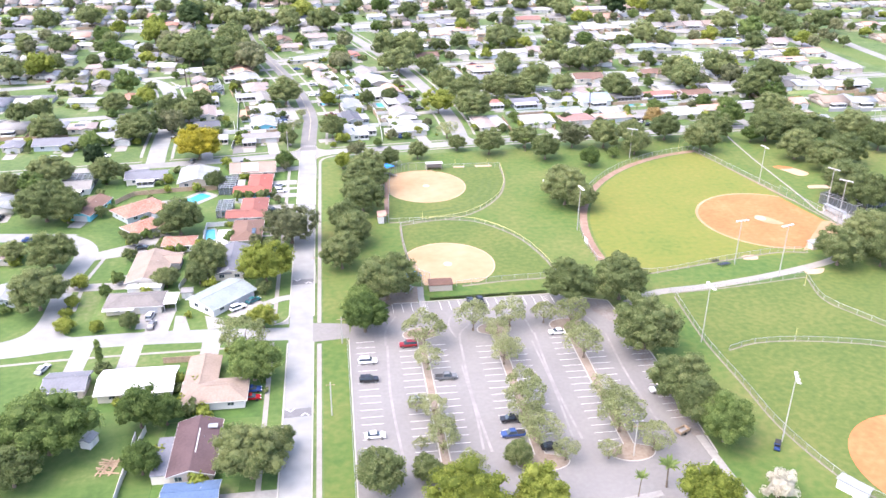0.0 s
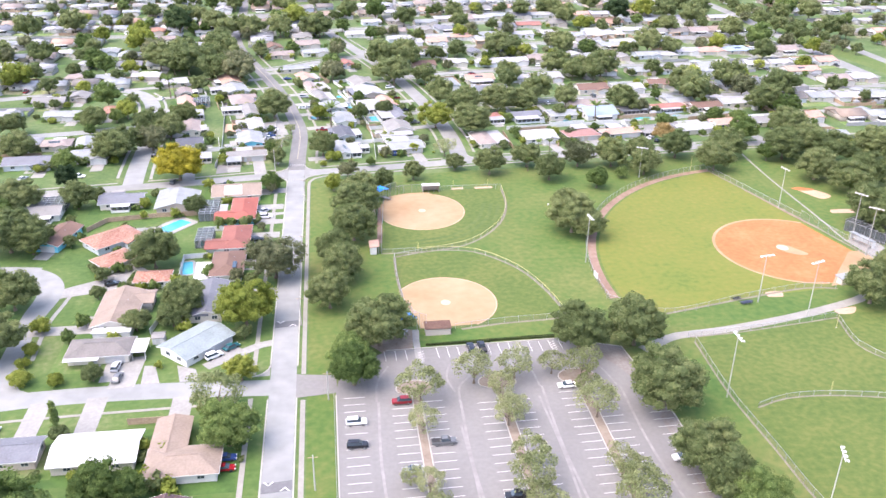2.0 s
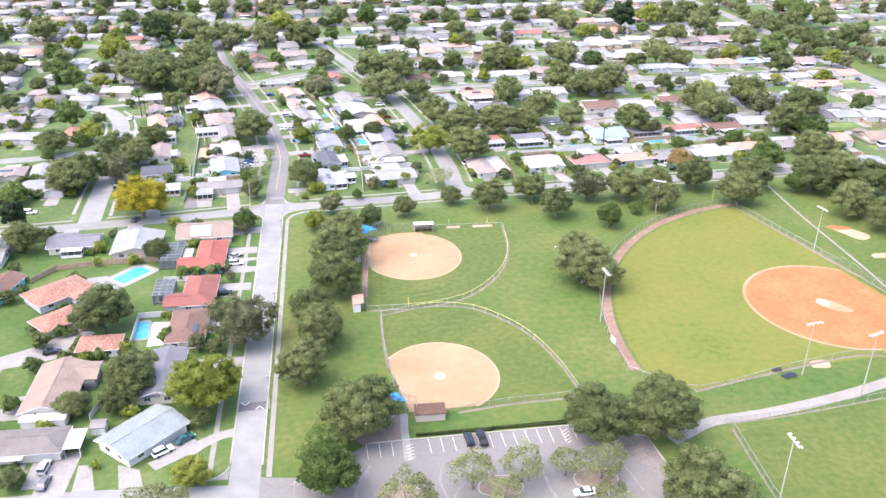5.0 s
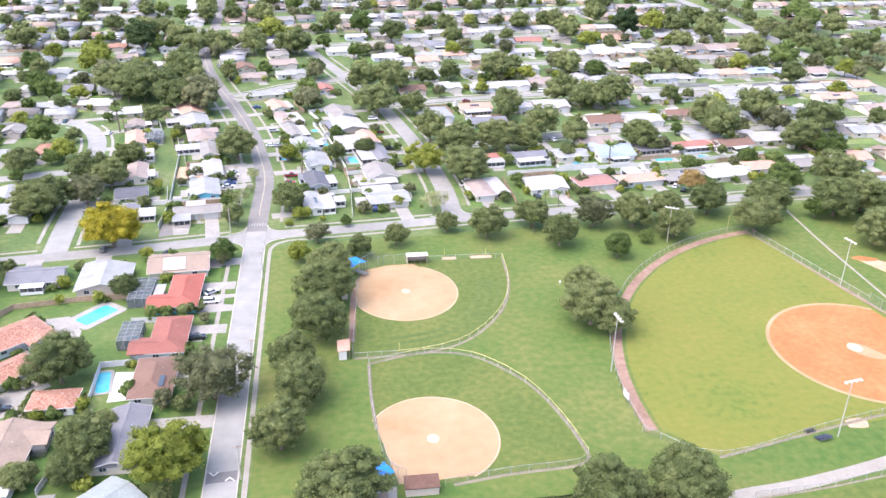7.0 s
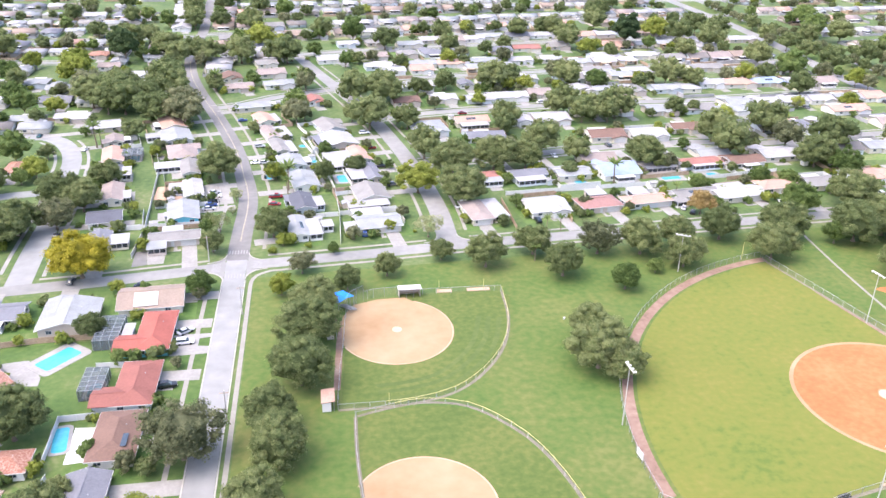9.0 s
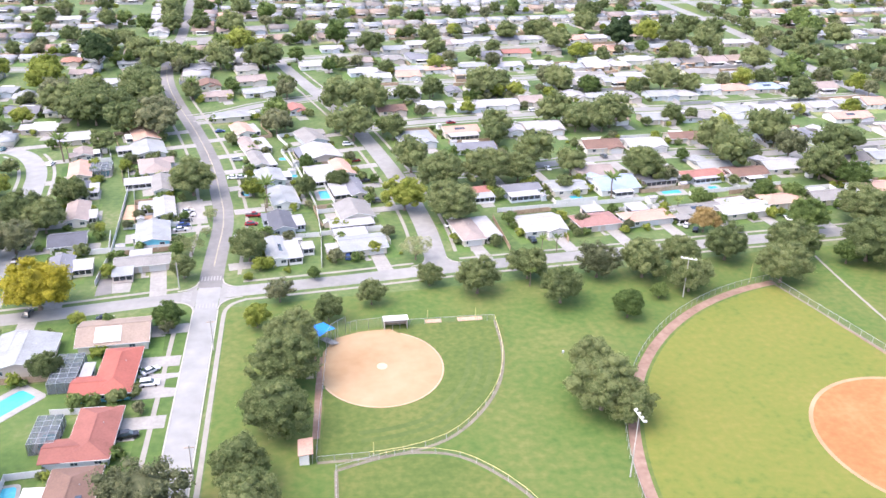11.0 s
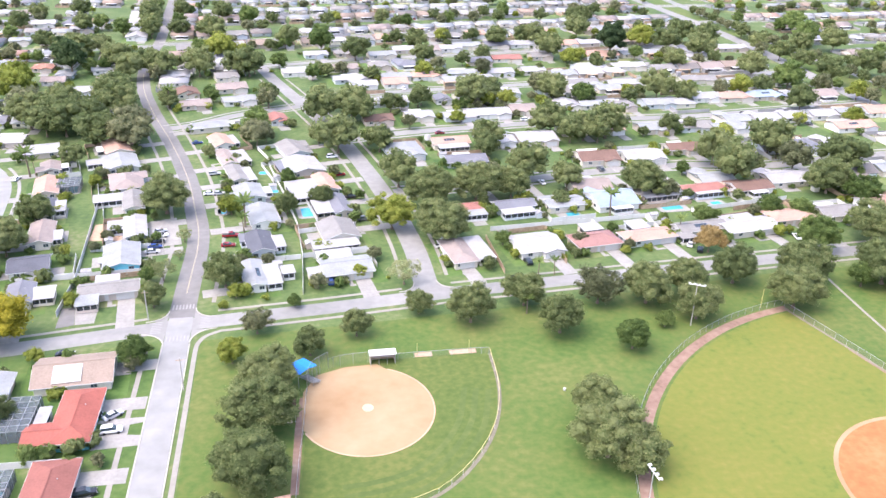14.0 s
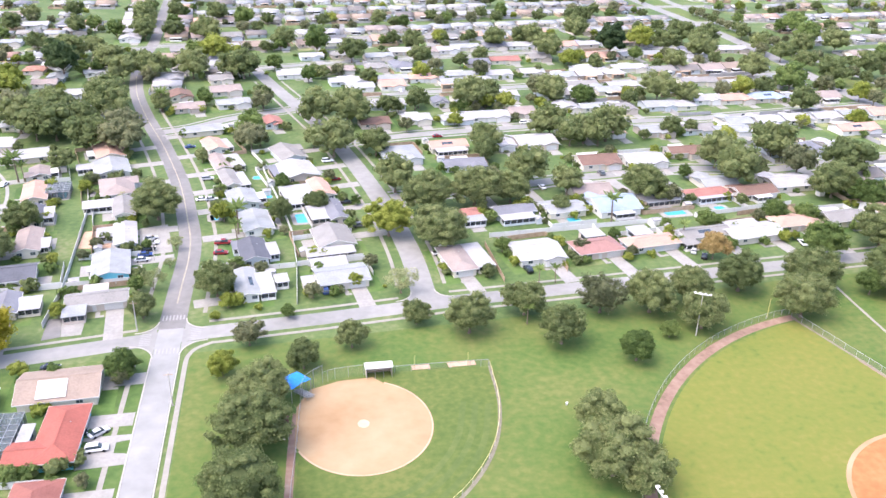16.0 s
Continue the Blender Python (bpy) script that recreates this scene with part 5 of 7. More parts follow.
def car(x, y, heading, colour, shape, note="parked"):
    name = {"sedan": "car", "suv": "suv", "pickup": "pickup_truck"}[shape]
    base = tagged(new(name), f"{colour} {'sport utility car' if shape == 'suv' else 'pickup truck' if shape == 'pickup' else 'saloon car'} {note}", "truck" if shape == "pickup" else "car", "parked vehicles")
    base.matrix_world = pose(x, y, 0.03, 0, 0, heading)
    body, cabin, length = SHAPES[shape]
    key = (shape, colour)
    if key not in CAR_MESH:
        roof = [p for p in cabin]
        top = [(cabin[1][0] - 0.05, cabin[1][1] - 0.03), (cabin[1][0], cabin[1][1] + 0.05), (cabin[2][0], cabin[2][1] + 0.05), (cabin[2][0] + 0.05, cabin[2][1] - 0.03)]
        CAR_MESH[key] = (bevelled("body", prism(body, 0.9, 0.04), CAR_PAINT[colour]), bevelled("cabin_glass", prism(roof, 0.8, 0.14), GLASS, 0.04), bevelled("roof_panel", prism(top, 0.67), CAR_PAINT[colour], 0.03))
    b, w, r = CAR_MESH[key]
    part("body", b, base)
    part("cabin_glass", w, base, "dark tinted glass")
    part("roof_panel", r, base)
    if shape == "pickup":
        part("cargo_bed", mesh_of("cargo_bed", *boxes([(-2.65, -0.75, 1.056, -0.85, 0.75, 1.062)]), [DARK]), base, "dark open load bed")
    for a in (-length * 0.31, length * 0.31):
        for s in (-0.82, 0.82):
            t = part("tyre", WHEEL, base, at=pose(a, s, 0.34))
            if note == "parked in a marked bay":
                part("rim", RIM, t)
    for s in (-0.62, 0.62):
        part("headlight", LAMP_GLASS, base, at=pose(length / 2 - 0.12, s, 0.68))
    return base


LAMP_GLASS = mesh_of("headlight", *boxes([(-0.08, -0.16, -0.07, 0.16, 0.16, 0.07)]), [WHITE])
LOT_CARS = [(17.1, 180.2, 0, "white", "suv"), (17.0, 171.9, 0, "black", "suv"), (28.0, 186.9, 180, "red", "suv"), (35.9, 170.9, 0, "grey", "pickup"), (17.2, 150.0, 0, "white", "sedan"), (48.4, 152.2, 180, "black", "pickup"),
            (47.6, 146.8, 180, "blue", "pickup"), (55.0, 141.6, 0, "black", "sedan"), (68.6, 188.8, 180, "white", "sedan"), (48.1, 208.2, 93, "black", "suv"), (51.0, 208.3, 93, "black", "pickup"), (86.6, 159.4, 180, "white", "pickup"), (28.2, 162.4, 180, "silver", "sedan")]
for row in LOT_CARS:
    car(*row, "parked in a marked bay")
YARD_CARS = [(-17.9, 212.3, 36, "white", "suv"), (-13.9, 216.2, 40, "teal", "sedan"), (-11, 171.2, 0, "blue", "sedan"), (-11, 167.8, 0, "red", "sedan"), (-41.4, 210, 85, "silver", "suv"), (-40.2, 205, 85, "grey", "sedan"), (-63, 186, 70, "silver", "sedan"), (-9.8, 303, 5, "white", "suv"), (-10.4, 308.6, 40, "silver", "sedan"),
             (-15, 309.2, 0, "black", "sedan"), (-11.5, 283.2, 10, "black", "suv"), (10.6, 404.4, 0, "red", "pickup"), (10.2, 396.9, 0, "red", "sedan"), (-12.6, 411, 20, "silver", "sedan"), (-12.2, 407, 10, "white", "pickup"), (-12.2, 402.4, 5, "black", "sedan"),
             (-12.6, 398.6, 5, "blue", "sedan"), (-13, 395, 5, "silver", "sedan"), (55.2, 412.6, 0, "grey", "suv"), (52.1, 434, 10, "black", "pickup"), (49.8, 458.5, 10, "red", "sedan"), (48.2, 480.6, 10, "white", "suv")]
YARD_CARS += [(103.1, 372.1, 95, "black", "suv"),
             (160.3, 378, 60, "silver", "sedan"), (161.8, 373.6, 60, "black", "sedan"), (41.3, 367, 90, "blue", "suv"), (1.2, 443.6, 5, "white", "sedan"), (4.4, 443.4, 8, "silver", "sedan"), (1.6, 465, 10, "silver", "suv"), (-8.4, 505.4, 12, "blue", "sedan"),
             (-72, 468, 80, "white", "sedan"), (144.0, 525.1, 5, "white", "suv"), (98.9, 508.6, 8, "red", "sedan"), (127.7, 440.6, 95, "white", "sedan"), (156.0, 452.5, 95, "grey", "suv"), (78.6, 387.6, 10, "white", "pickup"), (80.1, 390.9, 10, "white", "suv"), (199.9, 379.2, 80, "white", "sedan"),
             (-90, 266.5, 5, "blue", "sedan"), (-52, 256.2, 12, "black", "sedan"), (-85, 352, 0, "white", "suv"), (-106, 352, 60, "silver", "sedan"), (-47.6, 342, 85, "grey", "sedan"), (-26.4, 336.5, 0, "black", "sedan"), (-60.5, 376, 95, "black", "sedan"), (-63, 388, 10, "black", "suv"), (228, 378, 80, "red", "sedan"), (244, 384, 85, "silver", "suv")]
for row in YARD_CARS:
    car(*row, "parked on a driveway")
cart = tagged(new("utility_cart"), "small dark blue utility cart with red trim by the fence", "cart")
cart.matrix_world = pose(104.2, 135.8, 0, 0, 0, 60)
part("body", bevelled("body", prism([(-1.4, 0.3), (-1.4, 0.75), (0.2, 0.75), (0.4, 0.6), (1.3, 0.65), (1.4, 0.3)], 0.62), CAR_PAINT["blue"]), cart)
part("bumper", bevelled("bumper", boxes([(1.3, -0.5, 0.3, 1.46, 0.5, 0.5)]), CAR_PAINT["red"], 0.03), cart, "red front bumper")
part("seat", bevelled("seat", boxes([(-0.5, -0.55, 0.75, 0.0, 0.55, 0.95), (-0.62, -0.55, 0.75, -0.48, 0.55, 1.3)]), DARK, 0.03), cart)
part("roof", bevelled("roof", boxes([(-0.9, -0.62, 1.8, 0.8, 0.62, 1.87)]), DARK, 0.02), cart)
for px, py in ((-0.8, -0.55), (-0.8, 0.55), (0.7, -0.55), (0.7, 0.55)):
    part("post", mesh_of("post", *boxes([(px - 0.03, py - 0.03, 0.6, px + 0.03, py + 0.03, 1.8)]), [DARK]), cart)
    part("wheel", WHEEL, cart, at=pose(px * 1.25, py, 0.27) @ Matrix.Diagonal((0.8, 0.8, 0.8, 1)))
trailer = tagged(new("utility_trailer"), "small open trailer with worn brown wooden sides", "trailer")
trailer.matrix_world = pose(85.6, 143.4, 0, 0, 0, 25)
part("bed", mesh_of("bed", *boxes([(-1.5, -0.8, 0.5, 1.5, 0.8, 0.58), (1.5, -0.05, 0.45, 2.6, 0.05, 0.55)]), [STEEL]), trailer)
for row in ((-1.5, -0.85, 0.58, 1.5, -0.79, 1.25), (-1.5, 0.79, 0.58, 1.5, 0.85, 1.25), (1.44, -0.79, 0.58, 1.5, 0.79, 1.25), (-1.5, -0.79, 0.58, -1.44, 0.79, 1.25)):
    part("side_board", mesh_of("side_board", *boxes([row]), [WOOD]), trailer)
for s in (-0.92, 0.92):
    part("wheel", WHEEL, trailer, at=pose(0, s, 0.34))

# ---- houses ----
HOUSES_WEST2 = [
    (-61.9, 321.1, 15.8, 10.0, 3, 'slate', 'gable'),
    (-107.9, 367.9, 19.0, 11.3, 3, 'slate', 'gable'),
    (-125.8, 366.8, 9.0, 10.0, 3, 'slate', 'hip'),
    (-86.6, 312.2, 12.4, 10.0, 3, 'grey', 'gable'),
    (-93.0, 252.9, 8.0, 10.0, 0, 'pink', 'hip'),
    (-83.6, 224.8, 8.0, 10.0, 0, 'pale', 'gable'),
    (-85.2, 374.1, 15.6, 12.6, 3, 'pale', 'gable'),
]
HOUSES_NCOL = [
    (-44.6, 367.6, 7.3, 12.2, 7, 'slate', 'gable'),
    (-21.0, 367.9, 16.4, 7.9, 7, 'grey', 'gable'),
    (-21.0, 389.4, 10.8, 16.8, 8, 'pale', 'gable'),
    (-46.8, 386.7, 11.6, 11.5, 8, 'darkslate', 'gable'),
    (-48.9, 409.8, 7.8, 18, 8, 'pink', 'gable'),
    (-20.3, 411.6, 7.2, 17.8, 9, 'white', 'gable'),
    (-53.0, 431.7, 6.9, 15.7, 9, 'darkslate', 'gable'),
    (-24.4, 435.3, 7.2, 17.6, 10, 'grey', 'gable'),
    (-57.4, 453.4, 8.6, 18, 10, 'salmon', 'gable'),
    (-29.9, 455.9, 11.9, 18, 12, 'pink', 'hip'),
    (-35.4, 477.7, 13.2, 17.1, 14, 'pale', 'gable'),
    (-60.9, 475.1, 7.4, 11.1, 14, 'pink', 'gable'),
    (-69.6, 498.2, 13.5, 12.7, 14, 'white', 'gable'),
    (-39.7, 497.5, 11.3, 18, 16, 'salmon', 'gable'),
]
HOUSES_MCOL = [
    (18.8, 371.6, 6.6, 17.1, 8, 'pale', 'gable'),
    (46.2, 373.2, 15.4, 11.7, 8, 'pale', 'gable'),
    (20.3, 393.5, 8.7, 15.6, 9, 'darkslate', 'gable'),
    (45.5, 400.4, 12.3, 15.1, 9, 'grey', 'gable'),
    (20.7, 416.8, 10.0, 17.1, 10, 'pale', 'gable'),
    (47.4, 423.4, 6.6, 18, 10, 'slate', 'gable'),
    (15.7, 438.9, 10.3, 14.4, 12, 'pale', 'gable'),
    (43.8, 445.2, 7.2, 18, 12, 'salmon', 'gable'),
    (10.1, 459.4, 6.5, 18, 14, 'grey', 'gable'),
    (35.5, 465.6, 14.7, 18, 14, 'white', 'gable'),
    (5.4, 478.9, 6.5, 18, 16, 'pink', 'gable'),
    (1.9, 501.5, 8.5, 15.6, 18, 'salmon', 'gable'),
    (-4.2, 525.8, 16.2, 10.0, 14, 'pale', 'gable'),
    (32.3, 487.3, 11.0, 18, 18, 'grey', 'gable'),
]
HOUSES_EAST = [
    (82.0, 379.4, 8.3, 18, 8, 'pink', 'hip'),
    (107.9, 382.1, 15.3, 14.1, 8, 'white', 'gable'),
    (128.3, 382.2, 16.0, 10.6, 8, 'rosebrown', 'hip'),
    (147.4, 383.5, 18.9, 8.5, 8, 'salmon', 'hip'),
    (168.1, 388.0, 18.8, 8.3, 8, 'grey', 'gable'),
    (185.1, 386.8, 20.5, 10.9, 8, 'white', 'gable'),
    (205.1, 393.4, 17.5, 10.0, 4, 'salmon', 'hip'),
    (224.3, 394.7, 15.4, 10.3, 4, 'grey', 'gable'),
    (247.3, 400.6, 17.5, 11.8, 4, 'salmon', 'gable'),
    (242.4, 368.5, 17.5, 13.5, 4, 'pale', 'gable'),
]
HOUSES_EROW = [
    (109.5, 415.7, 15.4, 7.8, 8, 'slate', 'gable'),
    (128.0, 415.4, 14.9, 10.0, 8, 'pale', 'gable'),
    (146.7, 417.0, 16.9, 16.1, 8, 'blue', 'gable'),
    (166.4, 421.7, 19.0, 7.4, 8, 'grey', 'gable'),
    (186.5, 422.7, 18.6, 8.2, 8, 'rosered', 'hip'),
    (205.6, 422.8, 16.7, 10.3, 8, 'brownlt', 'gable'),
    (224.5, 430.6, 17.5, 13.5, 4, 'white', 'gable'),
    (248.5, 423.5, 17.5, 11.2, 4, 'pink', 'gable'),
]
HOUSES_NROW = [
    (157.8, 463.8, 17.5, 13.1, 4, 'brownlt', 'gable'),
    (177.9, 463.7, 17.5, 13.5, 4, 'white', 'gable'),
    (200.1, 471.9, 15.9, 10.0, 4, 'brownlt', 'gable'),
    (78.3, 482.1, 15.7, 18, 7, 'pale', 'hip'),
    (99.9, 491.2, 16.9, 11.1, 7, 'salmon', 'gable'),
    (121.6, 490.9, 14.8, 10.8, 7, 'white', 'gable'),
    (139.0, 493.1, 18.2, 15.4, 7, 'white', 'gable'),
    (102.1, 466.9, 17.5, 10.0, 4, 'slate', 'gable'),
    (93.8, 414.7, 7.5, 7.4, 7, 'rosered', 'hip'),
]
HOUSES_NWEST = [
    (-107.3, 511.2, 16.9, 10.0, 0, 'pale', 'gable'),
    (-87.2, 514.0, 16.3, 10.0, 0, 'white', 'gable'),
    (-125.1, 512.7, 11.7, 10.1, 0, 'pink', 'hip'),
    (-102.3, 542.8, 16.1, 10.7, 0, 'slate', 'gable'),
    (-128.3, 544.2, 8.0, 12.5, 0, 'white', 'gable'),
    (-122.6, 582.4, 13.5, 12.5, 0, 'pale', 'hip'),
    (-144.0, 580.2, 15.9, 10.0, 0, 'white', 'gable'),
    (-91.7, 442.3, 8.0, 12.1, 0, 'terra', 'hip'),
    (-113.1, 470.7, 9.7, 10.0, 0, 'grey', 'gable'),
    (-70.5, 596.2, 14.0, 12.5, 0, 'white', 'gable'),
    (-91.6, 618.4, 12.7, 10.0, 0, 'pink', 'gable'),
    (-55.7, 572.2, 8.7, 10.0, 0, 'white', 'gable'),
]
HOUSES_NFAR = [
    (37.7, 629.0, 19.6, 12.5, 8, 'white', 'gable'),
    (62.6, 636.3, 19.4, 10.0, 8, 'pink', 'gable'),
    (66.3, 609.7, 20.8, 11.3, 8, 'white', 'gable'),
    (89.9, 613.8, 20.5, 10.0, 8, 'pale', 'gable'),
    (109.6, 613.2, 18.7, 11.0, 6, 'salmon', 'hip'),
    (107.5, 684.8, 19.7, 12.5, 8, 'white', 'gable'),
    (49.0, 674.3, 14.6, 11.4, 8, 'white', 'gable'),
    (30.7, 706.5, 11.8, 10.0, 8, 'rosered', 'hip'),
    (89.9, 670.8, 17.7, 12.5, 8, 'pale', 'gable'),
    (-14.0, 564.0, 15.1, 10.0, 14, 'pink', 'gable'),
    (-20.3, 586.5, 12.1, 12.5, 14, 'brownlt', 'gable'),
    (6.6, 570.0, 16.8, 11.3, 14, 'pale', 'gable'),
    (1.7, 595.4, 15.9, 12.5, 14, 'pink', 'gable'),
    (81.6, 561.1, 18.5, 12.5, 8, 'white', 'gable'),
]
HOUSES_NFARB = [
    (92.6, 533.6, 13.9, 11.5, 6, 'white', 'gable'),
    (-29.7, 697.1, 14.4, 12.5, 8, 'grey', 'gable'),
    (-104.3, 650.2, 11.9, 10.9, 0, 'terra', 'hip'),
    (-88.9, 632.1, 9.9, 12.1, 0, 'pale', 'gable'),
    (151.5, 618.8, 19.5, 12.5, 6, 'white', 'gable'),
    (130.5, 618.4, 20.3, 10.7, 6, 'pale', 'gable'),
    (147.6, 647.6, 14.5, 12.5, 6, 'slate', 'gable'),
    (166.0, 653.9, 19.4, 10.0, 6, 'rosered', 'gable'),
    (187.9, 696.9, 20.1, 12.5, 6, 'white', 'gable'),
    (169.1, 694.8, 17.1, 12.5, 6, 'slate', 'gable'),
    (210.8, 626.0, 20.1, 12.5, 5, 'white', 'gable'),
    (235.6, 627.5, 22.0, 12.5, 5, 'white', 'gable'),
    (294.7, 651.8, 21.5, 12.5, 4, 'white', 'gable'),
    (328.5, 674.7, 22.0, 12.5, 4, 'white', 'gable'),
]
HOUSES_EFAR = [
    (219.5, 544.4, 17.2, 12.5, 4, 'pale', 'gable'),
    (249.7, 553.7, 17.1, 12.5, 4, 'white', 'gable'),
    (265.8, 552.6, 20.3, 12.5, 4, 'salmon', 'hip'),
    (285.5, 554.0, 19.8, 12.5, 4, 'blue', 'hip'),
    (263.9, 590.9, 22.0, 10.3, 4, 'grey', 'gable'),
    (127.0, 534.7, 22.0, 12.5, 5, 'white', 'gable'),
    (145.6, 539.4, 13.3, 12.5, 5, 'pink', 'gable'),
    (145.6, 571.9, 13.9, 11.3, 5, 'white', 'gable'),
    (171.5, 546.1, 12.1, 12.2, 5, 'white', 'gable'),
    (236.1, 499.3, 17.9, 10.0, 4, 'pale', 'gable'),
    (199.8, 502.4, 16.4, 12.5, 4, 'pale', 'gable'),
    (220.6, 503.0, 17.2, 10.6, 4, 'grey', 'gable'),
    (298.2, 495.1, 21.6, 12.0, 4, 'salmon', 'gable'),
]
HOUSES_NWESTB = [
    (-91.1, 390.2, 8.0, 14.6, 10, 'pale', 'gable'),
    (-103.2, 390.9, 12.8, 10.0, 5, 'pink', 'hip'),
    (-112.1, 437.3, 17.6, 10.0, 0, 'pale', 'gable'),
    (-125.7, 462.9, 16.1, 10.0, 0, 'grey', 'gable'),
]
HOUSES_NMIDA = [
    (25.7, 534.2, 9.2, 11.2, 14, 'rosered', 'gable'),
    (-2.3, 619.9, 12.9, 11.7, 14, 'grey', 'gable'),
    (-26.8, 649.4, 10.1, 14.0, 14, 'grey', 'gable'),
    (72.3, 529.1, 14.4, 10.8, 8, 'brownlt', 'gable'),
    (111.7, 531.3, 15.3, 10.0, 6, 'white', 'gable'),
    (109.3, 561.8, 8.7, 10.0, 6, 'slate', 'gable'),
    (174.0, 621.6, 14.6, 12.6, 6, 'white', 'gable'),
]
HOUSES_NMIDB = [
    (189.9, 658.8, 14.3, 11.2, 6, 'grey', 'gable'),
    (149.1, 694.5, 19.4, 12.4, 6, 'pale', 'gable'),
    (-70.7, 642.7, 13.3, 11.6, 14, 'pale', 'gable'),
    (-65.3, 617.3, 8.9, 14.5, 14, 'pink', 'gable'),
    (-55.9, 557.9, 9.9, 10.0, 12, 'grey', 'gable'),
    (184.8, 544.6, 16.0, 10.0, 6, 'pale', 'gable'),
]
HOUSES_NMIDC = [
    (-136.5, 790.1, 16.3, 14.5, 4, 'white', 'gable'),
    (-106.0, 766.1, 16.2, 11.3, 4, 'white', 'gable'),
    (-100.4, 729.3, 14.9, 13.4, 4, 'pale', 'gable'),
    (-66.4, 738.0, 13.9, 14.1, 4, 'white', 'gable'),
    (-136.8, 729.6, 13.1, 10.4, 4, 'pale', 'gable'),
    (216.4, 586.9, 18.1, 10.0, 6, 'white', 'gable'),
    (193.5, 589.0, 19.3, 10.0, 6, 'grey', 'gable'),
]
# flat or low additions of a house: offset, width, depth, roof
ANNEXES = {
    (-21.0, 367.9): [(-5.5, -6.2, 6.2, 6.3, 'pale'), (-0.7, 4.9, 6.8, 6.4, 'white')],
    (-44.6, 367.6): [(6.2, -1.2, 6.1, 7.5, 'white')],
    (-46.8, 386.7): [(3.4, -3.7, 3.2, 5.6, 'white')],
    (-21.0, 389.4): [(-5.0, -2.4, 3.2, 4.1, 'white')],
    (-20.3, 411.6): [(-5.9, 2.5, 5.6, 7.6, 'white')],
    (-24.4, 435.3): [(-8.2, 4.7, 10.5, 7.1, 'white')],
    (-35.4, 477.7): [(-9.3, 3.2, 6.7, 6.3, 'white')],
    (-57.4, 453.4): [(5.6, 1.7, 3.1, 10.0, 'white')],
    (-53.0, 431.7): [(4.9, 0.3, 3.8, 10.2, 'white')],
    (-48.9, 409.8): [(4.9, -3.1, 3.4, 7.9, 'white')],
    (18.8, 371.6): [(5.3, -1.8, 4.8, 13.3, 'white'), (10.1, -0.2, 4.1, 5.5, 'white')],
    (20.3, 393.5): [(-3.6, 4.8, 4.8, 6.2, 'slate'), (5.9, -0.8, 3.6, 9.2, 'white')],
    (20.7, 416.8): [(3.7, -1.8, 3.2, 10.5, 'white')],
    (10.1, 459.4): [(4.1, -2.3, 4.4, 14.8, 'white')],
    (5.4, 478.9): [(5.5, -0.7, 6.3, 15.0, 'white')],
    (1.9, 501.5): [(4.6, -0.6, 4.4, 12.3, 'white')],
}
ANNEXES.update({
    (46.2, 373.2): [(-1.9, 8.0, 11.1, 7.9, 'white'), (-9.9, -1.7, 4.1, 5.9, 'white')],
    (45.5, 400.4): [(-3.1, -10.5, 15.2, 5.6, 'white')],
    (47.4, 423.4): [(-5.8, -0.9, 7.4, 12.3, 'white')],
    (43.8, 445.2): [(-9.5, -4.1, 11.2, 18.1, 'white')],
    (35.5, 465.6): [(-6.5, 0.5, 6.9, 15.3, 'slate')],
    (82.0, 379.4): [(7.2, 0.2, 5.9, 16.8, 'white')],
    (128.3, 382.2): [(3.4, 9.4, 7.5, 6.0, 'white')],
    (147.4, 383.5): [(0.9, 8.4, 7.3, 6.9, 'white')],
    (168.1, 388.0): [(-8.9, -4.4, 5.7, 7.9, 'grey')],
    (185.1, 386.8): [(0.6, 6.8, 12.7, 4.4, 'white')],
    (93.8, 414.7): [(-0.6, -5.2, 8.4, 6.0, 'pale')],
    (109.5, 415.7): [(-0.9, -6.8, 12.3, 4.7, 'white')],
    (166.4, 421.7): [(-0.4, -4.5, 14.2, 3.4, 'white')],
    (186.5, 422.7): [(0.8, -4.3, 14.5, 3.6, 'white')],
    (99.9, 491.2): [(-0.3, -6.7, 13.7, 7.2, 'white')],
})
ANNEXES.update({(-17.4, 307): [(-7.2, -0.6, 2.8, 9.2, "white")]})
# centre, width, depth, turn, roof, its shape, front, driveway's length, side of the wing, how far it stands out
HOUSES_WEST = [
    (-20.9, 148, 9.6, 18.5, 0, "brown", "gable", "e", 12.5, "", 0), (-20, 133, 11, 8, 0, "deepblue", "gable", "e", 11, "", 0), (-19.3, 168.8, 15.4, 9.6, 0, "tan", "hip", "n", 22, "n", 10.5),
    (-38, 175.2, 17.8, 11, 0, "snow", "gable", "n", 17, "", 0), (-54.5, 176.6, 10, 8.5, 0, "slate", "gable", "n", 16, "", 0), (-46.3, 216.6, 16, 9.0, 0, "taupe", "hip", "s", 8, "", 0),
    (-22.7, 217.4, 16.2, 11.4, 47, "seafoam", "gable", "s", 7, "", 0), (-45.9, 237, 11.4, 20.5, 0, "tan", "gable", "w", 17, "e", 3)]
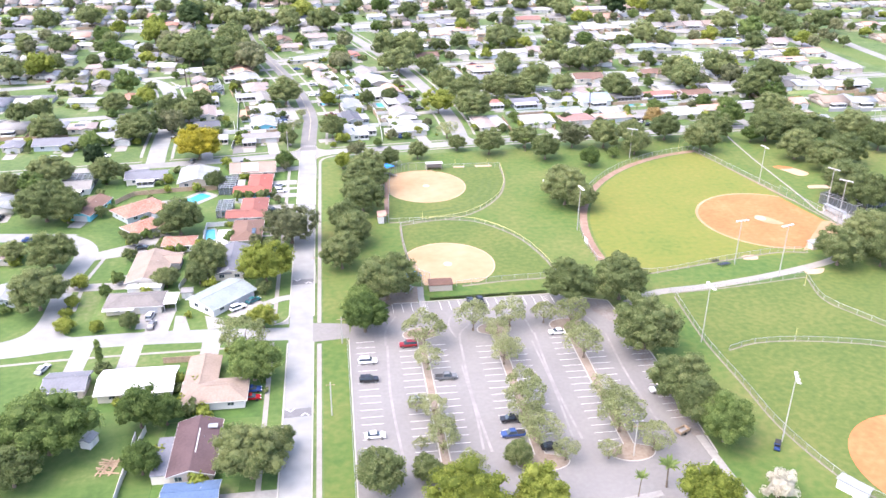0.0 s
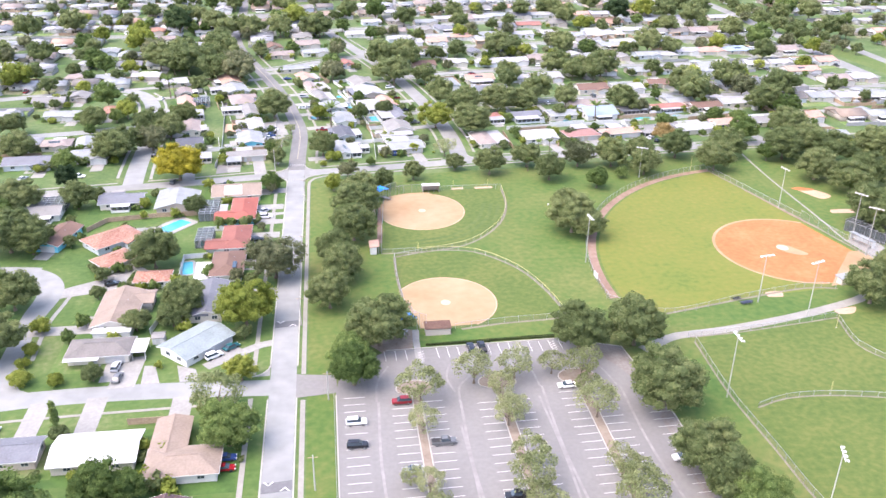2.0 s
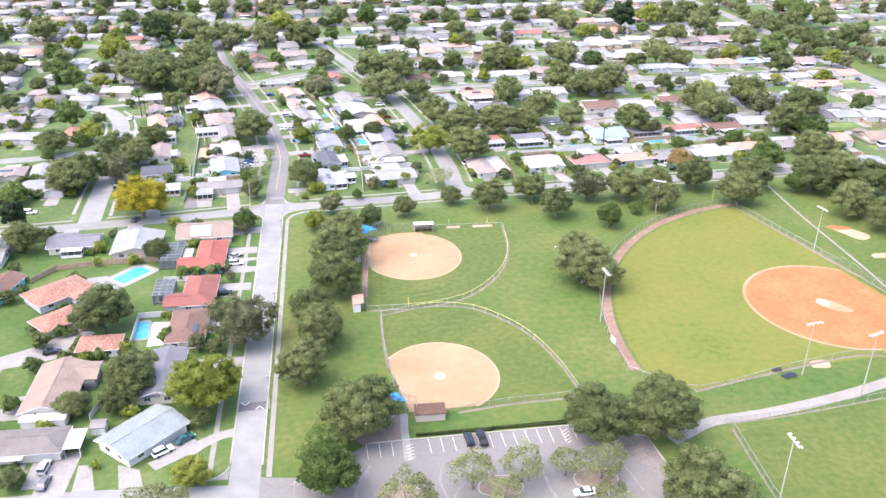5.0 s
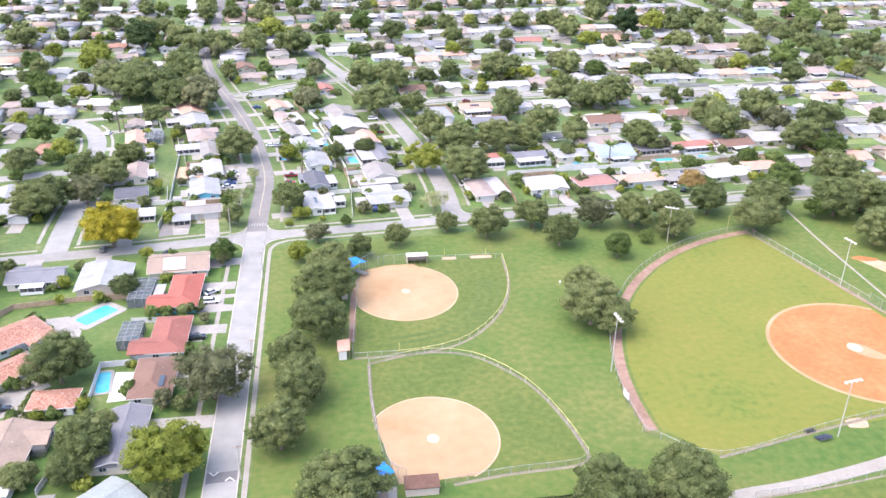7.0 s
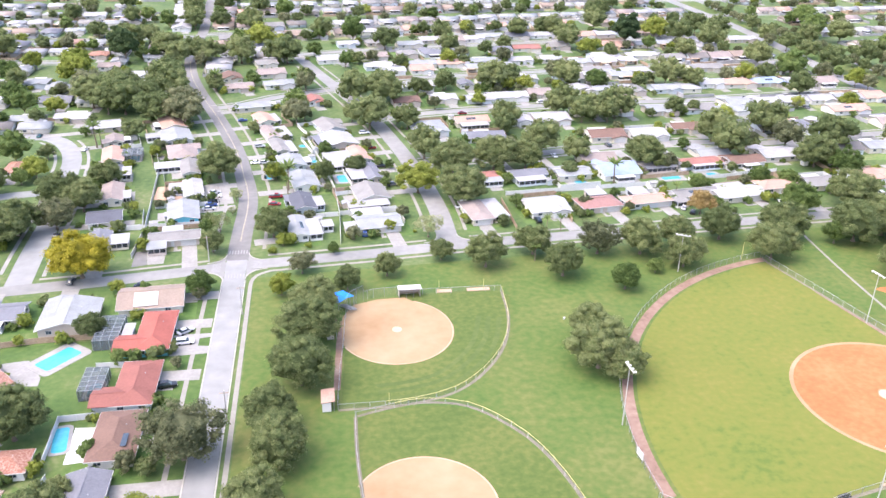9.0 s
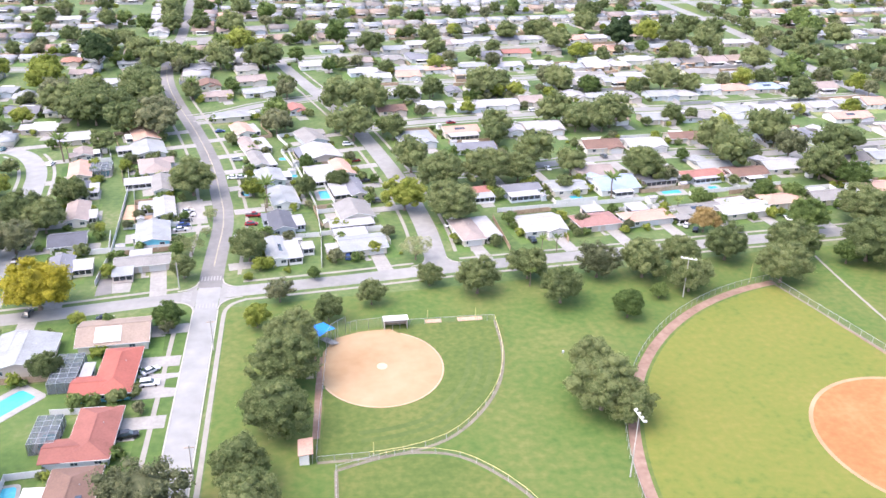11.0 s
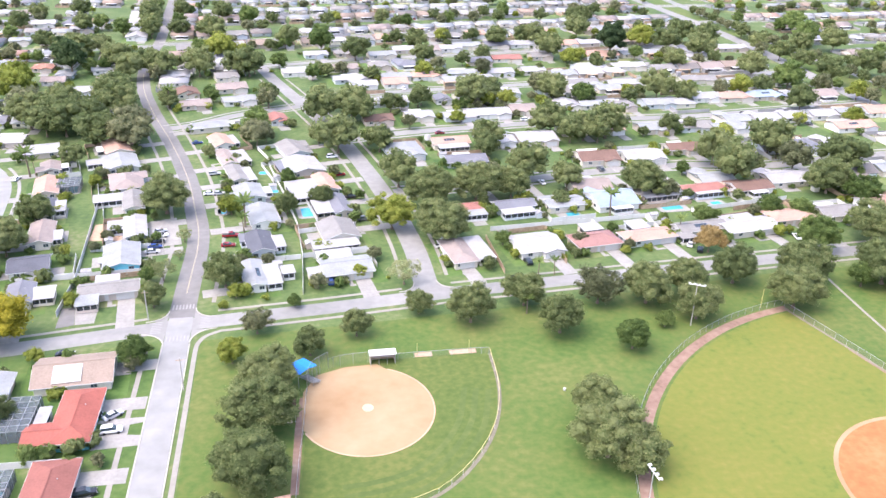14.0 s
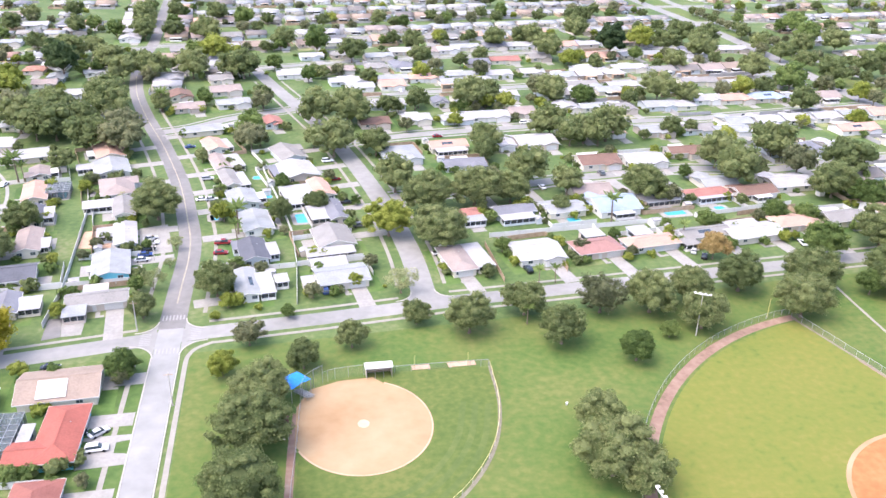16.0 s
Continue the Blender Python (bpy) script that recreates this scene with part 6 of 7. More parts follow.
HOUSES_WEST_NORTH = [
    (-58.3, 286.6, 16.8, 11.4, 41, "terra", "hip", "s", 5, "s", 3), (-54.0, 270.0, 12, 9.2, 42, "terra", "hip", "s", 6, "", 0), (-40.1, 256, 10.6, 7.6, 0, "terra", "hip", "w", 8, "", 0),
    (-17.4, 307, 9, 20, 0, "red", "hip", "e", 9, "w", 5), (-18, 282.5, 9.4, 18.6, 0, "rose", "hip", "e", 9, "w", 4.6), (-18.8, 262.6, 10, 17.4, 0, "brownlt", "hip", "e", 10, "", 0),
    (-21.8, 240.3, 9, 20.4, 0, "slate", "gable", "e", 14, "w", 3), (-41.8, 318, 15, 16, 3, "pale", "gable", "n", 12, "n", 2), (-21.4, 325.6, 18, 13.4, 3, "tan", "gable", "e", 9, "", 0), (-76, 290, 8.6, 17.4, -13, "brownlt", "gable", "s", 5, "", 0)]


def roof_geometry(w, d, z, rise, style, over=0.7):
    """A gable or hip roof over w by d, ridge along the longer side, with eaves and a fascia."""
    turn = d > w
    a, b = (d, w) if turn else (w, d)
    a, b = a / 2 + over, b / 2 + over
    inset = b * 0.95 if style == "hip" else 0.0
    t = 0.22
    v = [(-a, -b, z), (a, -b, z), (a, b, z), (-a, b, z), (-a + inset, 0, z + rise), (a - inset, 0, z + rise)]
    low = [(x, y, h - t) for x, y, h in v]
    f = [(0, 1, 5, 4), (2, 3, 4, 5)]
    if style == "hip":
        f += [(1, 2, 5), (3, 0, 4)]
        v += low[:4]
        f += [(0, 6, 7, 1), (1, 7, 8, 2), (2, 8, 9, 3), (3, 9, 6, 0), (6, 9, 8, 7)]
    else:
        v += low
        f += [(0, 6, 7, 1), (2, 8, 9, 3), (1, 7, 11, 5), (5, 11, 8, 2), (3, 9, 10, 4), (4, 10, 6, 0), (6, 10, 11, 7), (10, 9, 8, 11)]
    # ridge cap
    rv, rf = boxes([(-a + inset, -0.16, z + rise - 0.06, a - inset, 0.16, z + rise + 0.05)])
    v, f = joined((v, f), (rv, rf))
    if turn:
        v = [(-y, x, h) for x, y, h in v]
    return v, f


def roof_mesh(w, d, z, rise, style, mat, over=0.7, wing=None):
    """The roof, with that of a front wing (turn, across, out, width) where there is one."""
    solids = [roof_geometry(w, d, z, rise, style, over)]
    if wing:
        turn, at, out, ww, half = wing
        run = half + out
        v, f = roof_geometry(ww, run, z + 0.01, min(rise * 0.92, ww / 2 * 0.3), "gable" if style != "hip" else "gable", over)
        m = pose(0, 0, 0, 0, 0, turn) @ pose(at, -run / 2 + 0.0, 0)
        if ww > run:
            v = [(y, -x, q) for x, y, q in v]
            v, f = roof_geometry(ww, run, z + 0.01, min(rise * 0.92, ww / 2 * 0.3), "hip", over)
        solids.append(([(m @ Vector(p))[:] for p in v], f))
    return mesh_of("roof", *joined(*solids), [mat])


def fascia_mesh(w, d, z, rise, style, over=0.7):
    """White boards along the eaves, and up the slopes at gable ends."""
    turn = d > w
    a, b = (d, w) if turn else (w, d)
    a, b = a / 2 + over, b / 2 + over
    lo, hi, t = z - 0.26, z - 0.015, 0.05
    solids = [boxes([(-a, -b - t, lo, a, -b + 0.002, hi), (-a, b - 0.002, lo, a, b + t, hi)])]
    for s in (-1, 1):
        x0, x1 = sorted((s * (a - 0.002), s * (a + t)))
        if style == "hip":
            solids.append(boxes([(x0, -b, lo, x1, b, hi)]))
        else:
            for q in (-1, 1):
                v = [(x, y, h) for x in (x0, x1) for y, h in ((q * b, lo), (0, lo + rise), (0, hi + rise), (q * b, hi))]
                solids.append((v, [(0, 1, 2, 3), (7, 6, 5, 4), (0, 4, 5, 1), (1, 5, 6, 2), (2, 6, 7, 3), (3, 7, 4, 0)]))
    v, f = joined(*solids)
    if turn:
        v = [(-y, x, h) for x, y, h in v]
    return mesh_of("fascia", v, f, [WHITE])


def annex(base, x, y, w, d, colour, wall):
    """A low addition under a flat roof: a walled base, a dark screened band between corner piers."""
    words = "flat white porch roof" if colour == "white" else f"low flat {HOUSE_WORDS[colour]} roof"
    z = 2.62
    a, b = w / 2, d / 2
    tilt = 0.1 * min(w, d) / 4
    v = [(-a, -b, z - tilt), (a, -b, z - tilt), (a, b, z + tilt), (-a, b, z + tilt)]
    v = [(p, q, h - 0.16) for p, q, h in v] + v
    faces = [(3, 2, 1, 0), (4, 5, 6, 7), (0, 1, 5, 4), (1, 2, 6, 5), (2, 3, 7, 6), (3, 0, 4, 7)]
    ribs = boxes([(-a + 0.03 + (w - 0.1) * k / 6, -b + 0.03, z - tilt - 0.02, -a + 0.09 + (w - 0.1) * k / 6, -b + 0.09, z - tilt + 0.04) for k in range(7)])
    part("porch_roof", mesh_of("porch_roof", *joined((v, faces), ribs), [ROOF[colour]]), base, words, at=pose(x, y, 0))
    a, b, top = a - 0.35, b - 0.35, z - tilt - 0.17
    rows = [(-a, -b, 0, a, -b + 0.15, 0.8), (-a, b - 0.15, 0, a, b, top), (-a, -b + 0.15, 0, -a + 0.15, b - 0.15, 0.8), (a - 0.15, -b + 0.15, 0, a, b - 0.15, 0.8)]
    n = max(2, round(w / 2.4))
    rows += [(-a + (2 * a - 0.15) * k / n, -b, 0.8, -a + (2 * a - 0.15) * k / n + 0.15, -b + 0.15, top) for k in range(n + 1)]
    rows += [(s, b - 1.6, 0.8, s + 0.15, b - 0.15, top) for s in (-a, a - 0.15)]
    part("porch_wall", mesh_of("porch_wall", *boxes(rows), [WALLS[wall % len(WALLS)]]), base, at=pose(x, y, 0))
    part("porch_screen", mesh_of("porch_screen", *boxes([(-a + 0.04, -b + 0.05, 0.8, a - 0.04, b - 0.2, top - 0.02)]), [SCREEN]), base, "dark insect screen", at=pose(x, y, 0))


def wall_mesh(w, d, h, rise, style, mat, wing=None):
    v, f = boxes([(-w / 2, -d / 2, 0, w / 2, d / 2, h)])
    if style != "hip":
        r = rise * 0.86
        if d > w:
            gv = [(-w / 2, -d / 2, h), (w / 2, -d / 2, h), (0, -d / 2, h + r), (-w / 2, d / 2, h), (w / 2, d / 2, h), (0, d / 2, h + r)]
            v, f = joined((v, f), (gv, [(0, 1, 2), (4, 3, 5)]))
        else:
            gv = [(-w / 2, -d / 2, h), (-w / 2, d / 2, h), (-w / 2, 0, h + r), (w / 2, -d / 2, h), (w / 2, d / 2, h), (w / 2, 0, h + r)]
            v, f = joined((v, f), (gv, [(1, 0, 2), (3, 4, 5)]))
    if wing:
        turn, at, out, ww, half = wing
        m = pose(0, 0, 0, 0, 0, turn)
        wv, wf = boxes([(at - ww / 2, -half - out, 0, at + ww / 2, -half + 0.05, h - 0.004)])
        r = min(rise * 0.92, ww / 2 * 0.3) * 0.86
        if ww <= half + out:
            gv = [(at - ww / 2, -half - out, h), (at + ww / 2, -half - out, h), (at, -half - out, h + r)]
            wv, wf = joined((wv, wf), (gv, [(0, 1, 2)]))
        v, f = joined((v, f), ([(m @ Vector(p))[:] for p in wv], wf))
    return mesh_of("wall", v, f, [mat])


WINDOW_FRAME = mesh_of("window", *boxes([(-0.8, -0.06, -0.6, 0.8, 0.02, -0.5), (-0.8, -0.06, 0.5, 0.8, 0.02, 0.6), (-0.8, -0.06, -0.5, -0.7, 0.02, 0.5), (0.7, -0.06, -0.5, 0.8, 0.02, 0.5), (-0.04, -0.05, -0.5, 0.04, 0.02, 0.5)]), [WHITE])
WINDOW_PANE = mesh_of("pane", *boxes([(-0.7, -0.03, -0.5, 0.7, -0.004, 0.5)]), [GLASS])
DOOR = mesh_of("door", *boxes([(-0.5, -0.06, 0, 0.5, 0.02, 2.05)]), [WHITE])
GARAGE = mesh_of("garage_door", *boxes([(-2.4, -0.05, 0.03 + 0.53 * k, 2.4, 0.02, 0.53 + 0.53 * k) for k in range(4)]), [WHITE])
VENT = mesh_of("roof_vent", *tube([(0, 0, 0), (0, 0, 0.55)], [0.12, 0.12], 6), [STEEL])
HOUSE_WORDS = dict(brown="dark brown", blue="blue-grey", pink="pinkish beige", white="bright white", grey="mid grey", pale="pale bluish white", terra="terracotta tile", red="brick red",
                   rose="dusty rose red", brownlt="light brown", slate="dark slate grey", salmon="salmon pink", rosebrown="reddish brown", rosered="faded red", tan="sandy tan", taupe="dark taupe", darkslate="charcoal slate", snow="brilliant white", deepblue="mid blue", seafoam="pale bluish green")


SIDES = dict(s=(0, -1, 0), n=(0, 1, 180), e=(1, 0, 90), w=(-1, 0, -90))
BACK = dict(s="n", n="s", e="w", w="e")


def house(x, y, w, d, angle, colour, style, front="s", wall=0, full=True, porch=0.0, solar=False, wing=None, out=1.8, teal=False, additions=()):
    """A low house: walls under a gable or hip roof, windows, a door, a garage door, and where porch is set a flat white-roofed porch at the back."""
    h = 2.5
    rise = min(w, d) / 2 * (0.24 if colour in ("white", "pale", "snow", "seafoam") else 0.32)
    base = tagged(new("house"), f"low house with a {HOUSE_WORDS[colour]} {style} roof" + (" and white porch" if porch else ""), "house", "houses")
    base.matrix_world = pose(x, y, 0, 0, 0, angle)
    w, d = w - 1.2, d - 1.2
    wing = front if wing is None else wing
    side = wing or front
    span, half = (w, d / 2) if side in "sn" else (d, w / 2)
    ww = min(6.6, span * 0.5)
    wing_row = (SIDES[side][2], span / 2 - ww / 2 - 0.1, out, ww, half) if wing else None
    part("wall", wall_mesh(w, d, h, rise, style, TEAL if teal else WALLS[wall % len(WALLS)], wing_row), base)
    part("roof", roof_mesh(w, d, h + 0.05, rise, style, ROOF[colour], wing=wing_row), base)
    if full:
        part("fascia", fascia_mesh(w, d, h + 0.05, rise, style), base, "white painted eaves board")
    for row in additions:
        annex(base, *row, wall)

    def on(side, u, z):
        sx, sy, turn = SIDES[side]
        return pose(sx * w / 2 + (u * w if sy else 0), sy * d / 2 + (u * d if sx else 0), z, 0, 0, turn)

    for side, us in ((("s", (-0.3, 0.28)), ("n", (-0.3, 0.25)), ("e", (-0.25, 0.25)), ("w", (0.2, -0.22))) if full else (("s", (-0.3,)), ("n", (-0.1,)))):
        for u in us:
            if full and side == front and u > 0:
                continue
            win = part("window", WINDOW_FRAME, base, at=on(side, u, 1.5))
            part("pane", WINDOW_PANE, win)
    part("door", DOOR, base, at=on(front, -0.05, 0.05))
    if full:
        part("garage_door", GARAGE, base, at=on(front, 0, 0) @ pose((w if front in "sn" else d) / 2 - 3.4, -(out if wing == front else 0), 0))
        for u, v in ((0.2, 0.12),):
            part("roof_vent", VENT, base, at=pose(u * w, v * d, h + rise * 0.45))
    if porch:
        side = BACK[front]
        sx, sy, turn = SIDES[side]
        run, deep = porch * (w if sy else d), 3.4
        m = on(side, 0.0, 0)
        part("porch_roof", mesh_of("porch_roof", *boxes([(-run / 2, -deep, 2.3, run / 2, -0.6, 2.42)]), [WHITE]), base, "white flat metal porch roof", at=m)
        part("porch_screen", mesh_of("porch_screen", *boxes([(-run / 2 + 0.25, -deep + 0.3, 0.9, run / 2 - 0.25, -0.02, 2.28)]), [SCREEN]), base, "dark insect screen", at=m)
        part("porch_wall", mesh_of("porch_wall", *boxes([(-run / 2 + 0.2, -deep + 0.25, 0, run / 2 - 0.2, -0.02, 0.88)]), [WALLS[0]]), base, at=m)
        for k in range(4 if full else 0):
            part("porch_post", mesh_of("porch_post", *boxes([(-0.06, -0.06, 0, 0.06, 0.06, 2.3)]), [WHITE]), base, at=m @ pose(-run / 2 + 0.2 + (run - 0.4) * k / 3, -deep + 0.18, 0))
    if solar:
        ang = math.degrees(math.atan2(rise, (min(w, d)) / 2))
        for k in range(4):
            if w >= d:
                m = pose(-2.4 + 1.2 * k, -d / 4, h + rise * 0.5 + 0.16, ang, 0, 0)
            else:
                m = pose(w / 4, -2.4 + 1.2 * k, h + rise * 0.5 + 0.16, 0, ang, 0)
            part("solar_panel", SOLAR, base, "dark solar panel", at=m)
    return base


SOLAR = mesh_of("solar_panel", *boxes([(-0.56, -0.95, -0.02, 0.56, 0.95, 0.03)]), [GLASS])
lots = 0


def line_x(line, y):
    return float(np.interp(y, [p[1] for p in line], [p[0] for p in line]))


def line_y(line, x):
    return float(np.interp(x, [p[0] for p in line], [p[1] for p in line]))


def lot(x, y, w, d, angle, front, reach):
    """The lawn round a house, its driveway to the street and a path to the door."""
    global lots
    lots += 1
    m = pose(x, y, 0, 0, 0, angle)
    hw, hd = w / 2 + 3.2, d / 2 + 3.2
    if abs(angle) < 20:
        slab("front_lawn", [(m @ Vector((a * hw, b * hd, 0))).to_2d()[:] for a, b in ((-1, -1), (1, -1), (1, 1), (-1, 1))], 0.003 + 0.0001 * (lots % 40), YARD, "mown lawn round the house", "lawn")
    sx, sy, turn = SIDES[front]
    half, span = (d, w) if sy else (w, d)
    q = m @ pose(sx * half / 2 if sx else 0, sy * half / 2 if sy else 0, 0, 0, 0, turn)
    u = span / 2 - 3.8
    slab("driveway", [(q @ Vector(p)).to_2d()[:] for p in ((u - 2.3, 0.5, 0), (u - 2.4, -reach, 0), (u + 2.4, -reach, 0), (u + 2.3, 0.5, 0))], 0.055, CONCRETE, "pale concrete driveway from the house to the street", "driveway", thick=0.05)
    slab("garden_path", [(q @ Vector(p)).to_2d()[:] for p in ((-0.6, 0.4, 0), (-0.6, -3.2, 0), (u - 2.7, -3.2, 0), (u - 2.7, -2.0, 0), (0.6, -2.0, 0), (0.6, 0.4, 0))], 0.058, CONCRETE, "narrow concrete path to the front door", "path", thick=0.05)


THIRD = EW[0][1]
ALL_HOUSES, YARDS = [], []
k = 0
for zone, rows in (("west", HOUSES_WEST + HOUSES_WEST_NORTH + HOUSES_WEST2), ("ncol", HOUSES_NCOL), ("mcol", HOUSES_MCOL), ("east", HOUSES_EAST), ("erow", HOUSES_EROW), ("nrow", HOUSES_NROW), ("far", HOUSES_NWEST + HOUSES_NWESTB + HOUSES_NMIDA + HOUSES_NMIDB + HOUSES_NMIDC + HOUSES_NFAR + HOUSES_NFARB + HOUSES_EFAR)):
    for x, y, w, d, angle, colour, style, *own in rows:
        k += 1
        if own:
            front, reach = own[:2]
        elif zone == "west":
            front, reach = ("e", -3.6 - (x + w / 2)) if x > -33 else ("n", 15) if y < 180 else ("s", max(6, y - d / 2 - 203)) if y < 222 else ("w", 18) if y < 300 else ("n", max(4, 337 - y - d / 2)) if y < 335 else ("s", 9)
        elif (zone == "ncol" and y < 369) or (zone == "mcol" and x > 40 and y < 376):
            front, reach = "s", max(5, y - d / 2 - line_y(CROSS, x) - 3.4)
        elif zone == "ncol":
            front, reach = ("e", max(5, line_x(MAIN, y) - 3.6 - x - w / 2)) if x > -41 else ("w", max(5, x - w / 2 - line_x(LOOP[:40], y) - 4))
        elif zone == "mcol":
            front, reach = ("w", max(5, x - w / 2 - line_x(MAIN, y) - 3.6)) if x < 24 else ("e", max(4, line_x(SECOND, y) - 3.8 - x - w / 2))
        elif zone == "east":
            front, reach = "s", max(5, y - d / 2 - line_y(CROSS, x) - 3.4)
        elif zone == "erow":
            front, reach = "n", max(5, line_y(THIRD, x) - 3.4 - y - d / 2)
        else:
            front, reach = "s", 8
        home = house(x, y, w, d, angle, colour, style, front, wall=k * 7 % 11, full=zone != "far", porch=0.0 if own or (x, y) in ANNEXES else (0.0, 0.5, 0.62, 0.0, 0.45)[k % 5], solar=zone != "west" and colour != "white" and k % 9 == 4, wing=own[2] if own else "" if (x, y) in ANNEXES else None, additions=ANNEXES.get((x, y), ()), out=own[3] if own and own[3] else 1.8, teal=colour == "red" or (zone, k) in (("west", 18), ("ncol", 28)))
        if (x, y) == (-46.3, 216.6):
            part("carport_roof", mesh_of("carport_roof", *boxes([(7.9, -3.6, 2.45, 11.6, 3.2, 2.6)]), [WHITE]), home, "white flat carport roof")
            for px, py in ((8.2, -3.3), (11.3, -3.3), (8.2, 2.9), (11.3, 2.9)):
                part("carport_post", mesh_of("carport_post", *boxes([(px - 0.08, py - 0.08, 0, px + 0.08, py + 0.08, 2.45)]), [WHITE]), home)
            part("front_fascia", mesh_of("front_fascia", *boxes([(-8.0, -6.0, 2.3, 0.5, -4.7, 2.42)]), [WHITE]), home, "white flat awning along the front")
        if (x, y) == (-45.9, 237):
            part("porch_roof", mesh_of("porch_roof", *boxes([(-4.6, -13.2, 2.3, 5.4, -10.0, 2.44)]), [WHITE]), home, "white flat porch roof")
            part("porch_wall", mesh_of("porch_wall", *boxes([(-4.3, -12.9, 0, 5.1, -10.0, 2.3)]), [WALLS[0]]), home)
            part("screen_room", mesh_of("screen_room", *boxes([(5.3, 1.0, 0, 8.4, 8.0, 2.3)]), [SCREEN]), home, "dark screened room under a white roof edge")
            part("screen_room_roof", mesh_of("screen_room_roof", *boxes([(5.2, 5.0, 2.3, 8.6, 9.4, 2.42)]), [WHITE]), home, "white flat roof of the screened room")
        if (x, y) == (-21.4, 325.6):
            part("roof_cover", mesh_of("roof_cover", *boxes([(-3.2, -2.7, 0, 3.2, 2.7, 0.14)]), [WHITE]), home, "white metal sheet over part of the roof", at=pose(-1.2, -3.4, 3.72, 16, 0, 0))
        if (x, y) == (-18.8, 262.6):
            part("solar_row", mesh_of("solar_row", *boxes([(1.2, -5.6, 3.55, 2.9, -1.2, 3.62)]), [GLASS]), home, "row of dark solar panels")
        if colour == "brown":
            part("lean_to_roof", mesh_of("lean_to_roof", *boxes([(-8.2, -8.2, 2.2, -4.2, 4.5, 2.34)]), [ROOF["slate"]]), home, "flat blue-grey lean-to roof")
            part("lean_to_wall", mesh_of("lean_to_wall", *boxes([(-8.0, -8.0, 0, -4.2, 4.3, 2.2)]), [WALLS[1]]), home)
            part("roof_pipe", mesh_of("roof_pipe", *boxes([(0.4, -3.5, 4.0, 0.6, 4.5, 4.12)]), [WHITE]), home, "white pipe along the roof")
            part("roof_panel_unit", mesh_of("roof_panel_unit", *boxes([(2.0, 5.2, 3.35, 4.0, 6.6, 3.6)]), [STEEL]), home, "pale box on the roof")
        ALL_HOUSES.append((x, y, w, d, angle))
        YARDS.append((x, y, w, d, angle, front, zone))
        lot(x, y, w, d, angle, front, min(max(reach, 2), 22))


# ---- garden fences, pools, cages, sheds ----
def board_fence(line, height, mat, label, bay=5.0):
    """A panel fence with a post at each joint and a cap rail."""
    base = tagged(new("garden_fence"), label, "fence", "garden fences")
    pts = []
    for (ax, ay), (bx, by) in zip(line, line[1:]):
        n = max(1, round(math.hypot(bx - ax, by - ay) / bay))
        pts += [(ax + (bx - ax) * i / n, ay + (by - ay) * i / n) for i in range(n)]
    pts.append(line[-1])
    x0, y0 = pts[0]
    base.location = (x0, y0, 0)
    panel = mesh_of("panel", *boxes([(0.06, -0.03, 0.05, 2.34, 0.03, height - 0.08), (0.06, -0.05, height - 0.08, 2.34, 0.05, height)]), [mat])
    post = mesh_of("post", *boxes([(-0.07, -0.07, 0, 0.07, 0.07, height + 0.06)]), [mat])
    for k, (x, y) in enumerate(pts):
        part("post", post, base, at=pose(x - x0, y - y0, 0))
        if k + 1 < len(pts):
            bx, by = pts[k + 1]
            part("panel", panel, base, at=pose(x - x0, y - y0, 0, 0, 0, math.degrees(math.atan2(by - y, bx - x))) @ Matrix.Diagonal((math.hypot(bx - x, by - y) / 2.4, 1, 1, 1)))


WHITE_FENCE, WOOD_FENCE = "white vinyl privacy fence between gardens", "weathered wooden privacy fence between gardens"
for line in ([(-49, 378.6), (-14, 381)], [(-33, 357), (-32.4, 377), (-34, 400), (-37, 440), (-45, 480)], [(-32, 398), (-14, 399)], [(-36, 440), (-20, 443)], [(33, 361), (33.5, 385), (32.5, 410), (28, 440), (22, 475)], [(14, 383), (33, 384.5)],
             [(33.5, 385), (54, 388)], [(32.6, 404), (52, 408)], [(30, 428), (12, 426)], [(97, 398), (134, 401), (160, 403)], [(134, 388), (134, 401)], [(155, 390), (154.6, 402)], [(176, 393), (174, 406), (196, 409)],
             [(-35, 156), (-35.2, 137)], [(-30, 293.5), (-14, 293)], [(-33, 256), (-33.5, 272), (-26, 272.5)], [(-36, 226), (-31, 252)]):
    board_fence(line, 1.75, WHITE, WHITE_FENCE)
board_fence([(-33.2, 158), (-34.4, 149.8), (-35.1, 141), (-35.3, 132)], 1.75, WHITE, WHITE_FENCE)
for line in ([(-64, 305), (-48, 307.5), (-34, 308)], [(-64, 305), (-69, 297)], [(94, 366), (94, 392)], [(190, 405), (215, 409)], [(-48, 420), (-62, 424)], [(115, 370), (116, 396)], [(214, 380), (212, 408)], [(-34, 186), (-26, 186)]):
    board_fence(line, 1.75, WOOD, WOOD_FENCE)


# patios, side fences, sheds and air conditioners behind the nearer houses
AIR_CON = bevelled("cabinet", boxes([(-0.4, -0.4, 0, 0.4, 0.4, 0.8)]), STEEL, 0.04)
FAN = mesh_of("fan_grille", *tube([(0, 0, 0.8), (0, 0, 0.83)], [0.32, 0.32], 10), [DARK])


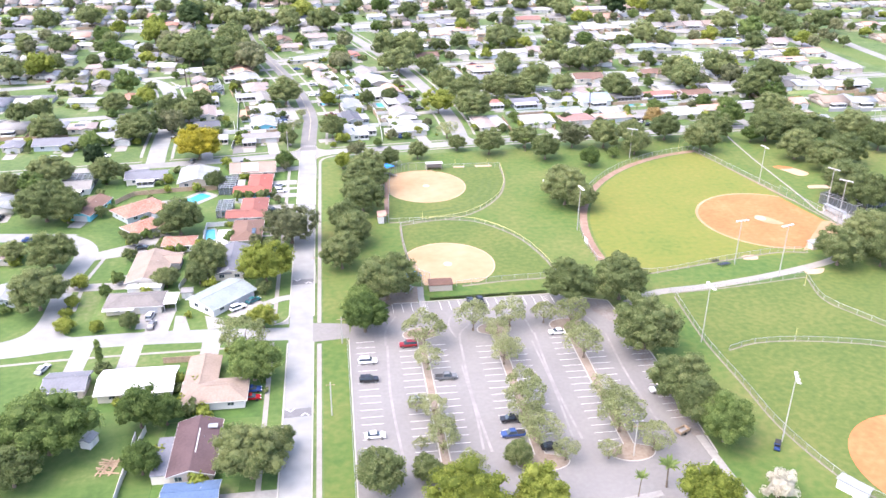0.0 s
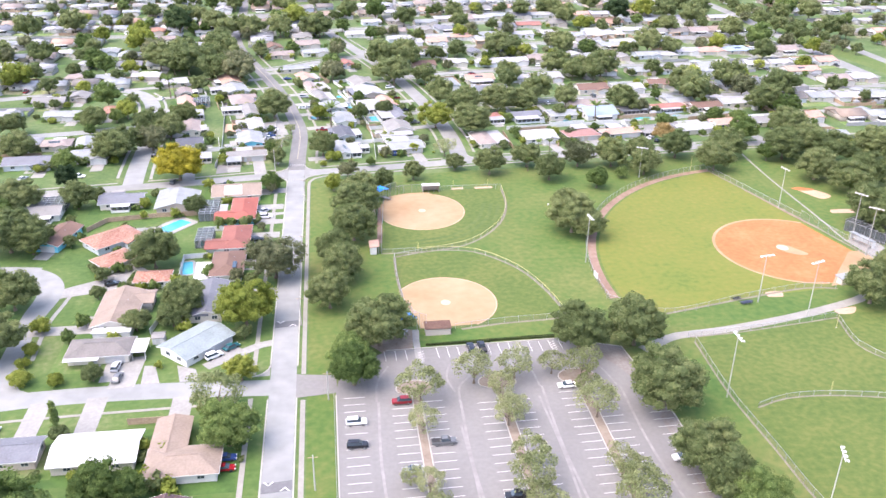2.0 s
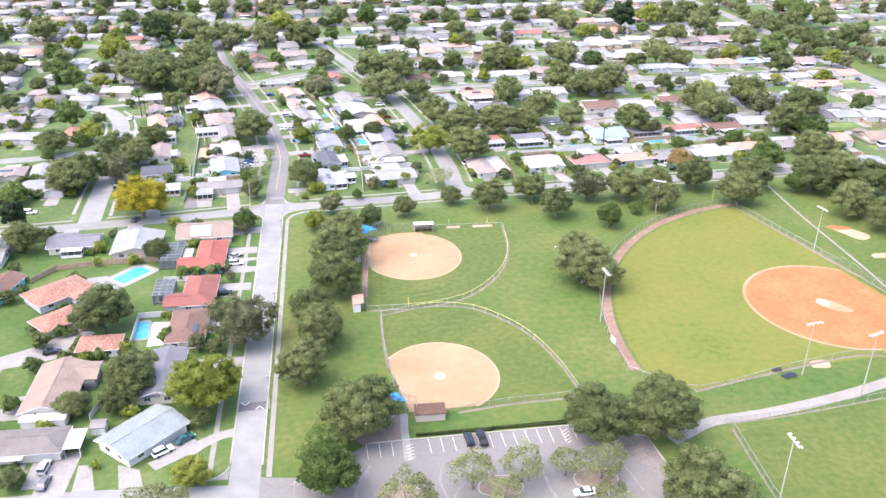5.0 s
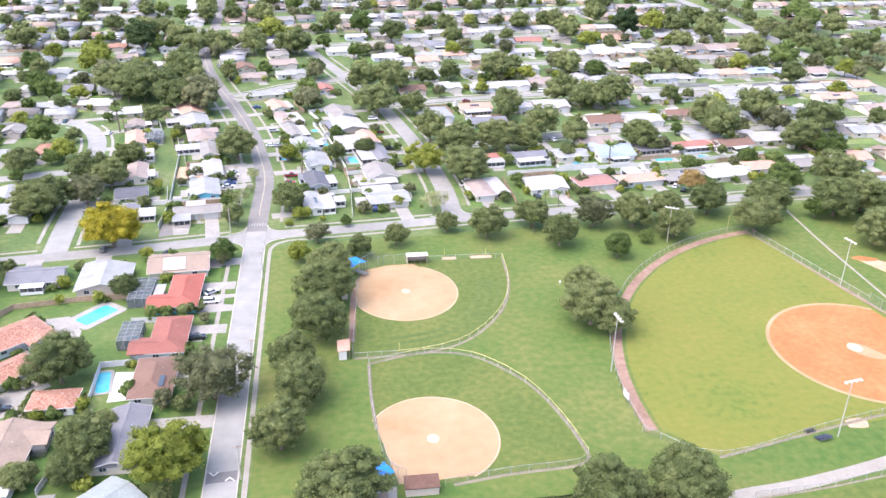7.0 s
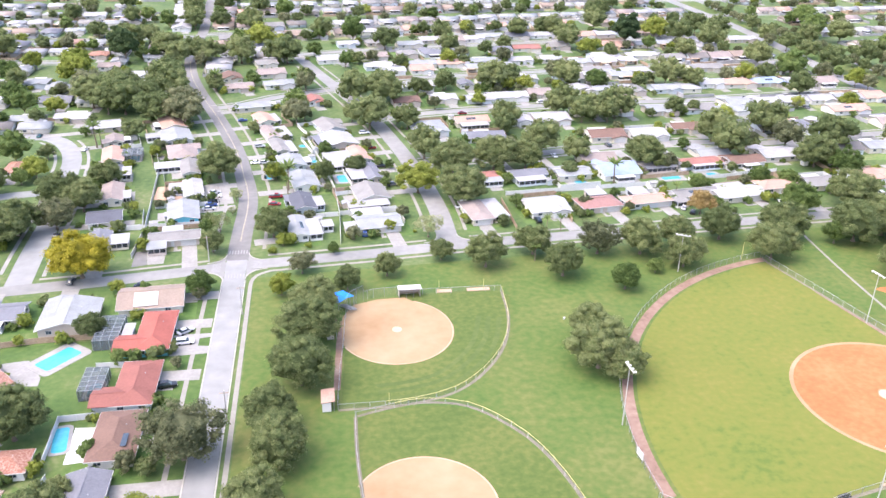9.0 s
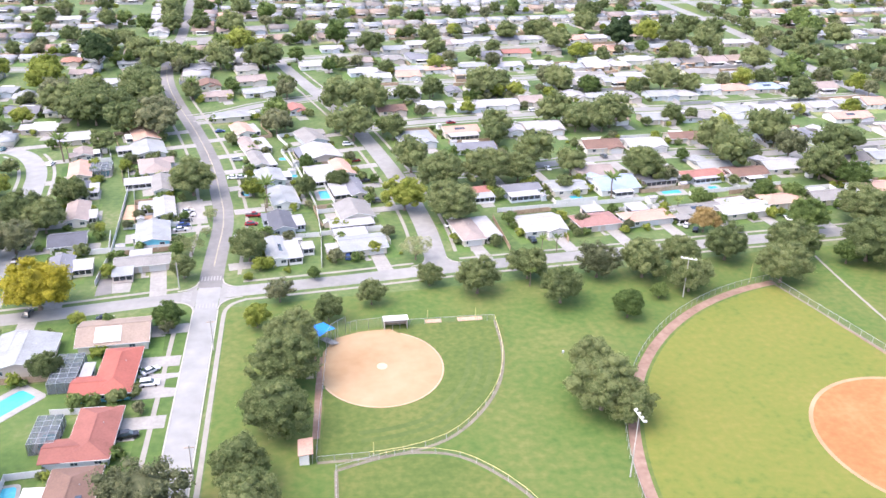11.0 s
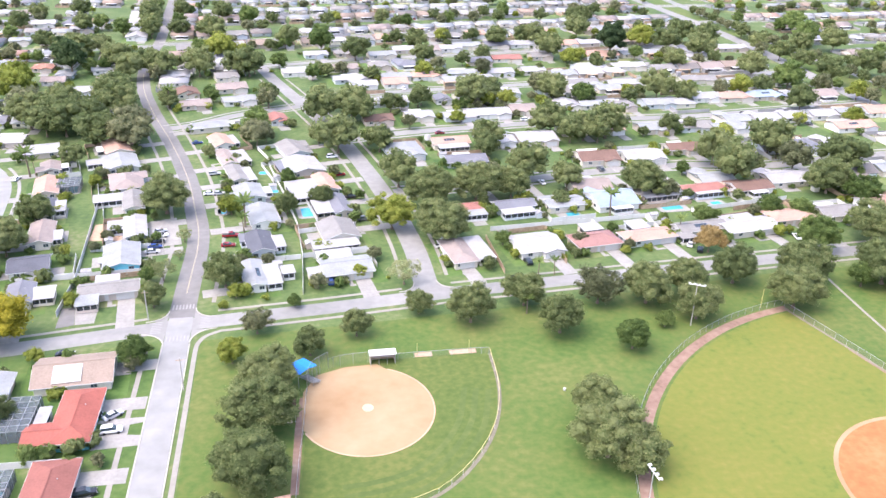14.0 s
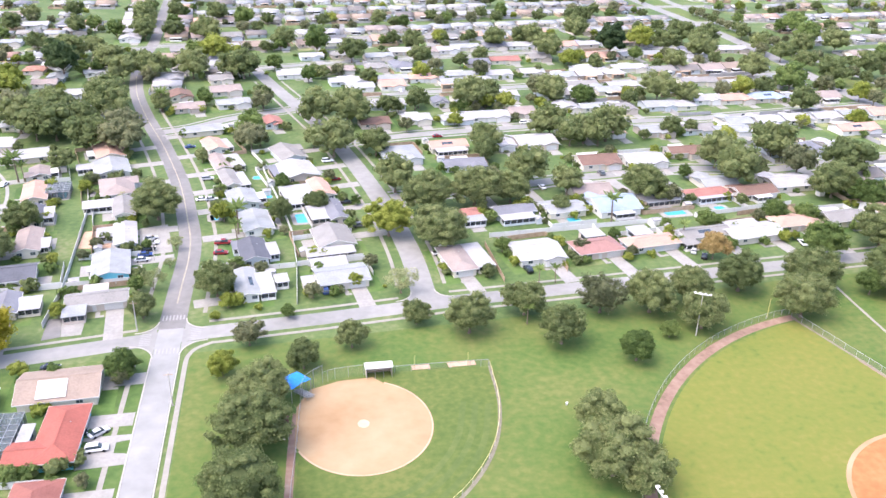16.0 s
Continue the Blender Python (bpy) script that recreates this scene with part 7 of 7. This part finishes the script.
def backyard(x, y, w, d, angle, front, n):
    m = pose(x, y, 0, 0, 0, angle) @ pose(0, 0, 0, 0, 0, SIDES[front][2])
    span, deep = (w, d) if front in "sn" else (d, w)
    a, b = random.uniform(2.5, 5), random.uniform(-0.25, 0.25) * span
    slab("patio", [(m @ Vector(p)).to_2d()[:] for p in ((b - a, deep / 2 - 0.5, 0), (b + a, deep / 2 - 0.5, 0), (b + a, deep / 2 + 3.6, 0), (b - a, deep / 2 + 3.6, 0))], 0.045, CONCRETE, "pale concrete patio behind the house", "patio", thick=0.04)
    unit = tagged(new("air_conditioner"), "grey air-conditioning unit beside the house wall", "air conditioner", "air conditioners")
    unit.matrix_world = m @ pose(-span / 2 - 0.9, random.uniform(-1, 2), 0)
    part("cabinet", AIR_CON, unit)
    part("fan_grille", FAN, unit)
    if n % 2 == 0:
        white = n % 4 == 0
        side = span / 2 + 2.2
        board_fence([(m @ Vector(p)).to_2d()[:] for p in ((side, 1.0, 0), (side, deep / 2 + 6.5, 0), (-span / 2, deep / 2 + 6.5, 0))], 1.7, WHITE if white else WOOD, WHITE_FENCE if white else WOOD_FENCE, 6.0)
    if n % 3 == 0:
        shed = tagged(new("garden_shed"), "small white garden shed in a back yard", "shed", "garden sheds")
        shed.matrix_world = m @ pose(-span * 0.4, deep / 2 + 4.6, 0, 0, 0, 90 * (n % 2))
        part("wall", wall_mesh(2.6, 2.2, 1.9, 0.5, "gable", WALLS[n % 5]), shed)
        part("roof", roof_mesh(2.6, 2.2, 1.92, 0.5, "gable", ROOF[("white", "grey", "brownlt")[n % 3 if n % 5 else 0]], 0.2), shed)
        part("door", DOOR, shed, at=pose(0, -1.1, 0) @ Matrix.Diagonal((0.9, 1, 0.9, 1)))


for n, (x, y, w, d, angle, front, zone) in enumerate(YARDS):
    if zone in ("ncol", "mcol", "east", "erow", "nrow"):
        backyard(x, y, w, d, angle, front, n)


def pool(x, y, w, d, angle, deck=2.0, label="garden pool with turquoise water and a pale deck"):
    base = tagged(new("swimming_pool"), label, "pool", "garden pools")
    base.matrix_world = pose(x, y, 0, 0, 0, angle)

    def rounded(a, b, r):
        return [p for cx, cy, s in ((a - r, b - r, 0), (-a + r, b - r, 90), (-a + r, -b + r, 180), (a - r, -b + r, 270)) for p in arc(cx, cy, r, s, s + 90, 5)]

    outer, inner = rounded(w / 2 + deck, d / 2 + deck, 1.4), rounded(w / 2, d / 2, 0.9)
    n = len(outer)
    v = [(*p, 0.1) for p in outer] + [(*p, 0.1) for p in inner] + [(*p, 0.0) for p in outer] + [(*p, 0.02) for p in inner]
    f = [(k, (k + 1) % n, n + (k + 1) % n, n + k) for k in range(n)] + [(k, 2 * n + k, 2 * n + (k + 1) % n, (k + 1) % n) for k in range(n)] + [(n + k, n + (k + 1) % n, 3 * n + (k + 1) % n, 3 * n + k) for k in range(n)]
    part("deck", mesh_of("deck", v, f, [CONCRETE]), base, "pale concrete deck")
    part("water", mesh_of("water", [(*p, 0.05) for p in inner], [tuple(range(n))], [POOL]), base, "clear turquoise water")


def cage(x, y, w, d, angle, h=3.0):
    base = tagged(new("pool_cage"), "screened pool enclosure with a pale aluminium frame", "enclosure", "pool cages")
    base.matrix_world = pose(x, y, 0, 0, 0, angle)
    nx, ny = max(2, round(w / 2)), max(2, round(d / 2))
    bar = mesh_of("bar", *boxes([(-0.05, -0.05, 0, 0.05, 0.05, 1)]), [STEEL])
    for i in range(nx + 1):
        xx = -w / 2 + w * i / nx
        part("rafter", bar, base, at=pose(xx, -d / 2, h, -90, 0, 0) @ Matrix.Diagonal((1, 1, d, 1)))
        for yy in (-d / 2, d / 2):
            part("post", bar, base, at=pose(xx, yy, 0) @ Matrix.Diagonal((1, 1, h, 1)))
    for j in range(ny + 1):
        yy = -d / 2 + d * j / ny
        part("purlin", bar, base, at=pose(-w / 2, yy, h, 0, 90, 0) @ Matrix.Diagonal((1, 1, w, 1)))
        if 0 < j < ny:
            for xx in (-w / 2, w / 2):
                part("post", bar, base, at=pose(xx, yy, 0) @ Matrix.Diagonal((1, 1, h, 1)))
    part("screen", mesh_of("screen", *boxes([(-w / 2, -d / 2, 0.05, w / 2, d / 2, h - 0.06)]), [CAGE]), base, "fine dark insect screen")


CAGE = material("cage_screen", [(0.07, 0.09, 0.1), (0.14, 0.16, 0.17)], 0.5, 2.0)
CAGE.node_tree.nodes["Principled BSDF"].inputs["Alpha"].default_value = 0.6
POOL_WORDS = "garden pool with turquoise water and a pale deck"
for x, y, w, d, a, deck in ((-40.5, 299.3, 5.4, 10.4, -40, 1.9), (-31.6, 265.4, 3.2, 9, 8, 0.8), (-28.4, 284, 3.0, 5.6, 0, 0.9), (36.0, 422.3, 4, 8, 6, 1.5), (130.0, 408.6, 4.6, 4, 4, 0.5), (168.5, 410.4, 8, 4, 4, 2), (187.1, 412.3, 4, 3.5, 4, 1.5),
                            (-49.7, 454.6, 5, 7, 6, 1.2), (20.3, 465.0, 3.4, 3.4, 0, 0.3), (24.3, 444.1, 3.2, 3.2, 0, 0.3), (6.5, 426.8, 3, 5, 6, 1)):
    pool(x, y, w, d, a, deck, POOL_WORDS)
cage(-29.6, 308.6, 6.2, 13, 0)
cage(-28.4, 284.6, 5.4, 10, 0)
cage(-50.0, 455.7, 8, 10, 6)
cage(-85.6, 320.5, 9, 8, 3)
slab("patio", [(-56.3, 298.1), (-47.6, 299.4), (-45.6, 296), (-42.6, 291.0), (-42.3, 287.4), (-51.8, 288.3)], 0.055, CONCRETE, "pale concrete patio between the house and its pool", "patio", thick=0.05)
slab("pool_terrace", [(-29, 256.8), (-24.6, 257.2), (-24.4, 269), (-29.4, 269.4)], 0.06, WHITE, "bright white painted terrace beside the pool", "terrace", thick=0.05)
for x, y, w, d, a, c in ((-44.5, 155, 3.2, 2.4, 70, "white"), (78.6, 379.5, 2.4, 2.4, 4, "white"), (156.9, 401.5, 2.6, 2.4, 4, "white"), (-33, 222, 3, 3, 0, "grey")):
    shed = tagged(new("garden_shed"), f"small garden shed with a {HOUSE_WORDS[c]} roof", "shed", "garden sheds")
    shed.matrix_world = pose(x, y, 0, 0, 0, a)
    part("wall", wall_mesh(w, d, 2.0, 0.5, "gable", WALLS[0]), shed)
    part("roof", roof_mesh(w, d, 2.02, 0.5, "gable", ROOF[c], 0.2), shed)
    part("door", DOOR, shed, at=pose(0, -d / 2, 0))

pile = tagged(new("lumber_pile"), "weathered stack of boards and pallets on a lawn", "lumber pile")
pile.matrix_world = pose(-38.6, 146.6, 0, 0, 0, 74)
random.seed(41)
for k in range(22):
    bx, by, bz = random.uniform(-2.2, 2.2), random.uniform(-1.5, 1.5), 0.12 * (k // 6)
    part("board", mesh_of("board", *boxes([(-1.6, -0.14, bz, 1.6, 0.14, bz + 0.1)]), [WOOD]), pile, at=pose(bx, by, 0, 0, 0, random.choice((0, 90)) + random.uniform(-8, 8)))
for pts in ([(-40.5, 215), (-35.0, 215), (-35.6, 201.2), (-42.0, 201.0)], [(-34.8, 210.4), (-32.1, 210.1), (-29.8, 202.2), (-34.2, 202.0)], [(-26.7, 209.6), (-21.9, 207.4), (-20.3, 202.2), (-25.0, 201.9)], [(-13.2, 297.2), (-3.4, 297.6), (-3.4, 301), (-6.4, 301.6), (-6.4, 305.2), (-3.4, 305.8), (-3.4, 307.6), (-12.2, 307.8)], [(-29.2, 361.4), (-23.0, 361), (-22.6, 352.2), (-27.4, 351.8)], [(-20.6, 209.4), (-18.6, 206.8), (-6.0, 215.6), (-3.4, 216.4), (-3.4, 219.4), (-7.4, 218.2)]):
    slab("driveway", pts, 0.0605, CONCRETE, "pale concrete driveway from the house to the street", "driveway", thick=0.05)
slab("driveway", [(-65.6, 255.5), (-55.5, 261), (-51.8, 267.4), (-48.4, 268.8), (-46.6, 260), (-50, 253.7), (-56, 251.7), (-65.2, 249.4)], 0.056, CONCRETE, "pale concrete driveway from the house to the street", "driveway", thick=0.05)


slab("driveway", [(-32.7, 361.6), (-29.3, 361.8), (-27.5, 351.8), (-32.0, 350.6)], 0.0585, ASPHALT_NORTH, "dark grey asphalt driveway beside the house", "driveway", thick=0.05)
slab("parking_pad", [(-17.4, 420.5), (-14.4, 399), (-4.6, 400.5), (-8.6, 423)], 0.054, CONCRETE, "wide pale concrete parking pad beside the street", "driveway", thick=0.05)
slab("patio", [(-34.2, 407), (-24.2, 405.8), (-25.4, 421), (-34.7, 420)], 0.0535, CLAY_DRY, "dusty pinkish paved yard behind the house", "patio", thick=0.05)


def CROSS_Y(x):
    return line_y(CROSS, x)


# ---- far houses and trees, along the far streets ----
def row_beside(line, off, x0, x1):
    """A row of houses at a distance from a street, from one x to another."""
    xs, ys = [p[0] for p in line], [p[1] for p in line]
    return ((x0, float(np.interp(x0, xs, ys)) + off), (x1, float(np.interp(x1, xs, ys)) + off))


STREET = dict(EW)
FAR_ROWS = [((100, 428), (330, 438)), ((215, 468), (330, 474)), ((150, 503), (330, 520)), row_beside(STREET["road_fourth"], 16.5, 90, 330)]
for name, x0 in (("road_fifth", 62), ("road_sixth", 40), ("road_seventh", -30), ("road_eighth", -34)):
    for off in (-21, 16):
        FAR_ROWS.append(row_beside(STREET[name], off, x0, 330 if name != "road_sixth" else 300))
FAR_ROWS += [((-40, 878), (335, 908)), ((-40, 915), (335, 945))]
FAR_ROWS += [  # west of the bending street, and east of the avenue
    ((-75, 540), (-330, 545)), ((-80, 570), (-330, 570)), ((-80, 612), (-330, 610)), ((-85, 660), (-330, 665)), ((-85, 688), (-330, 674)), ((-90, 728), (-330, 716)), ((-90, 755), (-330, 765)),
    ((-90, 790), (-330, 800)), ((-95, 830), (-330, 840)), ((-95, 880), (-330, 890)),
    ((-90, 395), (-330, 385)), ((-95, 440), (-330, 430)), ((-90, 500), (-330, 495)), ((-140, 345), (-330, 330)), ((-100, 300), (-300, 290)), ((-110, 265), (-300, 262)), ((-110, 225), (-300, 220)), ((-105, 178), (-250, 172)), ((-60, 150), (-250, 140)),
    ]
FAR_ROWS += [
    ((262, 400), (420, 408)), ((398, 440), (460, 440)), ((398, 480), (520, 488)), ((398, 520), (540, 530)), ((398, 560), (560, 572)), ((398, 605), (560, 618)), ((398, 650), (560, 662)), ((398, 700), (600, 715)), ((398, 745), (600, 760)), ((398, 790), (600, 800)), ((398, 840), (600, 850)), ((398, 890), (600, 900)),
    ((-66, 715), (-84, 940)), ((-36, 715), (-46, 940)), ((-64, 610), (-72, 700)), ((-28, 600), (-34, 690)), ((2, 612), (-12, 690))]
FAR_MODELS = []
palette = ["white", "pale", "tan", "grey", "white", "salmon", "pale", "white", "slate", "pale", "white", "pink", "grey", "taupe"]
for k, c in enumerate(palette):
    ob = house(0, 0, 13.0 + k % 4 * 0.9, 11.5 + k % 3, 0, c, "hip" if k % 4 == 0 else "gable", wall=k, full=False, out=(1.5, 3.5, 2.4, 4.5, 0.8)[k % 5], porch=(0.5, 0.0, 0.6)[k % 3])
    FAR_MODELS.append(ob)
taken = [(h[0], h[1]) for h in ALL_HOUSES]
house_count = len(taken) + len(FAR_MODELS)
HOUSE_STUFF, DRIVES = [], []
for (ax, ay), (bx, by) in FAR_ROWS:
    length = math.hypot(bx - ax, by - ay)
    angle = math.degrees(math.atan2(by - ay, bx - ax))
    steep = abs(by - ay) > abs(bx - ax)
    angle -= 90 if steep else 0
    s = 10.0
    while s < length:
        t = s / length
        x, y = ax + (bx - ax) * t, ay + (by - ay) * t + random.uniform(-1.5, 1.5)
        behind = random.choice((-1, 1))
        if x > 20 and y > 480:  # trees stand in the back gardens, away from the street
            gap = min((y - line_y(q, x) for _, q in EW[:6]), key=abs)
            behind = math.copysign(1, gap)
        near = min((math.hypot(x - q[0], y - q[1]) for q in taken), default=99)
        if near > 13.2 and random.random() < 0.95:
            model = FAR_MODELS[random.randrange(len(FAR_MODELS))]
            at = pose(x, y, 0, 0, 0, angle + random.choice((0, 180)) + random.uniform(-2, 2))
            house_count += 1
            if house_count < 255:
                copy_thing(model, at)
            else:
                HOUSE_STUFF.append((model, at))
            DRIVES.append(at)
            taken.append((x, y))
        for _ in range(2):
            if random.random() < 0.42:
                kind = random.choice(("oak", "oak", "oak", "bright", "grey", "grey", "gold"))
                plant(kind, x + random.uniform(-11, 11), y + behind * random.uniform(9, 14), random.uniform(4.5, 11.5), FAR_TREES)
        s += random.uniform(15.5, 18.0)


def joined_stuff(name, rows, label, category):
    """Many models at their poses, as one mesh."""
    vs, loops, sizes, idx, mats = [], [], [], [], []
    n = 0
    for model, at in rows:
        for o in model.children_recursive:
            me = o.data
            m = np.array(at @ (o.matrix_basis if o.parent == model else o.parent.matrix_basis @ o.matrix_basis))
            co = np.empty(3 * len(me.vertices), np.float32)
            me.vertices.foreach_get("co", co)
            lv = np.empty(len(me.loops), np.int32)
            me.loops.foreach_get("vertex_index", lv)
            sz = np.empty(len(me.polygons), np.int32)
            me.polygons.foreach_get("loop_total", sz)
            if me.materials[0] not in mats:
                mats.append(me.materials[0])
            vs.append(co.reshape(-1, 3) @ m[:3, :3].T + m[:3, 3])
            loops.append(lv + n)
            sizes.append(sz)
            idx.append(np.full(len(sz), mats.index(me.materials[0]), np.int32))
            n += len(me.vertices)
    if not rows:
        return None
    v, lp, sz, ix = np.concatenate(vs), np.concatenate(loops), np.concatenate(sizes), np.concatenate(idx)
    me = bpy.data.meshes.new(name)
    me.vertices.add(len(v))
    me.vertices.foreach_set("co", v.astype(np.float32).ravel())
    me.loops.add(len(lp))
    me.loops.foreach_set("vertex_index", lp)
    me.polygons.add(len(sz))
    me.polygons.foreach_set("loop_start", np.r_[0, np.cumsum(sz)[:-1]].astype(np.int32))
    for m in mats:
        me.materials.append(m)
    me.polygons.foreach_set("material_index", ix)
    me.update(calc_edges=True)
    me.validate()
    return tagged(new(name, me), label, category, kind="stuff")


# low shrubs along the house walls
SHRUBS = []
for leaf, model_leaf in (("oak", "oak"), ("bright", "bright"), ("gold", "gold")):
    s = tagged(new("shrub"), "low rounded garden shrub against a wall", "shrub", "wall shrubs")
    part("foliage", crown_mesh("foliage", LEAF[leaf], 5, 22, 0.36, spread=(1.0, 1.0, 0.8), height=0.6, clump=0.5), s)
    SHRUBS.append(s)
SHRUB_STUFF = []
for x, y, w, d, a in ALL_HOUSES:
    m = pose(x, y, 0, 0, 0, a)
    for _ in range(6 if y < 480 else 3):
        u, v = random.choice(((random.uniform(-0.5, 0.5) * w, random.choice((-1, 1)) * (d / 2 + random.uniform(0.4, 1.0))), (random.choice((-1, 1)) * (w / 2 + random.uniform(0.4, 1.0)), random.uniform(-0.5, 0.5) * d)))
        if random.random() < 0.3:
            u, v = u * 1.35, v * 1.35
        k = random.uniform(0.7, 2.4)
        spot = m @ Vector((u, v, 0))
        if any(math.hypot(spot.x - c[0], spot.y - c[1]) < 3.2 for c in YARD_CARS):
            continue
        SHRUB_STUFF.append((random.choice(SHRUBS), m @ pose(u, v, 0, 0, 0, random.uniform(0, 360)) @ Matrix.Diagonal((k, k, k * random.uniform(0.8, 1.4), 1))))
joined_stuff("garden_shrubs", SHRUB_STUFF, "many low green shrubs along walls and in gardens", "shrubs")
for k, s in enumerate(SHRUBS):
    s.location = (-14.5 - 2 * k, 189.5, 0)
# the avenue's row of trees
for k in range(22):
    plant("grey" if k % 3 else "oak", 362 + 0.02 * (13 * k) + random.uniform(-1.5, 1.5), 540 + 13 * k + random.uniform(-2.5, 2.5), random.uniform(7, 10.5), FAR_TREES)
for k in range(24):
    if random.random() < 0.5:
        plant(random.choice(("oak", "grey", "bright")), 384 + random.uniform(-2, 3), 480 + 18 * k + random.uniform(-4, 4), random.uniform(6, 12), FAR_TREES)
    if random.random() < 0.3:
        plant(random.choice(("oak", "grey", "bright")), 337 + 0.03 * 18 * k + random.uniform(-2, 1), 480 + 18 * k + random.uniform(-4, 4), random.uniform(6, 10), FAR_TREES)
# small garden trees
for x, y, w, d, a in ALL_HOUSES:
    for _ in range(2 if 350 < y < 480 else random.choice((0, 1, 1, 1))):
        m = pose(x, y, 0, 0, 0, a)
        p = m @ Vector((random.choice((-1, 1)) * (w / 2 + random.uniform(1.5, 3)), random.choice((-1, 1)) * (d / 2 + random.uniform(0, 3)), 0))
        if not (3 > p.x > -8.5 and p.y < 500) and not (p.y < CROSS_Y(p.x) + 8 and p.x > -3):
            plant(random.choice(("oak", "bright", "grey", "gold")), p.x, p.y, random.uniform(2.6, 5.5), FAR_TREES)
joined_stuff("far_trees", FAR_STUFF, "countless trees among the distant houses", "trees")
joined_stuff("far_houses", HOUSE_STUFF, "countless low pale-roofed houses in the distance", "houses")
dv, df = [], []
for at in DRIVES:
    n = len(dv)
    dv += [(at @ Vector(p))[:] for p in ((2.2, -4, 0.0095), (6.4, -4, 0.0095), (6.4, -15, 0.0095), (2.2, -15, 0.0095))]
    df.append((n + 3, n + 2, n + 1, n))
tagged(new("far_driveways", mesh_of("far_driveways", dv, [q[::-1] for q in df], [CONCRETE])), "pale concrete driveways of the distant houses", "driveway", kind="stuff")
# patchy lawns in front of and behind the distant houses
pv, pf = [], []
for at in DRIVES:
    for x0, y0, x1, y1 in ((-8.5, -14, 1.4, -6), (-8, 6.5, random.uniform(-1, 3), 13), (3.5, 6.5, 8.5, 12.5)):
        n = len(pv)
        pv += [(at @ Vector(p))[:] for p in ((x0, y0, 0.0065), (x1, y0, 0.0065), (x1, y1, 0.0065), (x0, y1, 0.0065))]
        pf.append((n, n + 1, n + 2, n + 3))
tagged(new("far_lawns", mesh_of("far_lawns", pv, pf, [YARD_PATCH])), "green and dry lawns of the distant houses", "lawn", kind="stuff")
# garden fences, porches and parked cars round the distant houses
FENCE_V, FENCE_F, FENCE_M = [], [], []
CAR_MODELS = [o for o in bpy.data.objects if o.get("group") == "parked vehicles"]
CAR_STUFF = []
random.seed(23)
for at in DRIVES:
    rows = []
    if random.random() < 0.75:
        rows += [(-9.0, 14.0, 9.0, 14.1)]
    for x in (-9.0, 9.0):
        if random.random() < 0.5:
            rows += [(x, 3.0, x + 0.1, 14.0)]
    tone = 0 if random.random() < 0.6 else 1
    solids = [boxes([(x0, y0, 0, x1, y1, 1.75)]) for x0, y0, x1, y1 in rows]
    if random.random() < 0.6:
        u, w, d = random.uniform(-5, 2), random.uniform(4, 7.5), random.uniform(3, 4.5)
        solids.append(boxes([(u, 5.5, 2.4, u + w, 5.5 + d, 2.52), (u + 0.2, 5.5, 0, u + 0.35, 5.3 + d, 2.4), (u + w - 0.35, 5.5, 0, u + w - 0.2, 5.3 + d, 2.4)]))
    if random.random() < 0.35:
        u = random.uniform(-8, 6)
        solids.append(boxes([(u, 10.8, 0, u + 2.4, 13.2, 2.1), (u - 0.15, 10.65, 2.1, u + 2.55, 13.35, 2.25)]))
    for v, f in solids:
        n = len(FENCE_V)
        FENCE_V += [(at @ Vector(p))[:] for p in v]
        FENCE_F += [tuple(i + n for i in q) for q in f]
        FENCE_M += [tone] * len(f)
        tone = 0 if len(f) != 6 else tone
    for k in range(random.choice((0, 0, 1, 1))):
        CAR_STUFF.append((random.choice(CAR_MODELS), at @ pose(3.4 + 2.3 * k, random.uniform(-12, -8.5), 0.03, 0, 0, 90 + random.uniform(-4, 4))))
tagged(new("far_garden_fences", mesh_of("far_garden_fences", FENCE_V, FENCE_F, [ROOF["white"], WOOD], FENCE_M)), "white and wooden fences, porches and sheds of the distant gardens", "fences", kind="stuff")
joined_stuff("far_cars", CAR_STUFF, "small cars on the driveways of the distant houses", "cars")
# pavements along the far streets
for name, line in EW:
    for side in (-5.6, 5.6):
        strip("pavement_far", offset_line(smooth_line(line, 12), side), 1.3, 0.04, CONCRETE, "pale concrete pavement along the street", "pavement", thick=0.04)
# the models stand in the far rows themselves
for k, ob in enumerate(FAR_MODELS):
    ob.matrix_world = pose(-110 - 20 * (k % 7), 930 + 30 * (k // 7), 0)
for k, ob in enumerate([m for ms in (*NEAR.values(), *LARGE.values(), *FAR_TREES.values()) for m in ms]):
    ob.matrix_world = pose(-100 - 16 * (k % 15), 980 + 20 * (k // 15), 0)
